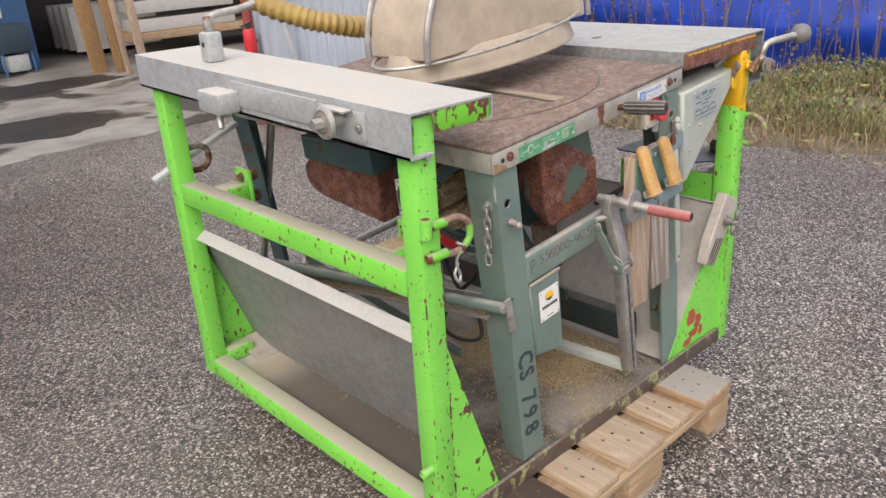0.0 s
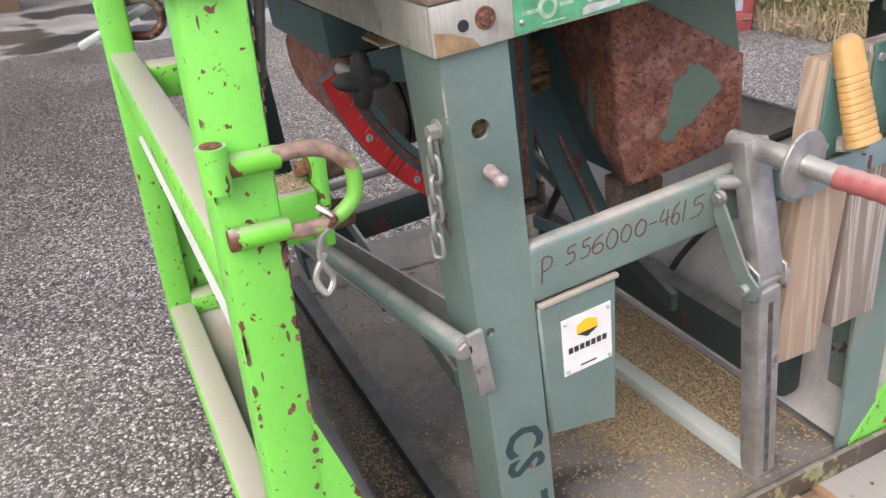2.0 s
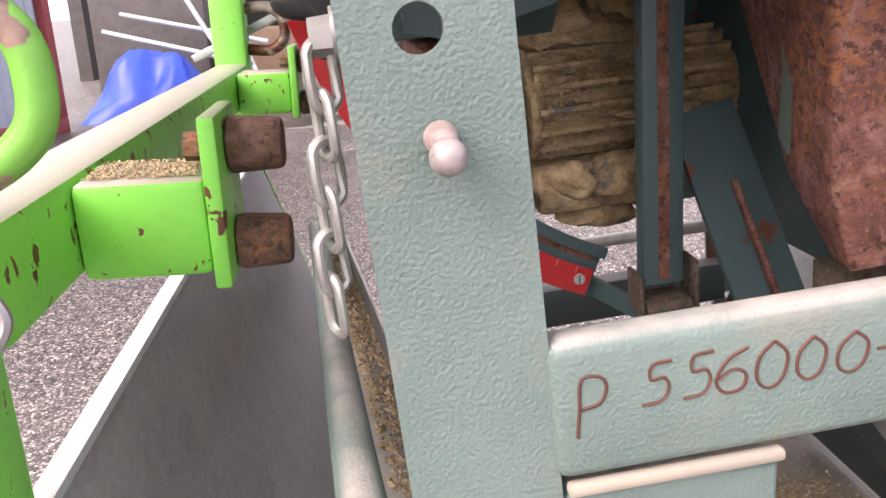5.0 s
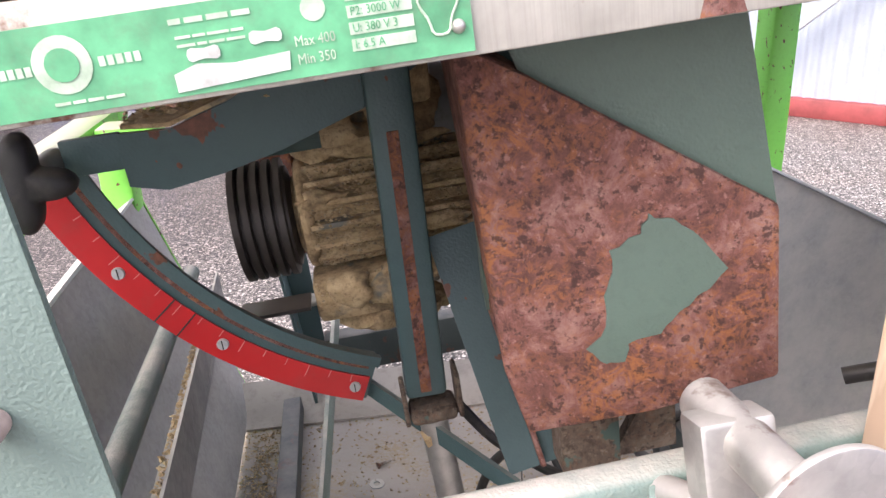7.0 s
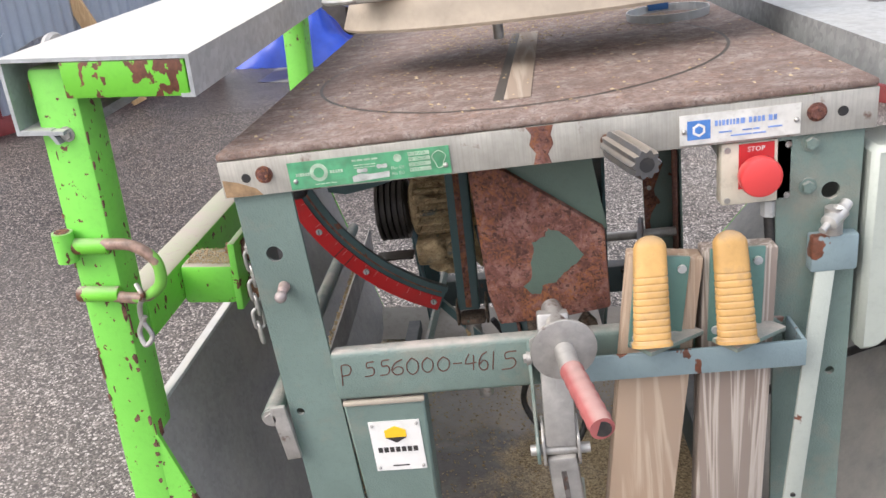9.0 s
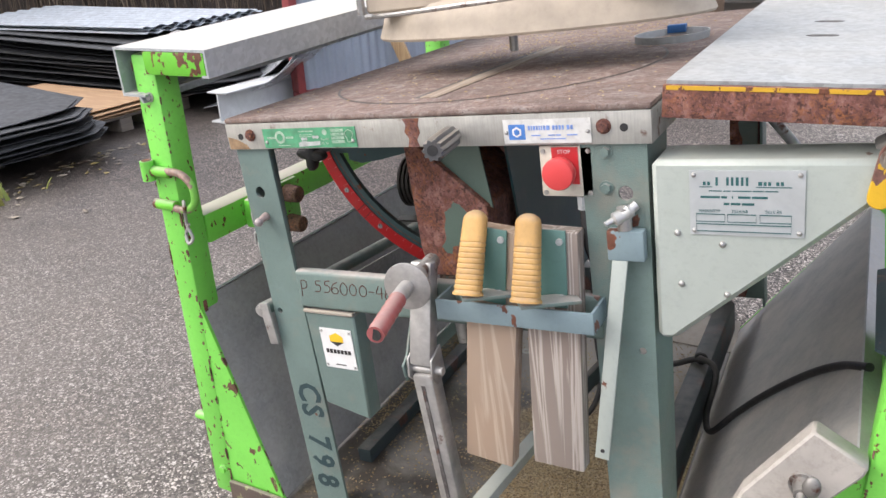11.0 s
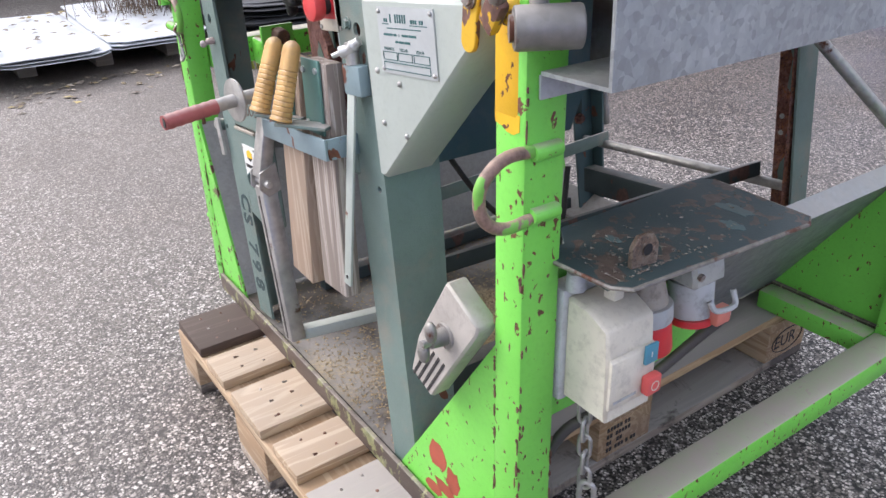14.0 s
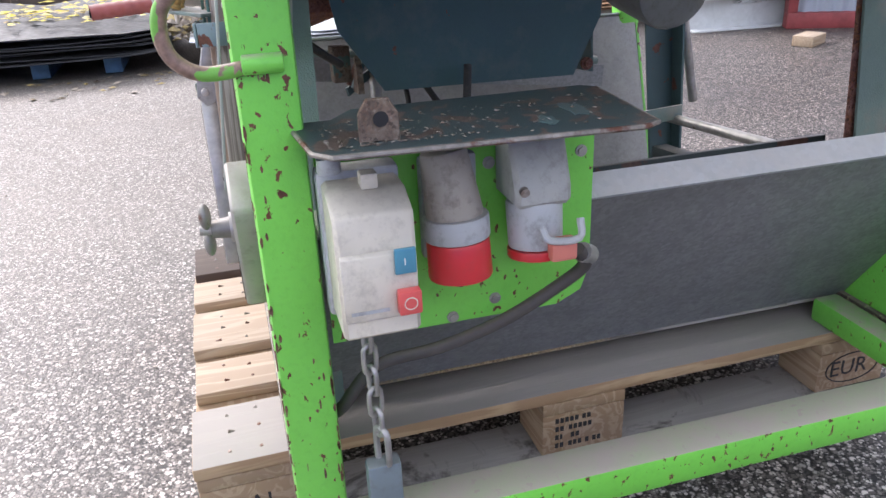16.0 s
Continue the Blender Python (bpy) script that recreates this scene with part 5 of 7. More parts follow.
part("paint_patch", slanted(rag, -0.0008, 0.0014), PATCH, housing, "patch of left-over grey-green paint", smooth=None)
part("housing_plate", slanted([(0.226, -0.028), (0.338, -0.028), (0.354, -0.134), (0.345, -0.131), (0.235, -0.057)], 0.012, 0.003), PATCH, saw, "grey-green hammered plate")
part("paint_flake", prism([(0.155, -0.03), (0.166, -0.03), (0.163, -0.1), (0.158, -0.15), (0.162, -0.19), (0.152, -0.2), (0.147, -0.15), (0.151, -0.09)], "x", 0.2085, 0.2105), PATCH, housing, "strip of peeling green paint", smooth=None)
part("hopper", prism([(0.125, -0.03), (0.637, -0.03), (0.616, -0.267), (0.564, -0.362), (0.231, -0.357), (0.164, -0.257)], "x", 0.356, 0.36), TEALDARK, saw, "dark teal chip hopper")
part("hopper_side", prism([(0.25, -0.03), (0.3555, -0.03), (0.3555, -0.36), (0.28, -0.36)], "y", 0.6, 0.604), SAWDARK, saw)
part("bolt", bolt((0.36, 0.59, -0.345), (1, 0, 0), 0.008, 0.008), RUST, saw)
# motor with pulley
def sawdust_caked(name):
    m, n, l, b = nodes_of(name)
    c = ramp(n, l, noise_node(n, l, 34.0, 7, 0.7), [(0.34, (0.14, 0.10, 0.06)), (0.48, (0.40, 0.29, 0.16)), (0.66, (0.58, 0.45, 0.27))])
    c = mix(n, l, ramp(n, l, noise_node(n, l, 300.0, 3, 0.7), [(0.52, 0.0), (0.66, 0.7)]), c, (0.2, 0.14, 0.08))
    c = mix(n, l, ramp(n, l, noise_node(n, l, 15.0, 4), [(0.6, 0.0), (0.66, 0.9)]), c, (0.12, 0.13, 0.12))
    l.new(c, b.inputs["Base Color"])
    b.inputs["Roughness"].default_value = 0.95
    bump(n, l, b, noise_node(n, l, 220.0, 5, 0.7), 0.5, 0.0015)
    return m


MOTORDUST = sawdust_caked("sawdust_caked_steel")
MY, MZ = 0.362, -0.183
motor = part("motor", rod((0.088, MY, MZ), (0.27, MY, MZ), 0.034, 0.034, 28, 0.004), MOTORDUST, saw, "motor caked in sawdust")
for k in range(16):
    a = k * math.tau / 16
    dy, dz = math.cos(a), math.sin(a)
    part("cooling_fin", bar((0.1, MY + 0.039 * dy, MZ + 0.039 * dz), (0.262, MY + 0.039 * dy, MZ + 0.039 * dz), 0.0045, 0.016, 0.001, up=(0, dy, dz)), MOTORDUST, motor)
bm = box(0.092, 0.19, MY - 0.05, MY - 0.005, MZ - 0.083, MZ - 0.044, 0.006)
part("terminal_box", bm, MOTORDUST, motor, "terminal box buried in sawdust")
lumps = random.Random(91)


def lump(c, r, seed):
    """A rounded clod with an uneven surface."""
    own = bmesh.new()
    bmesh.ops.create_icosphere(own, subdivisions=3, radius=1.0)
    for v in own.verts:
        d = 1 + 0.55 * noise.noise(v.co * 1.6 + Vector((seed, 0, 0))) + 0.2 * noise.noise(v.co * 5 + Vector((0, seed, 0)))
        v.co = Vector(c) + Vector((v.co.x * r[0], v.co.y * r[1], v.co.z * r[2])) * d
    return own


for k, (c, r) in enumerate((((0.125, MY - 0.048, MZ - 0.055), (0.02, 0.014, 0.014)), ((0.16, MY - 0.046, MZ - 0.06), (0.024, 0.014, 0.018)), ((0.185, MY - 0.04, MZ - 0.05), (0.018, 0.014, 0.012)), ((0.145, MY - 0.03, MZ - 0.09), (0.03, 0.02, 0.014)), ((0.19, MY - 0.03, MZ - 0.085), (0.014, 0.014, 0.01)),
                            ((0.135, MY + 0.01, MZ + 0.062), (0.04, 0.03, 0.026)), ((0.19, MY + 0.015, MZ + 0.068), (0.032, 0.03, 0.03)), ((0.165, MY - 0.005, MZ + 0.052), (0.05, 0.02, 0.012)), ((0.11, MY - 0.038, MZ + 0.02), (0.02, 0.008, 0.008)), ((0.2, MY - 0.042, MZ - 0.012), (0.03, 0.007, 0.006)))):
    part("sawdust_clod", lump(c, r, k * 3.7), MOTORDUST, motor, smooth=70)
part("end_shield", rod((0.092, MY, MZ), (0.104, MY, MZ), 0.048, 0.046, 24, 0.006), MOTORDUST, motor)
part("motor_plate", box(0.1, 0.21, 0.3, 0.36, -0.095, -0.035, 0.006), MOTORDUST, motor)
PULLEYM = plain("dark_pulley", (0.045, 0.038, 0.034), 0.5, 0.3, dirt=0.25)
prof = []
for k in range(5):
    x = 0.04 + k * 0.0092
    prof += [(x, 0.050), (x + 0.0052, 0.050), (x + 0.0062, 0.043), (x + 0.0082, 0.043)]
bm = bmesh.new()
rings = [[bm.verts.new((x, MY + r * math.cos(a), MZ + r * math.sin(a))) for a in (k * math.tau / 36 for k in range(36))] for x, r in [(0.036, 0.012), (0.036, 0.03), (0.039, 0.043)] + prof + [(0.088, 0.03)]]
for a, b in zip(rings, rings[1:]):
    for k in range(36):
        bm.faces.new((a[k], a[(k + 1) % 36], b[(k + 1) % 36], b[k]))
bm.faces.new(rings[0][::-1])
bm.faces.new(rings[-1])
part("pulley", bm, PULLEYM, motor, "dark grooved belt pulley", smooth=30)
part("pulley_guard", bar((0.03, MY - 0.045, MZ - 0.062), (0.088, MY - 0.045, MZ - 0.062), 0.03, 0.003, 0.0), PULLEYM, motor)
part("belt_shroud", prism([(0.31, -0.03), (0.345, -0.03), (0.352, -0.10), (0.34, -0.125), (0.31, -0.1)], "x", 0.06, 0.12), SAWDARK, saw)
# curved scale
QM = Matrix.Translation((-0.0304, 0.248, 0)) @ Matrix.Rotation(radians(11.7), 4, "Z")
QC, QZ, QR = 0.3163, 0.0101, 0.363


def arc_strip(r0, r1, a0, a1, y0, y1, n=22):
    """A piece of a flat ring, standing upright."""
    out = [(QC + r1 * math.cos(radians(a0 + (a1 - a0) * k / n)), QZ + r1 * math.sin(radians(a0 + (a1 - a0) * k / n))) for k in range(n + 1)]
    inn = [(QC + r0 * math.cos(radians(a1 + (a0 - a1) * k / n)), QZ + r0 * math.sin(radians(a1 + (a0 - a1) * k / n))) for k in range(n + 1)]
    return prism(out + inn, "y", y0, y1, m=QM)


A0, A1 = 195.5, 244
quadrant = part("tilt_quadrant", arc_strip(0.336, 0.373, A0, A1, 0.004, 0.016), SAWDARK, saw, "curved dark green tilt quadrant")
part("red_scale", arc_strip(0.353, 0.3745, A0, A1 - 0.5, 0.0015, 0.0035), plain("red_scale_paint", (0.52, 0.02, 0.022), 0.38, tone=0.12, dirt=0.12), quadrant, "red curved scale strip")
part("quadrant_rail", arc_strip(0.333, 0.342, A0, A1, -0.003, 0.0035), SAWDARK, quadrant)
part("rail_wear", arc_strip(0.3425, 0.3465, A0 + 1, A1 - 1, 0.0025, 0.0042), RUST, quadrant)
for a in (209.4, 223.9, 241.9):
    p = QM @ Vector((QC + QR * math.cos(radians(a)), 0.0015, QZ + QR * math.sin(radians(a))))
    scr = part("screw", rod(p, p + Vector((0, -0.002, 0)), 0.0048, 0.0042, 14), GALV, quadrant)
    part("screw_slot", box(p.x - 0.0004, p.x + 0.0004, p.y - 0.0023, p.y - 0.0019, p.z - 0.0038, p.z + 0.0038), BLACK, scr, smooth=None)
for k in range(15):
    a = 199 + k * 3
    p = [QM @ Vector((QC + r * math.cos(radians(a)), 0.0012, QZ + r * math.sin(radians(a)))) for r in (0.353, 0.359 if k % 3 else 0.363)]
    part("tick", bar(p[0], p[1], 0.0006, 0.0005, 0.0, up=(0, 1, 0)), plain("faded_tick", (0.62, 0.25, 0.22), 0.5), quadrant, smooth=None)
for a in (216, 219):
    p = [QM @ Vector((QC + r * math.cos(radians(a)), 0.0012, QZ + r * math.sin(radians(a)))) for r in (0.353, 0.3745)]
    part("scale_mark", bar(p[0], p[1], 0.0012, 0.0006, 0.0, up=(0, 1, 0)), INK, quadrant, smooth=None)
# four-armed star knob
KC = Vector((-0.047, 0.2, -0.083))
bm = bmesh.new()
n = 48
rings = []
for dy, s in ((0.0, 0.86), (-0.004, 0.97), (-0.012, 1.0), (-0.018, 0.92), (-0.021, 0.6)):
    rings.append([bm.verts.new((KC.x + s * (0.0225 + 0.0085 * math.cos(4 * t + 0.6)) * math.cos(t), KC.y + dy, KC.z + s * (0.0225 + 0.0085 * math.cos(4 * t + 0.6)) * math.sin(t))) for t in (k * math.tau / n for k in range(n))])
for a, b in zip(rings, rings[1:]):
    for k in range(n):
        bm.faces.new((a[k], a[(k + 1) % n], b[(k + 1) % n], b[k]))
bm.faces.new(rings[0])
bm.faces.new(rings[-1][::-1])
star = part("star_knob", bm, BLACK, saw, "black plastic star knob", smooth=60)
part("knob_hub", rod(KC + Vector((0, 0.0005, 0)), KC + Vector((0, 0.05, 0)), 0.008, seg=14), STEEL, star)
part("knob_mount", box(-0.038, 0.0, 0.236, 0.242, -0.094, -0.07, 0.001), SAWDARK, saw)
armp = [(-0.002, -0.106), (0.021, -0.113), (0.058, -0.109), (0.098, -0.101), (0.156, -0.084), (0.2, -0.06), (0.2, -0.03), (0.12, -0.042), (0.069, -0.063), (0.03, -0.074), (-0.002, -0.071)]
own = bmesh.new()
lo = [own.verts.new((x, 0.236 + 0.13 * x, z)) for x, z in armp]
hi = [own.verts.new((x, 0.242 + 0.13 * x, z)) for x, z in armp]
own.faces.new(lo[::-1])
own.faces.new(hi)
for k in range(len(armp)):
    q = (k + 1) % len(armp)
    own.faces.new((lo[k], lo[q], hi[q], hi[k]))
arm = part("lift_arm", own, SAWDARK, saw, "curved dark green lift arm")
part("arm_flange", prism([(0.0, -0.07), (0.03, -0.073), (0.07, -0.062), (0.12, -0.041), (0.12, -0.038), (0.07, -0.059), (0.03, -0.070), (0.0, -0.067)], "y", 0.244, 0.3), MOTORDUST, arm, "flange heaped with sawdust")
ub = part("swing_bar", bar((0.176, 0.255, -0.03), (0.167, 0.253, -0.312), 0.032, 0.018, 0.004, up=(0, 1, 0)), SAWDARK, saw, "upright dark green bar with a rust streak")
part("rust_streak", bar((0.173, 0.2455, -0.1), (0.167, 0.2435, -0.306), 0.0085, 0.0012, 0.0004, up=(0, 1, 0)), RUST, ub, smooth=None)
clev = part("clevis", box(0.147, 0.151, 0.242, 0.27, -0.335, -0.302, 0.002), RUSTPAINT, saw, "forked clevis thick with grime")
part("clevis_cheek", box(0.19, 0.194, 0.242, 0.27, -0.335, -0.295, 0.002), RUSTPAINT, clev)
part("clevis_base", box(0.1515, 0.1895, 0.24, 0.272, -0.335, -0.323, 0.005), RUSTPAINT, clev)
part("spindle", rod((0.169, 0.252, -0.334), (0.176, 0.25, -0.46), 0.0115, seg=16), STEEL, clev)
part("spindle_nut", rod((0.159, 0.248, -0.352), (0.175, 0.25, -0.347), 0.008, seg=6), MOTORDUST, clev)
part("inner_stay", bar((0.116, 0.3, -0.318), (0.22, 0.19, -0.37), 0.004, 0.016, 0.0), SAWDARK, saw)
part("inner_stay", bar((0.212, 0.28, -0.19), (0.242, 0.2, -0.36), 0.05, 0.006, 0.0, up=(0, 1, 0)), SAWDARK, saw)
part("stay_edge", bar((0.224, 0.25, -0.24), (0.242, 0.19, -0.355), 0.004, 0.008, 0.001, up=(0, 1, 0)), RUST, saw)
part("chip_flap", box(0.25, 0.292, 0.16, 0.19, -0.345, -0.285, 0.002), RUSTPAINT, saw, "grimy flap under the housing")
part("chip_flap", prism([(0.295, -0.36), (0.33, -0.30), (0.345, -0.32), (0.345, -0.36)], "y", 0.19, 0.2), RUSTPAINT, saw)
part("inner_cable", sweep(curve_pts([(0.195, 0.3, -0.36), (0.22, 0.3, -0.4), (0.25, 0.28, -0.42), (0.28, 0.24, -0.42)], 5), 0.005, 8), BLACK, saw)
part("fan_motor", rod((0.235, 0.745, -0.195), (0.385, 0.745, -0.236), 0.075, 0.07, 24, 0.012), plain("grey_motor_housing", (0.22, 0.23, 0.22), 0.5, dirt=0.5), saw, "grey motor housing with a grille")
for i in range(5):
    for j in range(3):
        part("vent_hole", rod((0.384 + 0.0035 * j, 0.717 + i * 0.014, -0.2 - j * 0.013), (0.3915 + 0.0035 * j, 0.717 + i * 0.014, -0.202 - j * 0.013), 0.0045, seg=8), BLACK, saw)
part("cross_rod", rod((0.0, TY1, -0.522), (0.6, TY1, -0.526), 0.011, seg=14), STEEL, saw)
DARKPEEL = painted("dark_peeling_paint", (0.028, 0.042, 0.044), rust=0.13, dust=0.7, rough=0.5, chip=14, rustcol=(0.06, 0.03, 0.024), dustcol=(0.2, 0.18, 0.16))
part("low_beam", box(0.035, 0.537, TY1 - 0.04, TY1, -0.652, -0.584, 0.004), DARKPEEL, saw, "dark cross beam with peeling paint and rust")
part("long_beam", bar((0.532, 0.1, -0.69), (0.532, 0.915, -0.69), 0.042, 0.088, 0.01), DARKPEEL, saw, "dark lower beam, dusty on top")
part("tie_bar", bar((0.379, 0.2, -0.543), (0.522, 0.955, -0.5), 0.012, 0.032, 0.002), DARKPEEL, saw, "dark flat tie bar")
part("tie_bar", bar((0.03, 0.25, -0.553), (0.075, 0.96, -0.505), 0.006, 0.032, 0.001), SAWGREEN, saw)
part("low_stay", bar((-0.04, 0.16, -0.70), (-0.04, 0.92, -0.70), 0.03, 0.03, 0.002), DARKPEEL, saw)
part("tow_tube", rod((-0.061, -0.002, -0.301), (-0.131, 0.85, -0.397), 0.012, seg=18, bev=0.001), SAWGREEN, saw)
part("tow_tab", bar((-0.05, -0.004, -0.285), (-0.044, -0.004, -0.36), 0.018, 0.006, 0.001, up=(0, 1, 0)), STEEL, saw)
part("tow_bolt", bolt((-0.061, -0.003, -0.301), (0, -1, 0), 0.008, 0.004), STEEL, saw)
# channel with sawdust beside the tube
part("side_channel", bar((-0.022, 0.06, -0.335), (-0.095, 0.85, -0.43), 0.003, 0.05, 0.0), GALVDULL, saw, "grey sheet channel holding sawdust")
part("side_channel", bar((-0.036, 0.06, -0.352), (-0.108, 0.85, -0.447), 0.03, 0.003, 0.0), GALVDULL, saw)
# carrying handles at the back
part("carry_bar", bar((0.03, TY1 + 0.03, -0.03), (-0.285, TY1 + 0.07, -0.14), 0.03, 0.012, 0.002), GALV, saw, "pale flat steel carrying bar")
part("carry_tube", rod((0.6, TY1 - 0.05, -0.16), (0.75, TY1 + 0.12, -0.42), 0.012, seg=14), STEEL, saw, "pale steel carrying tube")
part("carry_tube", rod((0.05, TY1 - 0.02, -0.05), (-0.02, TY1 + 0.1, -0.5), 0.011, seg=14), STEEL, saw, "pale steel carrying tube")
# long rusty deflector seen below the shelf
part("belt_hood", prism([(0.47, -0.13), (0.69, -0.128), (0.75, -0.136), (0.778, -0.158), (0.782, -0.19), (0.765, -0.22), (0.72, -0.238), (0.47, -0.262)], "x", 0.028, 0.088, 0.006), RUST, saw, "rusty rounded belt hood")
part("trough_top", box(0.0, 0.08, 0.44, 0.72, -0.122, -0.06, 0.003), SAWDARK, saw)

# ---- push sticks in the holder ----
GRIPM = YELLOWPLASTIC
TEALPLATE = painted("teal_green_paint", (0.1, 0.2, 0.175), rust=0.02, dust=0.3, rough=0.4, grain=0.2)


def push_stick(wood, top, low, width, gx, grip_low, grip_top):
    """A plank with a green plate and a ribbed yellow handle."""
    t = thing("push_stick", "wooden push stick with a ribbed yellow handle, in a steel holder", "push stick", SAW, "push sticks in the holder")
    part("plank", bar(top, low, width, 0.026, 0.002, up=(0, 1, 0)), wood, t)
    d = (Vector(low) - Vector(top)).normalized()
    a = Vector(top) + Vector((-0.004, -0.016, 0.004))
    pl = part("plate", bar(a, a + d * 0.105, width - 0.02, 0.004, 0.001, up=(0, 1, 0)), TEALPLATE, t, "teal-green fixing plate")
    for sx in (-0.4, 0.4):
        for s in (0.015, 0.09):
            part("screw", rod(a + d * s + Vector((sx * (width - 0.025), -0.002, 0)), a + d * s + Vector((sx * (width - 0.025), -0.005, 0)), 0.0045, seg=10), GALV, pl)
    b, c = Vector(grip_low), Vector(grip_top)
    d = (c - b).normalized()
    side = Vector((1, 0, 0))
    deep = d.cross(side).normalized()
    bm = bmesh.new()
    rings = []
    n = 96
    for k in range(n + 1):
        u = k / n
        w = 0.0182 - 0.003 * u
        if 0.06 < u < 0.68 and k % 6 == 0:
            w -= 0.0011
        if u > 0.88:
            w *= math.sqrt(max(0.04, 1 - ((u - 0.88) / 0.12) ** 2))
        if u < 0.04:
            w = 0.0195
        at = b + (c - b) * u
        rings.append([bm.verts.new(at + side * w * 1.04 * math.copysign(abs(math.cos(a)) ** 0.7, math.cos(a)) + deep * w * 0.66 * math.copysign(abs(math.sin(a)) ** 0.7, math.sin(a))) for a in (q * math.tau / 18 for q in range(18))])
    for p, q in zip(rings, rings[1:]):
        for k in range(18):
            bm.faces.new((p[k], p[(k + 1) % 18], q[(k + 1) % 18], q[k]))
    bm.faces.new(rings[0][::-1])
    bm.faces.new(rings[-1])
    part("handle", bm, GRIPM, t, "ribbed yellow plastic handle")
    part("handle_foot", bar(b + Vector((-0.012, 0.002, -0.004)), b + Vector((0.05, 0.05, -0.012)), 0.03, 0.005, 0.001), SAWGREEN, t)
    return t


push_stick(PINEZ, (0.4, -0.013, -0.128), (0.356, -0.024, -0.487), 0.074, 0, (0.376, -0.070, -0.203), (0.383, -0.030, -0.1))
push_stick(PINEZGREY, (0.475, -0.005, -0.13), (0.462, -0.017, -0.48), 0.074, 0, (0.458, -0.072, -0.205), (0.458, -0.036, -0.1))

# ---- blade guard, hose, ring ----
DUSTYBEIGE = plain("dusty_beige_sheet", (0.40, 0.34, 0.265), 0.6, tone=0.16, dirt=0.15, scale=16)
GUARD = Matrix.Translation((0.322, 0.358, 1.04)) @ Matrix.Rotation(radians(-5.1), 4, "Y") @ Matrix.Rotation(radians(-91.4), 4, "Z")
guard = thing("blade_guard", "dusty beige sheet steel blade guard swung across the saw table", "guard", GUARD)
N = 48


def oval(bm, a, b, z):
    return [bm.verts.new((b * math.cos(t), a * math.sin(t), z)) for t in (k * math.tau / N for k in range(N))]


bm = bmesh.new()
rs = [oval(bm, *q) for q in ((0.288, 0.132, 0.0), (0.291, 0.134, 0.004), (0.27, 0.115, 0.056), (0.264, 0.109, 0.06), (0.264, 0.109, 0.055), (0.284, 0.128, 0.003))]
for p, q in zip(rs, rs[1:] + rs[:1]):
    for k in range(N):
        bm.faces.new((p[k], p[(k + 1) % N], q[(k + 1) % N], q[k]))
part("skirt", bm, DUSTYBEIGE, guard, "flared skirt of the guard")
dome = [(0.258 * math.cos(t), 0.05 + 0.245 * math.sin(t)) for t in (k * math.pi / 32 for k in range(33))]
part("dome", prism(dome, "x", -0.095, 0.1, 0.004), DUSTYBEIGE, guard, "half-round dome caked in sawdust")
rim = [(0.265 * math.cos(t), 0.05 + 0.252 * math.sin(t)) for t in (k * math.pi / 32 for k in range(33))]
for x in (-0.098, 0.103):
    part("rim", sweep([(x, y, z) for y, z in rim], 0.007, 8), STEEL, guard, "pale folded rim")
wire = [(0.148 * math.cos(t), 0.312 * math.sin(t), 0.054 + 0.012 * math.sin(t)) for t in (k * math.tau / 48 for k in range(48))]
part("wire_rail", sweep(wire, 0.004, 8, closed=True), STEEL, guard, "bent wire rail round the guard")
part("support_rod", rod((-0.09, -0.08, -0.05), (-0.09, -0.08, 0.1), 0.008, seg=12), STEEL, guard)
HOSEM = plain("yellow_brown_hose", (0.36, 0.25, 0.07), 0.5, tone=0.25, dirt=0.35)
pts = curve_pts([(0.98, 0.86, 1.055), (0.72, 0.95, 1.06), (0.5, 1.0, 1.065), (0.36, 1.0, 1.09), (0.27, 1.06, 1.12), (0.2, 1.18, 1.18), (0.2, 1.32, 1.32), (0.25, 1.42, 1.55), (0.35, 1.45, 1.9)], 22)
hose = solid("dust_hose", sweep(pts, [0.03 + 0.0035 * math.sin(k * 1.6) for k in range(len(pts))], 16), HOSEM, "ribbed yellow-brown dust hose lying over the saw", "hose")
ringt = thing("metal_ring", "galvanised hose clamp ring with a blue tab lying on the saw", "clamp ring", SAW @ Matrix.Translation((0.511, 0.525, 0.0258)))
bm = bmesh.new()
rr = [[bm.verts.new((r * math.cos(a), r * math.sin(a), z)) for a in (k * math.tau / 48 for k in range(48))] for r, z in ((0.062, 0), (0.063, 0.012), (0.061, 0.012), (0.060, 0))]
for p, q in zip(rr, rr[1:] + rr[:1]):
    for k in range(48):
        bm.faces.new((p[k], p[(k + 1) % 48], q[(k + 1) % 48], q[k]))
part("band", bm, GALV, ringt)
part("tab", box(-0.02, 0.012, 0.052, 0.068, 0.004, 0.018, 0.001), plain("blue_tab", (0.02, 0.10, 0.28), 0.5), ringt, "blue label tab")

# small things on the floor sheet
wsh = bmesh.new()
rr = [[wsh.verts.new((r * math.cos(a), r * math.sin(a), z)) for a in (k * math.tau / 24 for k in range(24))] for r, z in ((0.0115, 0), (0.0115, 0.0016), (0.0052, 0.0016), (0.0052, 0))]
for p, q in zip(rr, rr[1:] + rr[:1]):
    for k in range(24):
        wsh.faces.new((p[k], p[(k + 1) % 24], q[(k + 1) % 24], q[k]))
solid("washer", wsh, GALV, "loose steel washer lying on the floor sheet", "washer", at=pose(0.163, 0.702, FLOOR + 0.0005))
scw = rod((0, 0, 0.004), (0.018, 0.008, 0.004), 0.0035, 0.0015, 10)
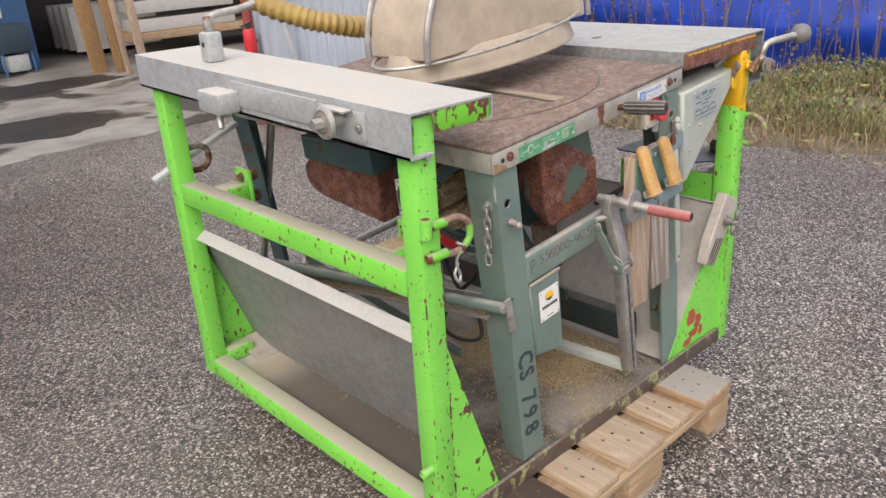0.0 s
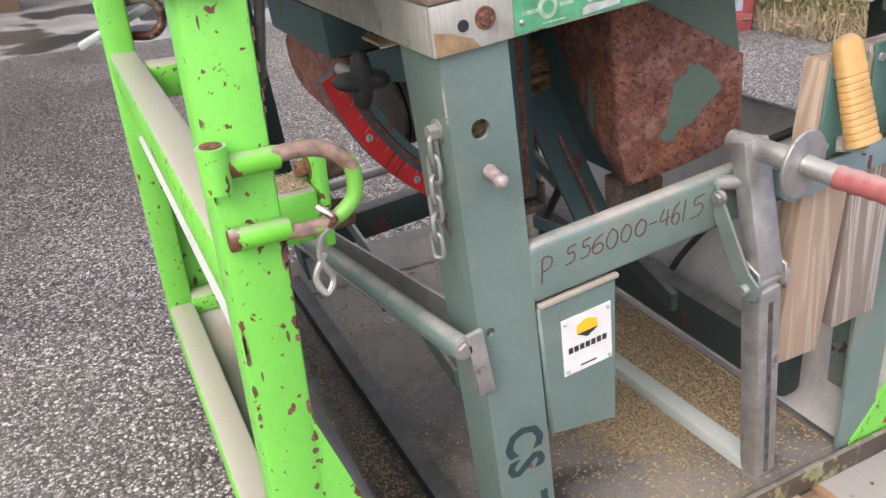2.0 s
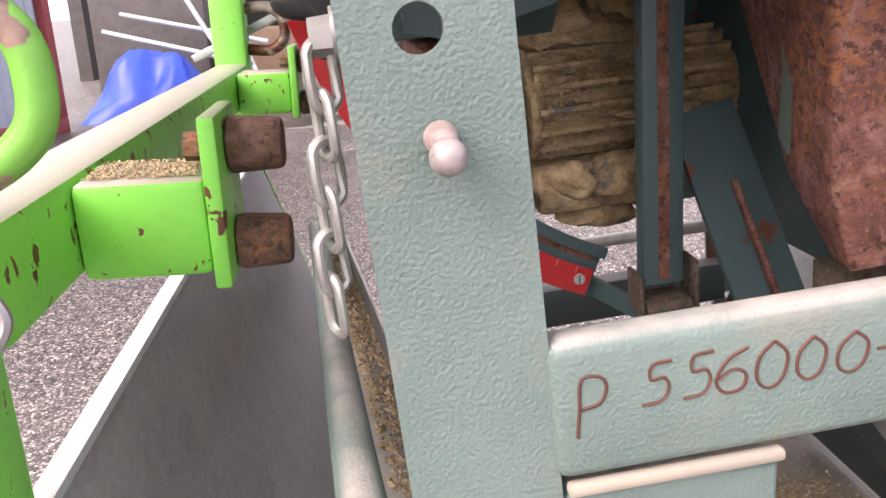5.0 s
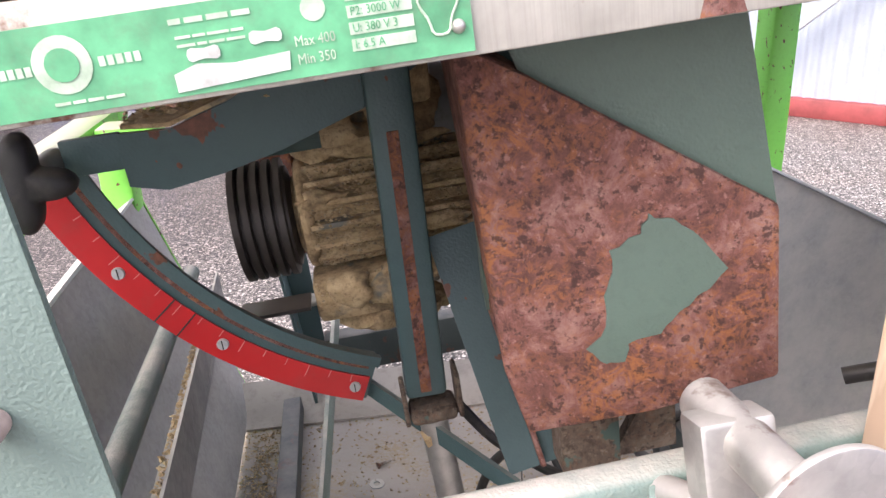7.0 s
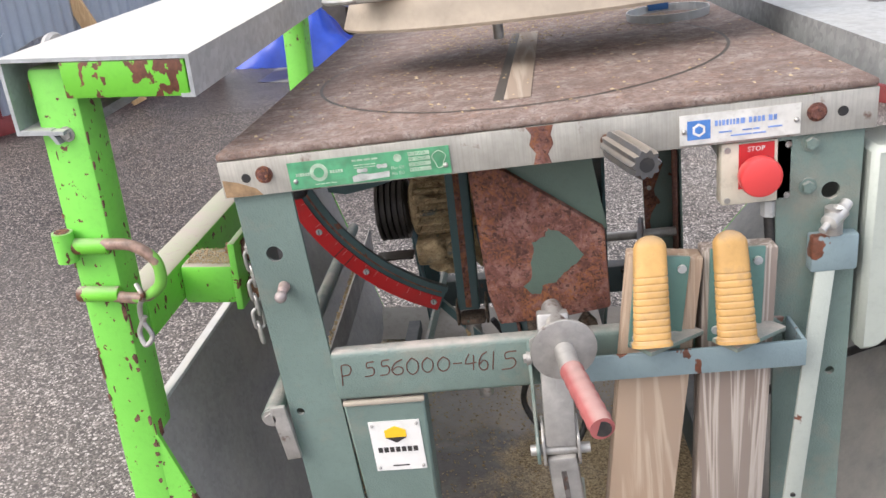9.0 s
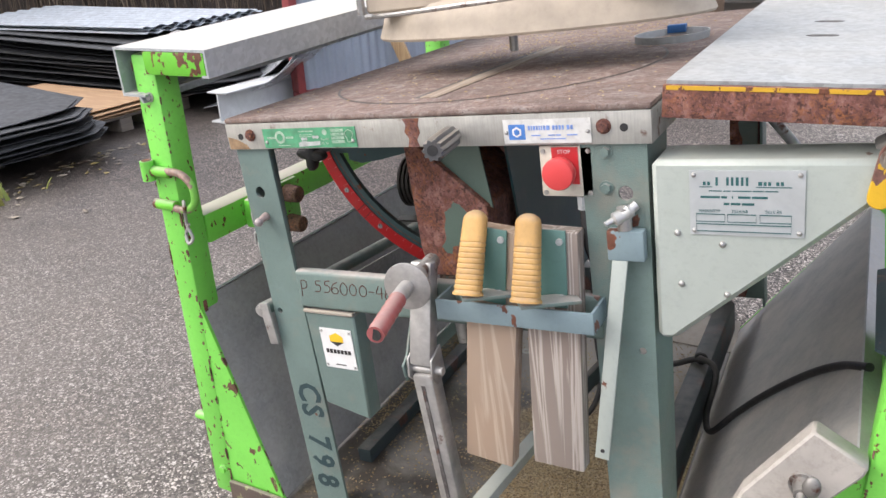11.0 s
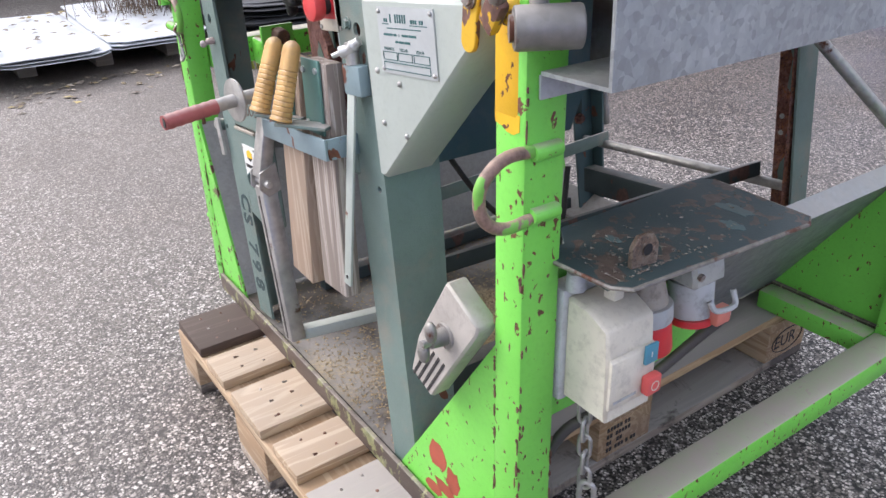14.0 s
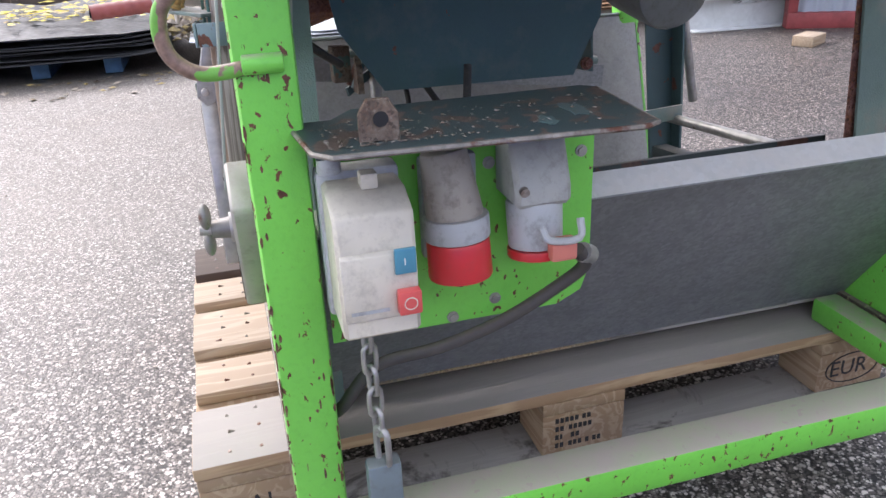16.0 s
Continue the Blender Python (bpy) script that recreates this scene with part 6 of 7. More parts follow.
rod((-0.004, -0.0018, 0.004), (0, 0, 0.004), 0.006, 0.004, 6, bm=scw)
solid("loose_screw", scw, STEELRUST, "rusty loose screw lying on the floor sheet", "screw", at=pose(0.171, 0.743, FLOOR + 0.001))

# ---- slotted grey wedge on the gusset ----
wedge = thing("splitter_wedge", "grey slotted steel splitter held by a wing nut on the frame", "splitter", pose(0.006, 0, 0.008))
GREYCAST = plain("pale_grey_casting", (0.42, 0.39, 0.35), 0.6, tone=0.15, dirt=0.3)
wm = pose(0, -0.03, 0)
part("body", prism([(0.813, 0.633), (0.875, 0.6), (0.871, 0.586), (0.771, 0.439), (0.723, 0.458), (0.744, 0.522)], "y", 0.0, 0.03, 0.003, m=wm), GREYCAST, wedge)
for k in range(4):
    a = Vector((0.731 + k * 0.011, -0.0305, 0.456 - k * 0.003))
    part("slot", bar(a, a + Vector((0.041, 0, 0.064)), 0.0042, 0.0012, 0.0, up=(0, 1, 0)), BLACK, wedge, smooth=None)
wn_ = part("washer", rod((0.811, -0.0302, 0.558), (0.811, -0.034, 0.558), 0.0165, seg=24), STEEL, wedge)
part("screw_end", rod((0.811, -0.034, 0.558), (0.811, -0.066, 0.558), 0.0055, seg=12), STEEL, wn_)
for q in (-1, 1):
    part("wing", ball((0.811 + q * 0.009, -0.058, 0.558 + q * 0.019), 0.0135, sx=0.75, sy=0.5, sz=1.1), DULLSTEEL, wn_)
part("nut_core", rod((0.811, -0.034, 0.558), (0.811, -0.054, 0.558), 0.012, 0.0095, 16), DULLSTEEL, wn_)

# ---- electrical fittings at the far end ----
backing = thing("socket_board", "lime green steel mounting plate for electrical fittings", "mounting plate")
part("plate", prism([(0.055, 0.66), (0.355, 0.66), (0.355, 0.49), (0.345, 0.462), (0.315, 0.448), (0.055, 0.448)], "x", 0.896, 0.90), GREEN, backing)
for y, z in ((0.19, 0.455), (0.24, 0.47), (0.235, 0.63), (0.34, 0.63)):
    part("bolt", bolt((0.9, y, z), (1, 0, 0), 0.005, 0.004), STEEL, backing)
tray = thing("steel_tray", "dark green painted steel shelf plate with chips and grime", "shelf plate")
TRAYM = painted("grimy_dark_green", (0.028, 0.055, 0.06), rust=0.17, rustcol=(0.085, 0.06, 0.048), dust=0.18, rough=0.42, chip=34, dustcol=(0.12, 0.095, 0.08))
TEAL = plain("fresh_teal_paint", (0.02, 0.1, 0.115), 0.4, tone=0.3, dirt=0.3)
part("plate", prism([(0.905, 0.035), (1.005, 0.045), (1.022, 0.06), (1.04, 0.335), (1.03, 0.352), (0.885, 0.362), (0.872, 0.35), (0.872, 0.1), (0.905, 0.075)], "z", 0.690, 0.694), TRAYM, tray)
part("worn_edge", sweep([(x, y, 0.692) for x, y in ((0.905, 0.035), (1.005, 0.045), (1.022, 0.06), (1.04, 0.335), (1.03, 0.352), (0.885, 0.362))], 0.0027, 6), metal("scuffed_plate_edge", (0.26, 0.24, 0.21), 0.5, 0.4, 0.4, 60, rust=0.15, cells=0.2), tray)
for px, py, sx, sy in ((0.965, 0.3, 0.03, 0.012), (0.99, 0.262, 0.018, 0.01), (0.93, 0.125, 0.012, 0.008)):
    pts = [(px + sx * random.uniform(0.6, 1.15) * math.cos(a), py + sy * random.uniform(0.6, 1.15) * math.sin(a)) for a in (j * math.tau / 14 for j in range(14))]
    part("teal_paint_patch", prism(pts, "z", 0.6935, 0.6943), TEAL, tray, smooth=None)
part("edge_weld", box(0.91, 1.0, 0.048, 0.056, 0.684, 0.6895, 0.001), TRAYM, tray)
lug = part("lug", prism([(-0.022, 0), (0.022, 0), (0.022, 0.03), (0.012, 0.046), (-0.012, 0.046), (-0.022, 0.03)], "x", 0, 0.007, 0.001, m=pose(0.99, 0.105, 0.694, 0, 0, -8) @ Matrix.Diagonal((1, 0.8, 0.8, 1))), RUSTPAINT, tray, "rusty upright lug with a hole")
part("hole", rod((0.998, 0.106, 0.714), (0.9985, 0.106, 0.714), 0.0068, seg=16), BLACK, lug)
swbox = thing("switch_box", "cream motor starter box with blue and red buttons", "switch box", pose(0.002, 0, 0.007))
part("base", box(0.9005, 0.93, 0.052, 0.133, 0.49, 0.645, 0.006), plain("pale_grey_base", (0.5, 0.52, 0.52), 0.5, dirt=0.25), swbox)
part("cover", prism([(0.9305, 0.5), (0.9305, 0.638), (0.965, 0.637), (0.996, 0.622), (1.0, 0.58), (1.002, 0.5)], "y", 0.056, 0.13, 0.004), CREAM, swbox)
part("lower_cover", prism([(0.999, 0.519), (0.999, 0.588), (1.0045, 0.585), (1.0045, 0.521)], "y", 0.058, 0.128, 0.001), CREAM, swbox)
part("blue_button", box(1.0046, 1.0085, 0.107, 0.127, 0.565, 0.59, 0.001), plain("blue_button_plastic", (0.08, 0.26, 0.36), 0.4), swbox)
rb = part("red_button", box(1.0046, 1.016, 0.107, 0.129, 0.526, 0.55, 0.002), plain("faded_red_button", (0.62, 0.10, 0.09), 0.4), swbox)
part("button_ring", sweep([(1.0164, 0.118 + 0.006 * math.cos(a), 0.538 + 0.006 * math.sin(a)) for a in (k * math.tau / 16 for k in range(16))], 0.0006, 5, closed=True), CREAM, rb)
lettering("I", 0.01, WHITE, swbox, Matrix.Translation((1.0088, 0.115, 0.574)) @ Matrix.Rotation(radians(90), 4, "Z") @ FRONT, "print")
part("print_bar", box(1.0044, 1.0049, 0.064, 0.1, 0.528, 0.5315), GREYPLASTIC, swbox, smooth=None)
part("gland", rod((0.935, 0.065, 0.645), (0.935, 0.065, 0.668), 0.012, 0.011, 10, 0.002), GREYPLASTIC, swbox)
part("lid_clip", box(0.955, 0.972, 0.088, 0.104, 0.637, 0.652, 0.002), CREAM, swbox)


def socket(y, z, slant, male):
    t = thing("plug_socket", "dusty grey industrial wall plug with a red collar" if male else "grey industrial wall socket with a red-lipped flap", "plug", group="industrial plugs on the board")
    if male:
        part("housing", rod((0.925, y - 0.008, z + 0.06), (0.935, y, z - 0.01), 0.024, 0.03, 24, 0.004), plain("dusty_plug_grey", (0.36, 0.33, 0.28), 0.7, dirt=0.6), t)
        part("ring", rod((0.935, y, z - 0.005), (0.937, y + 0.001, z - 0.03), 0.034, 0.034, 28, 0.003), GREYPLASTIC, t)
        part("collar", rod((0.937, y + 0.001, z - 0.0305), (0.941, y + 0.002, z - 0.072), 0.0325, 0.0335, 28, 0.003), REDPLASTIC, t, "red plastic collar")
        part("base", box(0.9005, 0.916, y - 0.03, y + 0.03, z - 0.06, z + 0.05, 0.004), GREYPLASTIC, t)
    else:
        part("housing", prism([(0.9005, z + 0.062), (0.945, z + 0.068), (0.965, z + 0.02), (0.966, z), (0.9005, z)], "y", y - 0.03, y + 0.03, 0.005), plain("dusty_socket_grey", (0.40, 0.41, 0.38), 0.6, dirt=0.4), t)
        part("barrel", rod((0.936, y, z), (0.942, y, z - 0.05), 0.0295, 0.0285, 28, 0.003), GREYPLASTIC, t)
        part("red_lip", rod((0.942, y, z - 0.0505), (0.943, y, z - 0.06), 0.0298, 0.0298, 28, 0.001), REDPLASTIC, t, "red lip")
        part("flap_tab", box(0.966, 0.982, y + 0.002, y + 0.03, z - 0.055, z - 0.032, 0.003), plain("faded_red_tab", (0.6, 0.2, 0.15), 0.5), t)
        part("hinge_ear", sweep(curve_pts([(0.972, y - 0.006, z - 0.018), (0.98, y, z - 0.03), (0.984, y + 0.03, z - 0.03), (0.976, y + 0.034, z - 0.012)], 4), 0.004, 8), GREYPLASTIC, t)
        part("screw", rod((0.964, y - 0.022, z + 0.02), (0.969, y - 0.022, z + 0.019), 0.005, seg=10), STEELRUST, t)
    return t


socket(0.187, 0.598, 0, True)
socket(0.271, 0.598, 0, False)
cable = solid("power_cable", sweep(curve_pts([(0.962, 0.31, 0.545), (0.95, 0.325, 0.52), (0.935, 0.30, 0.49), (0.92, 0.24, 0.45), (0.91, 0.17, 0.425), (0.90, 0.10, 0.41), (0.89, 0.06, 0.36), (0.86, 0.05, 0.33)], 6), 0.0075, 10), plain("dusty_black_cable", (0.06, 0.055, 0.05), 0.6, dirt=0.3), "dusty black power cable below the sockets", "cable")
part("cable_clip", rod((0.95, 0.33, 0.53), (0.957, 0.318, 0.538), 0.011, seg=12), STEEL, cable)
lock = thing("padlock_chain", "short steel chain with a grey padlock hanging from the frame", "chain")
for k in range(5):
    part("chain_link", chain_link((0.945 + 0.001 * k, 0.085 + 0.0008 * k, 0.475 - 0.026 * k), 0.4 + (k % 2) * 1.55, 0.034, 0.017, 0.0028), STEEL, lock)
part("shackle", chain_link((0.953, 0.09, 0.34), 0.5, 0.05, 0.022, 0.0038), STEEL, lock)
part("body", box(0.941, 0.963, 0.07, 0.108, 0.26, 0.322, 0.004), plain("grey_blue_padlock", (0.2, 0.25, 0.27), 0.5, 0.3, dirt=0.3), lock)
lead = solid("saw_cable", sweep(curve_pts([(0.44, 0.36, 0.64), (0.475, 0.345, 0.56), (0.5, 0.335, 0.486), (0.505, 0.37, 0.44), (0.5, 0.46, 0.368), (0.51, 0.55, 0.322), (0.55, 0.6, 0.315), (0.6, 0.585, 0.345), (0.635, 0.56, 0.335), (0.632, 0.5, 0.275), (0.648, 0.46, 0.262), (0.69, 0.45, 0.322), (0.74, 0.42, 0.397), (0.8, 0.36, 0.487), (0.845, 0.3, 0.55), (0.878, 0.22, 0.60)], 7), 0.0065, 10), BLACK, "black rubber cable tied to the lower beam", "cable")
part("cable_tie", sweep([(0.6 + 0.011 * math.cos(a), 0.588, 0.345 + 0.011 * math.sin(a)) for a in (k * math.tau / 14 for k in range(14))], 0.0035, 6, closed=True), BLACK, lead)
solid("thin_wire", sweep(curve_pts([(0.37, 0.62, 0.202), (0.39, 0.7, 0.225), (0.43, 0.78, 0.235), (0.48, 0.78, 0.222), (0.52, 0.74, 0.203)], 6), 0.0013, 6), BLACK, "thin bent black wire lying on the floor sheet", "wire")
solid("floor_cable", sweep(curve_pts([(0.30, 0.3, 0.62), (0.31, 0.4, 0.47), (0.3, 0.5, 0.36), (0.29, 0.53, 0.27), (0.33, 0.5, 0.222), (0.39, 0.48, 0.215), (0.41, 0.52, 0.28), (0.38, 0.57, 0.37), (0.36, 0.6, 0.5)], 7), 0.006, 10), BLACK, "black rubber cable looping down to the floor sheet", "cable")

# ---- surroundings ----
base = LEVEL
CORRUGATED = plain("white_corrugated_sheet", (0.34, 0.385, 0.45), 0.45, 0.1, tone=0.08, dirt=0.1, scale=3)
REDFRAME = plain("dull_red_painted_steel", (0.23, 0.045, 0.045), 0.55, tone=0.25)
DARKSHEET = metal("dark_roofing_sheet", (0.035, 0.038, 0.043), 0.46, 0.2, 0.4, 6, dust=0.07)
WHITESHEET = plain("white_sheet_with_stains", (0.66, 0.69, 0.72), 0.35, tone=0.08, dirt=0.12, scale=4)
PLY = timber("plywood_sheet", (0.48, 0.32, 0.18), (0.36, 0.22, 0.12), "X", 3)
OSB = timber("chipboard_sheet", (0.42, 0.27, 0.12), (0.25, 0.14, 0.06), "Z", 14)
BOARDGREY = plain("grey_building_board", (0.48, 0.47, 0.45), 0.75, tone=0.08)
BLUEPAINT = plain("blue_painted_steel", (0.045, 0.12, 0.26), 0.5, tone=0.15, dirt=0.2)
TARP = plain("blue_tarpaulin", (0.015, 0.06, 0.42), 0.35, tone=0.35, scale=3)
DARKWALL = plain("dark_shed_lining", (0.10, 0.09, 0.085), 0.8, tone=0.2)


def island_material(name, cols, rough=0.8):
    m, n, l, b = nodes_of(name)
    g = n.new("ShaderNodeNewGeometry")
    l.new(ramp(n, l, g.outputs["Random Per Island"], [(k / (len(cols) - 1), c) for k, c in enumerate(cols)]), b.inputs["Base Color"])
    b.inputs["Roughness"].default_value = rough
    return m


def corrugated(length, height, pitch=0.075, depth=0.018, t=0.002):
    """A standing corrugated sheet along x, from z 0 up."""
    bm = bmesh.new()
    n = int(length / pitch * 8)
    cols = []
    for k in range(n + 1):
        x = length * k / n
        y = depth / 2 * math.sin(x / pitch * math.tau)
        cols.append([bm.verts.new((x, y + o, z)) for o in (0, t) for z in (0, height)])
    for a, b in zip(cols, cols[1:]):
        bm.faces.new((a[0], b[0], b[1], a[1]))
        bm.faces.new((a[2], a[3], b[3], b[2]))
        bm.faces.new((a[1], b[1], b[3], a[3]))
    return bm


def panel_wall(name, a, b, h, label):
    a, b = Vector(a), Vector(b)
    d = b - a
    m = Matrix.Translation((a.x, a.y, 0)) @ Matrix.Rotation(math.atan2(d.y, d.x), 4, "Z")
    t = thing(name, label, "wall panel", m)
    n = d.length
    bm = corrugated(n, h - 0.1)
    bm.transform(Matrix.Translation((0, 0, 0.1)))
    part("corrugated_sheet", bm, CORRUGATED, t)
    part("base_rail", box(-0.06, n + 0.06, -0.06, 0.05, 0.0, 0.1, 0.006), REDFRAME, t, "dull red base rail")
    for x in (-0.06, n):
        part("upright", box(x, x + 0.06, -0.06, 0.05, 0.1005, h, 0.005), REDFRAME, t, "dull red upright")
    part("top_rail", box(-0.06, n + 0.06, -0.06, 0.05, h + 0.0005, h + 0.06, 0.005), REDFRAME, t)
    return t


panel_wall("site_panel", (2.1, 4.5), (3.35, 2.85), 2.2, "white corrugated steel site panel in a dull red frame")
p2 = panel_wall("site_panel", (-2.8, 3.65), (-2.05, 5.3), 1.6, "white corrugated steel site panel in a dull red frame")
lean = solid("timber_batten", bar((-2.2, 4.3, 0.03), (-2.62, 4.28, 0.95), 0.1, 0.03, 0.003, up=(0, 1, 0)), timber("fresh_pine_batten", (0.66, 0.46, 0.25), (0.5, 0.32, 0.16), "Z", 6), "fresh pine batten leaning on the corrugated panel", "batten")


def warped_sheet(x0, x1, y0, y1, z, lift, seed, t=0.004, wave=0.03, ridges=0, clip=0.0):
    """A thin sheet, slightly buckled and raised at one side."""
    rnd = random.Random(seed)
    bm = bmesh.new()
    nx, ny = 10, 20 if not ridges else ridges * 6
    ph = rnd.uniform(0, 6)
    top, low = [], []
    for i in range(nx + 1):
        ra, rb = [], []
        for j in range(ny + 1):
            u, v = i / nx, j / ny
            zz = z + lift * u * u + wave * (0.5 + 0.5 * math.sin(ph + 3 * v + 2 * u)) * (u * 0.6 + 0.15)
            if ridges:
                zz += 0.012 * max(-0.6, min(0.6, 1.6 * math.sin(v * ridges * math.tau)))
            x = x0 + (x1 - x0) * u + rnd.uniform(-0.006, 0.006)
            y = y0 + (y1 - y0) * v
            x += math.copysign(1, x1 - x0) * (1 - u) * max(0.0, clip - 0.8 * min(v, 1 - v) * (y1 - y0))
            ra.append(bm.verts.new((x, y, zz + t)))
            rb.append(bm.verts.new((x, y, zz)))
        top.append(ra)
        low.append(rb)
    for g, flip in ((top, False), (low, True)):
        for i in range(nx):
            for j in range(ny):
                f = (g[i][j], g[i + 1][j], g[i + 1][j + 1], g[i][j + 1])
                bm.faces.new(f[::-1] if flip else f)
    edge = [(i, 0) for i in range(nx)] + [(nx, j) for j in range(ny)] + [(i, ny) for i in range(nx, 0, -1)] + [(0, j) for j in range(ny, 0, -1)]
    for (a, b), (c, d) in zip(edge, edge[1:] + edge[:1]):
        bm.faces.new((top[a][b], low[a][b], low[c][d], top[c][d]))
    return bm


def small_pallet(x0, x1, y0, y1, material, label):
    t = thing("loading_pallet", label, "pallet", group="pallets under the sheet stacks")
    for k in range(3):
        y = y0 + (y1 - y0 - 0.1) * k / 2
        part("bearer", box(x0, x1, y, y + 0.1, 0.0, 0.09, 0.004), material, t)
    for k in range(6):
        x = x0 + (x1 - x0 - 0.1) * k / 5
        part("deck_board", box(x, x + 0.1, y0, y1, 0.0905, 0.112, 0.003), material, t)
    return t


def sheet_stack(x0, x1, y0, y1, z, n, seed, label, material=None, ridges=0, wave=0.03, lift=0.02, gap=0.014, slip=0.05, clip=0.0):
    rnd = random.Random(seed)
    t = thing("sheet_stack", label, "sheet stack", group="stacks of sheets in the yard")
    for k in range(n):
        dx, dy = rnd.uniform(-slip, slip), rnd.uniform(-0.06, 0.06)
        part("sheet", warped_sheet(x1 + dx, x0 + dx, y0 + dy, y1 + dy, z + k * gap, lift * k / n, seed * 50 + k, wave=wave, ridges=ridges, clip=clip), material or DARKSHEET, t)
    return t


WETPALLET = timber("weathered_pallet_wood", (0.22, 0.18, 0.14), (0.12, 0.09, 0.07), "Y", 5, grey=0.5)
BLUEPALLET = plain("blue_painted_wood", (0.06, 0.13, 0.24), 0.7, tone=0.3)
small_pallet(-4.55, -3.5, 0.0, 0.95, WETPALLET, "weathered wooden pallet under white sheets")
sheet_stack(-4.6, -3.18, -0.14, 0.47, 0.115, 3, 3, "white sheets with dark edges lying on a pallet, littered with leaves", WHITESHEET, wave=0.015, gap=0.02, slip=0.02, clip=0.07)
sheet_stack(-4.65, -3.28, 0.50, 1.1, 0.115, 3, 4, "white sheets with dark edges lying on a pallet, littered with leaves", WHITESHEET, wave=0.02, lift=0.05, gap=0.02, slip=0.02, clip=0.07)
small_pallet(-4.55, -3.5, 1.3, 2.05, WETPALLET, "weathered wooden pallet under dark sheets")
sheet_stack(-4.75, -3.11, 1.16, 2.2, 0.115, 15, 5, "stack of dark roofing sheets, buckled at the edges", wave=0.16, lift=0.06, gap=0.013, slip=0.1, clip=0.16)
small_pallet(-4.45, -3.38, -1.5, -0.6, BLUEPALLET, "blue painted pallet under dark sheets")
sheet_stack(-4.65, -3.2, -1.5, -0.33, 0.115, 10, 6, "stack of dark sheets on a blue pallet, leaves on top", wave=0.14, gap=0.013, slip=0.07, clip=0.14)
small_pallet(-4.55, -3.5, 2.3, 2.95, WETPALLET, "weathered wooden pallet under plywood")
sheet_stack(-4.75, -3.46, 2.28, 2.98, 0.115, 4, 7, "plywood sheets lying on a pallet", PLY, wave=0.01, gap=0.02)
small_pallet(-4.6, -3.6, 3.2, 4.5, WETPALLET, "weathered wooden pallet under roofing")
sheet_stack(-6.6, -3.22, 3.1, 4.7, 0.115, 12, 8, "stack of black roofing sheets with folded edges", wave=0.13, lift=0.1, gap=0.03, slip=0.12, clip=0.2)
sheet_stack(-6.6, -3.9, 3.3, 4.6, 0.53, 3, 9, "pale ridged roofing sheets on the dark stack", metal("pale_ridged_sheet", (0.45, 0.49, 0.53), 0.4, 0.4, 0.15, 8), ridges=9, wave=0.03, gap=0.02)
FOIL = metal("crumpled_silver_sheet", (0.62, 0.64, 0.66), 0.3, 0.6, 0.25, 9)
for k, (x, y, a) in enumerate(((-3.1, 3.55, 20), (-3.0, 3.75, -8), (-3.2, 3.8, 35))):
    bm = warped_sheet(-0.35, 0.4, -0.28, 0.3, 0.02 + 0.05 * k, 0.34, 60 + k, wave=0.16)
    bm.transform(pose(0, 0, 0, 0, 0, a))
    solid("crumpled_sheet", bm, FOIL, "crumpled silver sheet metal lying on the asphalt", "sheet metal", group="crumpled sheets", at=pose(x, y, 0), smooth=30)
PROFILE = metal("white_coated_steel", (0.6, 0.62, 0.62), 0.4, 0.1, 0.08, 6, cells=0.1)
profile = bmesh.new()
for zz in (0.0, 0.2):
    box(-0.09, 0.09, 0, 1.5, zz, zz + 0.012, 0.002, profile)
box(-0.006, 0.006, 0.001, 1.499, 0.0125, 0.1995, 0.0, profile)
solid("steel_profile", profile, PROFILE, "white coated steel profile lying on the asphalt", "profile", at=pose(-3.0, 2.98, 0.0, 0, 0, -3))
solid("wood_offcut", box(0, 0.12, 0, 0.2, 0, 0.06, 0.004), PINE, "short pine offcut lying on the asphalt", "offcut", at=pose(-2.25, 3.2, 0, 0, 0, 30))

# blue tarpaulin heap with tubes, beyond the corrugated panel
bm = bmesh.new()
grid = []
for i in range(31):
    row = []
    for j in range(21):
        u, v = i / 30, j / 20
        h = 0.55 * math.sin(math.pi * u) ** 0.6 * math.sin(math.pi * v) ** 0.5 * (0.75 + 0.5 * noise.noise(Vector((u * 5, v * 4, 1)))) + 0.02 * noise.noise(Vector((u * 20, v * 16, 3)))
        row.append(bm.verts.new((-2.0 + 1.0 * u, 5.6 + 0.9 * v, max(0.0, h))))
    grid.append(row)
for i in range(30):
    for j in range(20):
        bm.faces.new((grid[i][j], grid[i + 1][j], grid[i + 1][j + 1], grid[i][j + 1]))
solid("crumpled_tarpaulin", bm, TARP, "crumpled blue tarpaulin over a heap", "tarpaulin", smooth=60)
for k, (a, b) in enumerate((((-2.0, 6.5, 0.62), (-0.8, 6.2, 0.35)), ((-1.9, 6.7, 0.75), (-0.7, 6.6, 0.5)), ((-1.6, 6.8, 1.3), (-1.0, 6.4, 0.3)), ((-1.3, 6.9, 1.4), (-0.75, 6.4, 0.15)))):
    solid("scaffold_tube", rod(a, b, 0.022, seg=12), GALV, "galvanised tube leaning among the clutter", "tube", group="tubes in the clutter")
solid("cardboard_box", box(-1.1, -0.5, 7.0, 7.6, 0.0, 0.6, 0.01), plain("brown_cardboard", (0.2, 0.13, 0.08), 0.8), "brown cardboard box in the clutter", "box")
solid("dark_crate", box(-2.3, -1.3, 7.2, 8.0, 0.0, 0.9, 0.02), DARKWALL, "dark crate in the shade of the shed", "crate")

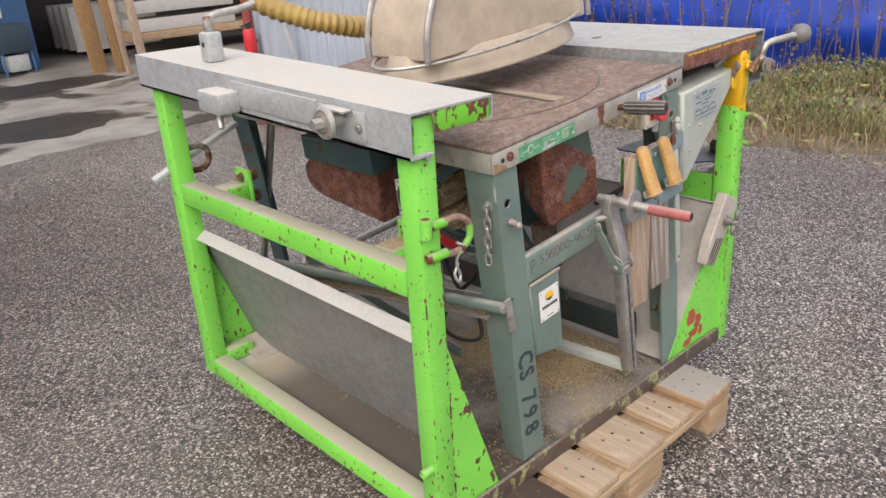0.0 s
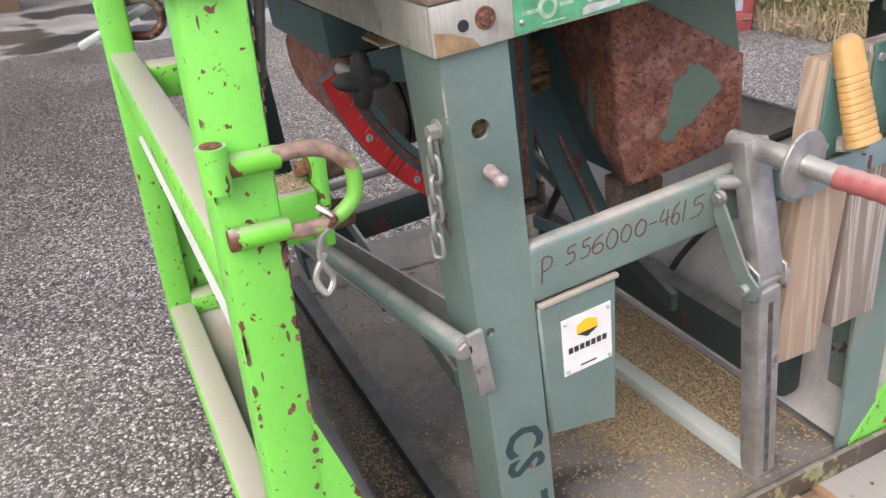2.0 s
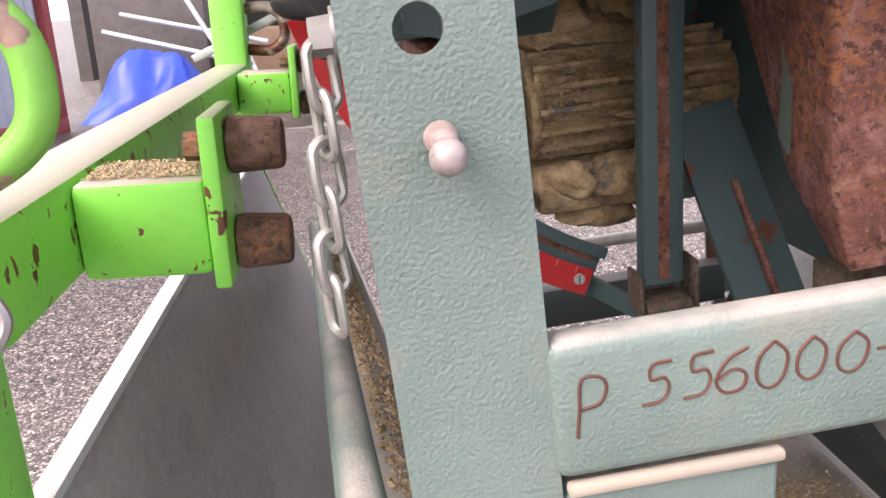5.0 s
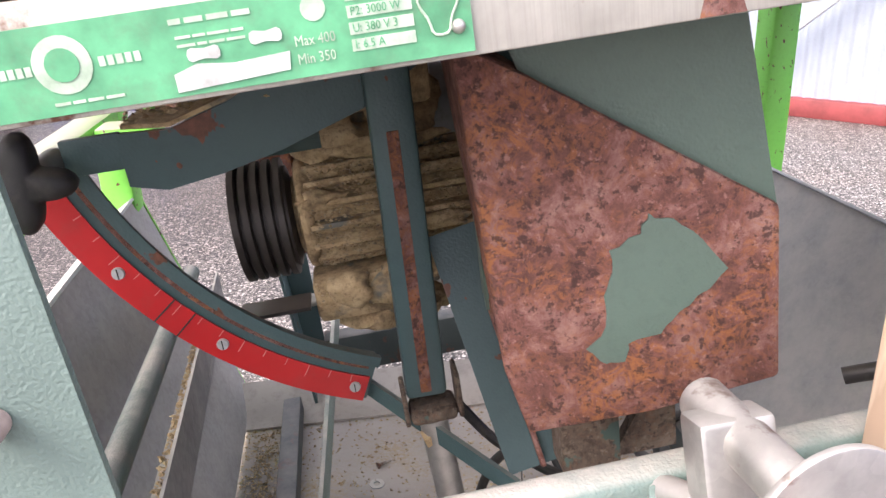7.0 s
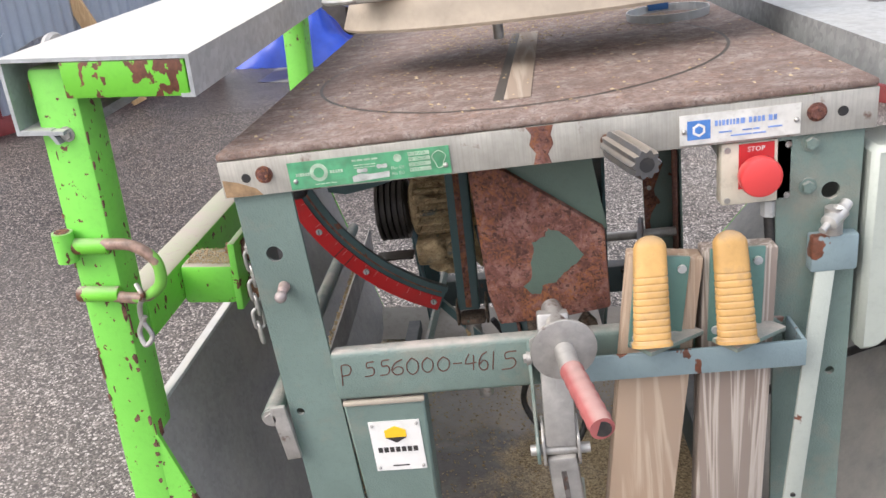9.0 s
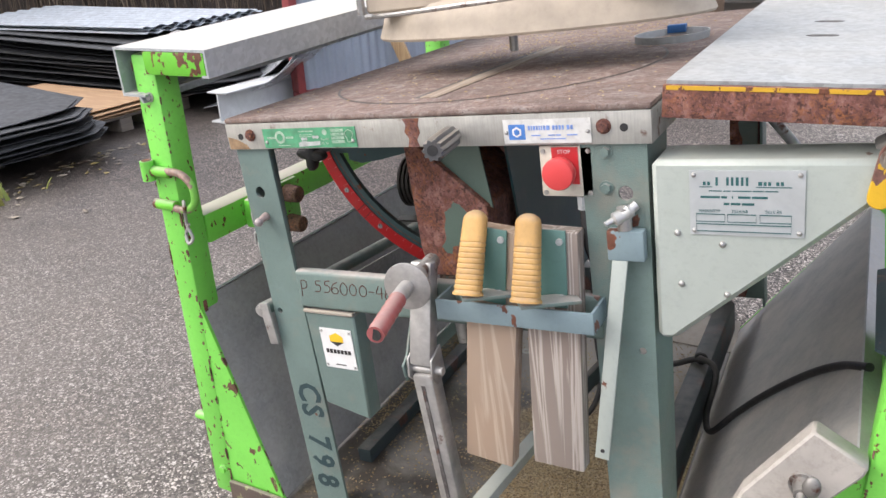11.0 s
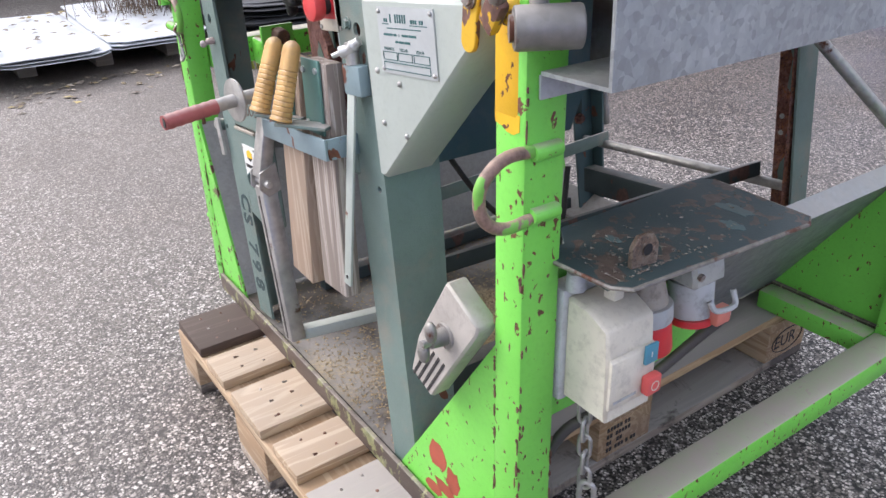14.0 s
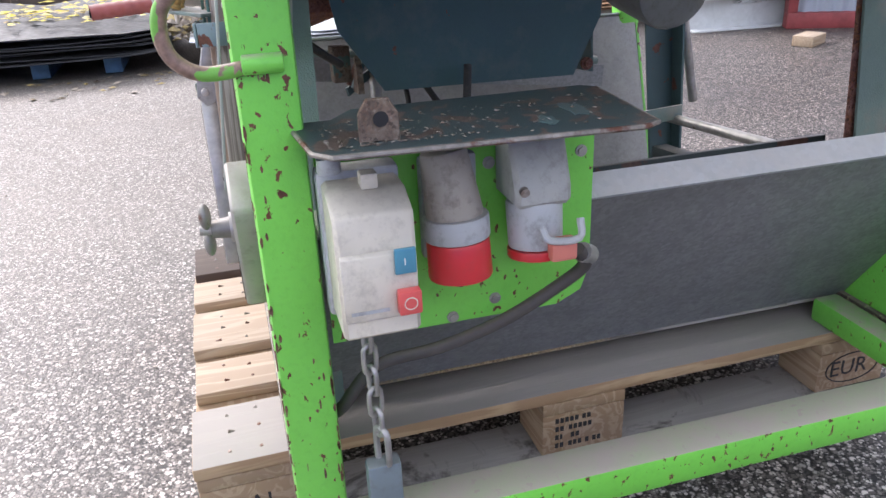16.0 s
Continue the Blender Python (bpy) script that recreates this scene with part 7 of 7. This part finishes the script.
# pale concrete in front of the shed
def concrete_material():
    m, n, l, b = nodes_of("stained_concrete")
    c = ramp(n, l, noise_node(n, l, 1.6, 7, 0.65, rnd=False), [(0.35, (0.16, 0.15, 0.14)), (0.6, (0.33, 0.315, 0.29))])
    wet = ramp(n, l, noise_node(n, l, 0.7, 6, 0.55, 0.4, rnd=False), [(0.5, 0.0), (0.53, 1.0)])
    sand = ramp(n, l, noise_node(n, l, 3.4, 7, 0.7, 0.6, rnd=False), [(0.55, 0.0), (0.66, 0.7)])
    c = mix(n, l, sand, c, (0.3, 0.235, 0.15))
    c = mix(n, l, wet, c, mix(n, l, 1.0, c, (0.26, 0.24, 0.22), "MULTIPLY"))
    c = mix(n, l, ramp(n, l, noise_node(n, l, 180.0, 3, rnd=False), [(0.4, 0.0), (0.7, 0.35)]), c, (0.1, 0.095, 0.09))
    l.new(c, b.inputs["Base Color"])
    l.new(mix(n, l, wet, (0.65, 0.65, 0.65), (0.3, 0.3, 0.3)), b.inputs["Roughness"])
    bump(n, l, b, noise_node(n, l, 90.0, 5, rnd=False), 0.3, 0.003)
    return m


edge = [(-1.6 + 4.6 * k / 30, 5.02 + 0.18 * noise.noise(Vector((k * 0.45, 2, 0))) + 0.05 * noise.noise(Vector((k * 2.1, 7, 0)))) for k in range(31)]
apron = solid("pavement", prism(edge + [(6.0, 6.2), (6.0, 13.0), (-1.6, 13.0)], "z", -0.05, 0.004), concrete_material(), "pale stained concrete apron in front of the shed", "pavement", kind="structure", smooth=None)
OILY = plain("oily_damp_concrete", (0.035, 0.03, 0.027), 0.5, tone=0.4, scale=4)
for cx, cy, rx, ry, seed in ((0.85, 6.05, 0.62, 0.5, 1), (1.6, 8.5, 1.0, 0.42, 2)):
    pts = []
    for k in range(48):
        a = k * math.tau / 48
        d = 1 + 0.35 * noise.noise(Vector((math.cos(a) * 1.6, math.sin(a) * 1.6, seed * 5))) + 0.12 * noise.noise(Vector((math.cos(a) * 6, math.sin(a) * 6, seed)))
        pts.append((cx + rx * d * math.cos(a), cy + ry * d * math.sin(a)))
    part("oil_stain", prism(pts, "z", 0.0, 0.008), OILY, apron, smooth=None)

# the shed with its store
shed = thing("storage_shed", "open-fronted storage shed with dark lining", "shed")
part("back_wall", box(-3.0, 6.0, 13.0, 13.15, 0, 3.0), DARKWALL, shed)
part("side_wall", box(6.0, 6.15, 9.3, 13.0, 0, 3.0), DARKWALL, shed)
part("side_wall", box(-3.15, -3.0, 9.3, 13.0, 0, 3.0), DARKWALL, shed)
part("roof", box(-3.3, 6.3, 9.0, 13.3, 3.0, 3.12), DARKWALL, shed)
part("front_beam", box(-3.15, 6.15, 9.3, 9.4, 2.7, 2.995), BOARDGREY, shed)
for k in range(4):
    solid("building_board", box(0, 1.3, 0, 0.06, 0, 0.62, 0.003, m=pose(2.9 + 0.02 * k, 10.9 + k * 0.35, 0.08, -4, 0, 4)), BOARDGREY, "grey building board stacked in the shed", "board", group="boards in the shed")
for k in range(3):
    solid("building_board", box(0, 1.5, 0, 0.5, 0, 0.16, 0.003, m=pose(3.35, 9.7, 0.35 + k * 0.24, 0, 0, 3)), BOARDGREY, "grey building board stacked in the shed", "board", group="boards in the shed")
solid("board_shelf", box(3.2, 5.4, 9.65, 10.5, 0.24, 0.345, 0.004), PINEX, "pine shelf under grey boards in the shed", "shelf")
for k, (x, w, mt, lab) in enumerate(((2.36, 0.2, OSB, "chipboard sheet leaning upright in the shed"), (2.57, 0.15, OSB, "chipboard sheet leaning upright in the shed"), (2.6, 0.06, PINEZ, "pine plank standing upright in the shed"), (2.7, 0.1, PINEZ, "pine plank standing upright in the shed"))):
    solid("standing_board", box(0, w, 0, 0.025, 0, 2.0, 0.002, m=pose(x, 8.9 - 0.22 * k, 0, -6, 0, 8)), mt, lab, "board", group="boards leaning at the shed")
cab = thing("steel_container", "blue steel container with a white sign", "container", pose(0.9, 10.3, 0.0))
part("body", box(-0.6, 1.3, 0, 1.6, 0.02, 2.4, 0.01), BLUEPAINT, cab)
sign = part("sign", box(0.5, 0.98, -0.006, -0.001, 0.68, 1.05), plain("sign_white", (0.6, 0.66, 0.6), 0.5), cab, smooth=None)
part("sign_stripe", box(0.5, 0.98, -0.008, -0.0065, 0.87, 1.05), plain("sign_green", (0.12, 0.28, 0.1), 0.5), sign, smooth=None)
part("sign_bar", box(0.6, 0.94, -0.008, -0.0065, 0.73, 0.81), INK, sign, smooth=None)
trolley = thing("tool_stand", "dark blue tool stand beside the container", "stand", pose(1.66, 9.9, 0, 0, 0, 8) @ Matrix.Scale(1.22, 4))
part("case", box(0, 0.34, 0, 0.25, 0.22, 0.5, 0.02), plain("dark_case", (0.03, 0.05, 0.07), 0.5), trolley)
for x in (0.02, 0.32):
    part("foot", rod((x, 0.02, 0), (x, 0.04, 0.5), 0.012), BLUEPAINT, trolley)
    part("foot", rod((x, 0.24, 0), (x, 0.22, 0.5), 0.012), BLUEPAINT, trolley)
part("canister", box(0.06, 0.28, 0.02, 0.2, 0.03, 0.2, 0.02), GREYPLASTIC, trolley)
ext = thing("fire_extinguisher", "red fire extinguisher hanging on the site panel", "extinguisher", pose(2.02, 4.45, 0.57))
part("cylinder", rod((0, 0, 0), (0, 0, 0.17), 0.05, 0.045, 20, 0.015), REDPLASTIC, ext)
part("valve", rod((0, 0, 0.17), (0, 0, 0.21), 0.015, seg=12), BLACK, ext)
part("lever", bar((-0.06, 0, 0.19), (0.03, 0, 0.22), 0.015, 0.012), BLACK, ext)
part("bracket", box(-0.02, 0.06, -0.01, 0.03, 0.06, 0.09, 0.002), BLACK, ext)
for k, (a, b) in enumerate((((2.3, 4.1, 0.0), (2.0, 4.28, 1.7)), ((2.3, 3.95, 0.1), (2.95, 3.2, 0.95)))):
    solid("galvanised_post", bar(a, b, 0.05, 0.03, 0.003), GALV, "galvanised post leaning by the site panel", "post", group="posts by the site panel")

# blue tarpaulin fence and the weedy verge
TARPFENCE = plain("glossy_blue_tarpaulin", (0.012, 0.05, 0.36), 0.3, tone=0.4, scale=3)
bm = bmesh.new()
cols = []
for k in range(150):
    y = -5 + 10.5 * k / 149
    x = 5.4 - 0.05 * y + 0.05 * math.sin(y * 1.7)
    cols.append([bm.verts.new((x + 0.045 * math.sin(z * 9.0 + 0.8 * math.sin(y * 1.1)) + 0.05 * noise.noise(Vector((y * 1.1, z * 4, 5))) + 0.015 * noise.noise(Vector((y * 6, z * 9, 2))), y, z)) for z in [0.05 + 1.65 * i / 22 for i in range(23)]])
for a, b in zip(cols, cols[1:]):
    for i in range(22):
        bm.faces.new((a[i], a[i + 1], b[i + 1], b[i]))
fence = solid("tarpaulin_fence", bm, TARPFENCE, "blue tarpaulin stretched along the edge of the yard", "tarpaulin", smooth=80)

VERGE = plain("gravelly_soil", (0.085, 0.068, 0.048), 0.95, tone=0.5, scale=14, dirt=0.5)


def verge_edge(y):
    return 3.55 + 0.16 * noise.noise(Vector((y * 1.3, 0, 0))) + 0.05 * noise.noise(Vector((y * 6, 3, 0))) - 0.05 * y


def verge_height(x, y):
    d = max(0.0, x - verge_edge(y))
    lump = 0.05 * noise.noise(Vector((x * 2.4, y * 2.4, 0))) + 0.02 * noise.noise(Vector((x * 7, y * 7, 4)))
    return -0.01 + 0.13 * (1 - math.exp(-d * 1.6)) + lump * min(1.0, d * 3)


bm = bmesh.new()
rows = []
for k in range(91):
    y = -4 + 9 * k / 90
    e = verge_edge(y)
    rows.append([bm.verts.new((e + d, y, verge_height(e + d, y))) for d in [3.0 * (i / 28) ** 1.2 for i in range(29)]])
for a, b in zip(rows, rows[1:]):
    for i in range(28):
        bm.faces.new((a[i], a[i + 1], b[i + 1], b[i]))
solid("verge", bm, VERGE, "strip of dark gravelly soil along the asphalt", "ground", kind="structure", smooth=60)


def on_verge(start, span, power, lift, thin):
    """Chooser of places on the verge, thicker where its clumps are."""
    def where(r):
        for _ in range(12):
            x = start + span * r.random() ** power
            y = r.uniform(-1.5, 4.2)
            if noise.noise(Vector((x * 1.9, y * 1.9, 7))) + 0.35 * noise.noise(Vector((x * 6, y * 6, 1))) > r.uniform(-thin, thin) * 0.6 - 0.1:
                break
        return (x - 0.05 * y, y, verge_height(x - 0.05 * y, y) + lift * r.random())
    return where


def tufts(name, n, where, hmin, hmax, wmax, lean, material, label, category, seed, bend=0.4):
    """Blades or stalks, each a bent tapering strip."""
    rnd = random.Random(seed)
    verts, faces = [], []
    for _ in range(n):
        x, y, z = where(rnd)
        h = rnd.uniform(hmin, hmax)
        w = rnd.uniform(0.35, 1) * wmax
        a = rnd.uniform(0, math.tau)
        d = rnd.uniform(0, lean) * h
        dx, dy = math.cos(a) * d, math.sin(a) * d
        px, py = -math.sin(a + rnd.uniform(-1, 1)) * w, math.cos(a) * w
        i = len(verts)
        for u in (0, 0.5, 0.85):
            k = u ** (1 + bend)
            s = 1 - 0.7 * u
            verts += [(x + dx * k - px * s, y + dy * k - py * s, z + h * u), (x + dx * k + px * s, y + dy * k + py * s, z + h * u)]
        verts.append((x + dx, y + dy, z + h * (1 - 0.25 * lean)))
        faces += [(i, i + 1, i + 3, i + 2), (i + 2, i + 3, i + 5, i + 4), (i + 4, i + 5, i + 6)]
    me = bpy.data.meshes.new(name)
    me.from_pydata(verts, [], faces)
    me.materials.append(material)
    return tagged(new(name, me), label, category, kind="stuff")


def seedy_stalks(name, n, where, hmin, hmax, material, label, category, seed):
    """Dead stems with withered leaves and seed heads along their upper half."""
    rnd = random.Random(seed)
    verts, faces = [], []
    for _ in range(n):
        x, y, z = where(rnd)
        h = rnd.uniform(hmin, hmax)
        dx, dy = rnd.gauss(0, 0.11) * h, rnd.gauss(0, 0.13) * h
        w = rnd.uniform(0.0012, 0.0026)
        i = len(verts)
        for u in (0, 0.4, 0.75, 1.0):
            k = u ** 1.5
            verts += [(x + dx * k + w, y + dy * k - w, z + h * u), (x + dx * k - w, y + dy * k + w, z + h * u)]
        faces += [(i + q, i + q + 1, i + q + 3, i + q + 2) for q in (0, 2, 4)]
        for _ in range(rnd.choice((3, 6, 10, 22, 34))):
            u = rnd.uniform(0.3, 1.0) ** 0.7
            k = u ** 1.5
            c = Vector((x + dx * k, y + dy * k, z + h * u))
            d = Vector((rnd.gauss(0, 1), rnd.gauss(0, 1), rnd.gauss(-0.4, 0.8))).normalized()
            s = rnd.uniform(0.012, 0.038)
            e = d.cross(Vector((rnd.gauss(0, 1), rnd.gauss(0, 1), rnd.gauss(0, 1)))).normalized() * s * rnd.uniform(0.15, 0.4)
            i = len(verts)
            verts += [tuple(c), tuple(c + d * s * 0.5 + e), tuple(c + d * s), tuple(c + d * s * 0.5 - e)]
            faces.append((i, i + 1, i + 2, i + 3))
    me = bpy.data.meshes.new(name)
    me.from_pydata(verts, [], faces)
    me.materials.append(material)
    return tagged(new(name, me), label, category, kind="stuff")


GRASS = island_material("verge_grass", [(0.1, 0.13, 0.035), (0.19, 0.22, 0.07), (0.32, 0.27, 0.13), (0.05, 0.07, 0.02), (0.26, 0.2, 0.11)])
STRAW = island_material("dry_straw", [(0.32, 0.25, 0.14), (0.22, 0.165, 0.09), (0.42, 0.34, 0.2), (0.13, 0.09, 0.05)])
STALK = island_material("dry_stalks", [(0.10, 0.07, 0.05), (0.18, 0.13, 0.09), (0.3, 0.23, 0.16), (0.07, 0.05, 0.04)])
DEADSTEM = island_material("dead_stems", [(0.05, 0.035, 0.026), (0.11, 0.075, 0.052), (0.2, 0.15, 0.105), (0.035, 0.026, 0.02)])
tufts("verge_grass", 21000, on_verge(3.75, 1.6, 0.9, 0.0, 0.6), 0.04, 0.2, 0.0045, 1.4, GRASS, "yellowing grass on the verge", "grass", 11)
tufts("dry_straw", 13000, on_verge(3.52, 1.7, 1.2, 0.02, 1.0), 0.03, 0.16, 0.004, 1.9, STRAW, "flattened dry straw on the verge", "grass", 15)
seedy_stalks("dry_stalks", 250, on_verge(4.6, 0.95, 0.8, 0.0, 1.2), 0.25, 1.25, DEADSTEM, "dead brown stems with seed heads in front of the tarpaulin", "weeds", 12)
tufts("dry_hedge", 9000, lambda r: (-7.6 - 1.6 * r.random(), r.uniform(-4.5, 10), 0.0), 0.9, 3.2, 0.011, 0.3, STALK, "dense dry brown hedge behind the stacks", "hedge", 13)
tufts("low_weeds", 16, lambda r: (-3.0 + 0.2 * r.random(), 1.1 + 0.5 * r.random() ** 2, 0.0), 0.05, 0.11, 0.022, 1.2, island_material("yellow_green_weed", [(0.25, 0.27, 0.05), (0.16, 0.2, 0.05), (0.4, 0.34, 0.08)]), "small yellow-green weeds at the foot of the stack", "weeds", 14)
# Built up past the visible hedge, to keep low sky out of reflections.
solid("hedge_bank", prism([(-10.6, 0), (-7.6, 0), (-8.0, 1.2), (-8.6, 2.4), (-9.6, 3.2), (-10.4, 3.2)], "y", -5, 10.5), plain("dark_thicket", (0.06, 0.045, 0.035), 0.9, tone=0.4, scale=9), "dark thicket inside the hedge, its unseen top raised to block the low sky", "hedge")
solid("green_hut", box(-8.4, -6.9, 10.6, 12.5, 0, 2.4, 0.02), plain("grey_green_hut_paint", (0.10, 0.19, 0.17), 0.6, tone=0.1), "grey-green hut behind the hedge", "hut")

tufts("brushwood", 420, lambda r: (-4.2 + r.gauss(0, 0.16), 0.95 + r.gauss(0, 0.16), 0.19), 0.15, 0.5, 0.0035, 1.1, DEADSTEM, "heap of dry brown twigs lying on the sheets", "twigs", 16)

# leaves and litter
LEAF = island_material("fallen_leaf", [(0.28, 0.19, 0.09), (0.42, 0.34, 0.1), (0.14, 0.09, 0.06), (0.36, 0.26, 0.14)], 0.6)


def litter(name, n, where, size, material, label, category, seed, flat=0.3):
    rnd = random.Random(seed)
    verts, faces = [], []
    for _ in range(n):
        x, y, z = where(rnd)
        s = size * rnd.uniform(0.4, 1.0)
        a = rnd.uniform(0, math.tau)
        c, d = math.cos(a) * s, math.sin(a) * s
        e = rnd.uniform(0.35, 0.7)
        h = flat * s
        i = len(verts)
        verts += [(x - c, y - d, z + rnd.uniform(0, h)), (x + d * e, y - c * e, z + rnd.uniform(0, h)), (x + c, y + d, z + rnd.uniform(0, h)), (x - d * e, y + c * e, z + rnd.uniform(0, h)), (x, y, z + h * 1.2)]
        faces += [(i, i + 1, i + 4), (i + 1, i + 2, i + 4), (i + 2, i + 3, i + 4), (i + 3, i, i + 4)]
    me = bpy.data.meshes.new(name)
    me.from_pydata(verts, [], faces)
    me.materials.append(material)
    ob = new(name, me)
    ob.matrix_world = base
    return tagged(ob, label, category, kind="stuff")


litter("verge_leaves", 520, on_verge(3.45, 1.7, 1.6, 0.12, 1.5), 0.036, LEAF, "yellow fallen leaves among the grass", "leaves", 29)
WEEDLEAF = island_material("weed_leaf", [(0.06, 0.1, 0.025), (0.15, 0.2, 0.06), (0.28, 0.3, 0.11), (0.09, 0.1, 0.045), (0.2, 0.13, 0.075), (0.05, 0.035, 0.025)], 0.6)
litter("verge_weeds", 13000, on_verge(3.9, 1.45, 0.9, 0.15, 0.4), 0.021, WEEDLEAF, "leafy green weeds growing on the verge", "weeds", 30, 1.5)
OLDLEAF = island_material("rotting_leaf", [(0.12, 0.09, 0.065), (0.3, 0.26, 0.2), (0.07, 0.05, 0.035), (0.36, 0.28, 0.1)], 0.6)
YELLOWLEAF = island_material("yellow_leaf", [(0.6, 0.47, 0.04), (0.5, 0.42, 0.06), (0.42, 0.36, 0.12), (0.3, 0.22, 0.1)], 0.6)
litter("fallen_leaves", 260, lambda r: (min(-2.2, -3.25 + abs(r.gauss(0, 0.28))), r.uniform(-2.0, 2.4), 0.002), 0.034, OLDLEAF, "rotting leaves on the asphalt beside the stacks", "leaves", 21)
litter("leaves_on_sheets", 70, lambda r: (r.uniform(-4.55, -3.3), r.uniform(-0.1, 1.05), 0.185), 0.04, OLDLEAF, "brown leaves lying on the white sheets", "leaves", 22)
litter("yellow_leaves", 150, lambda r: (r.uniform(-4.3, -3.32), r.uniform(-1.3, -0.4), 0.3 + 0.05 * r.random()), 0.05, YELLOWLEAF, "yellow leaves lying on the dark sheets", "leaves", 23)
litter("leaf_heap", 420, lambda r: (r.uniform(-4.5, -3.4), r.uniform(-0.4, -0.1), 0.13 + 0.12 * r.random()), 0.05, OLDLEAF, "brown leaves heaped between the stacks", "leaves", 24, 0.8)
STONE = island_material("pale_grit", [(0.25, 0.24, 0.22), (0.5, 0.48, 0.44), (0.14, 0.13, 0.12), (0.36, 0.31, 0.26)], 0.8)
litter("loose_grit", 2600, lambda r: (r.uniform(-3.5, 3.6), r.uniform(-2.5, 4.5), 0.0), 0.006, STONE, "loose pale grit on the asphalt", "grit", 23, 0.8)
base = SETTLE
CHIP = island_material("sawdust_chips", [(0.42, 0.31, 0.17), (0.32, 0.23, 0.12), (0.5, 0.4, 0.25), (0.25, 0.2, 0.14)], 0.9)


def on_table(r):
    x, y = r.uniform(-0.03, 0.59), r.uniform(0.02, 0.88)
    if r.random() < 0.6:
        x, y = 0.12 + 0.4 * r.random(), 0.45 + 0.4 * r.random()
    return SAW @ Vector((x, y, 0.0255))




def on_motor(r):
    a = r.choice((r.uniform(1.6, 3.1), r.uniform(3.1, 4.4)))
    d = 0.047 + r.uniform(-0.006, 0.003)
    return SAW @ Vector((r.uniform(0.1, 0.225), MY + d * math.cos(a), MZ + d * math.sin(a)))


litter("motor_sawdust", 2200, on_motor, 0.0026, CHIP, "sawdust and chips caked on the motor", "sawdust", 31, 0.7)
litter("terminal_sawdust", 500, lambda r: SAW @ Vector((r.uniform(0.095, 0.19), MY - r.uniform(0.045, 0.052), MZ - r.uniform(0.044, 0.075))), 0.0026, CHIP, "sawdust caked on the terminal box", "sawdust", 32, 0.7)


def in_channel(r):
    u = r.random()
    return SAW @ Vector((-0.036 - 0.072 * u + r.uniform(-0.012, 0.012), 0.06 + 0.79 * u, -0.3495 - 0.095 * u + abs(r.gauss(0, 0.003))))


litter("channel_sawdust", 1500, in_channel, 0.0045, CHIP, "sawdust lying in the side channel", "sawdust", 33, 0.7)
litter("arm_sawdust", 260, lambda r: SAW @ Vector((r.uniform(0.0, 0.1), r.uniform(0.245, 0.298), -0.068 + 0.03 * r.random() ** 3)), 0.004, CHIP, "sawdust heaped on the lift arm", "sawdust", 34, 0.8)
litter("table_chips", 1500, on_table, 0.0035, CHIP, "wood chips and grit strewn on the saw table", "sawdust", 24, 0.5)


def on_floor(r):
    if r.random() < 0.55:
        a, d = r.uniform(0, math.tau), abs(r.gauss(0, 0.1))
        return (min(0.61, max(-0.04, 0.46 + d * 1.3 * math.cos(a))), max(0.02, 0.19 + d * math.sin(a)), FLOOR + 0.0005)
    return (r.uniform(-0.03, 0.61), r.uniform(0.02, 0.9), FLOOR + 0.0005)


litter("floor_strip_sawdust", 1600, lambda r: (-0.015 + r.gauss(0, 0.018), r.uniform(0.25, 0.93), FLOOR + 0.0005), 0.004, CHIP, "strip of sawdust on the floor sheet", "sawdust", 35, 0.6)
litter("floor_sawdust", 9000, on_floor, 0.0042, CHIP, "sawdust and chips lying on the floor sheet", "sawdust", 25, 0.6)
litter("rail_sawdust", 700, lambda r: (r.uniform(-0.17, -0.11), 0.155 + 0.05 * r.random(), 0.7485), 0.0022, CHIP, "sawdust heaped on the green stub arm", "sawdust", 26, 0.8)
litter("side_table_chips", 160, lambda r: (r.uniform(0.63, 0.98), r.uniform(0.05, 0.9), 1.0165), 0.004, CHIP, "a few chips lying on the galvanised side table", "sawdust", 27, 0.4)
litter("shelf_chips", 160, lambda r: (r.uniform(-0.25, -0.06), r.uniform(0.0, 1.0), 1.0455), 0.003, CHIP, "a few chips lying on the galvanised shelf", "sawdust", 28, 0.4)
FLAKE = island_material("pale_paint_flakes", [(0.16, 0.135, 0.11), (0.07, 0.055, 0.04), (0.26, 0.235, 0.2), (0.1, 0.075, 0.055)], 0.7)


def on_tray(r):
    if r.random() < 0.6:
        return (min(1.005, max(0.915, 0.985 + r.gauss(0, 0.025))), min(0.2, max(0.06, 0.11 + r.gauss(0, 0.035))), 0.6945)
    return (r.uniform(0.91, 1.02), r.uniform(0.065, 0.345), 0.6945)


litter("tray_flakes", 260, on_tray, 0.0036, FLAKE, "pale flakes and wood chips lying on the dark shelf plate", "flakes", 36, 0.35)
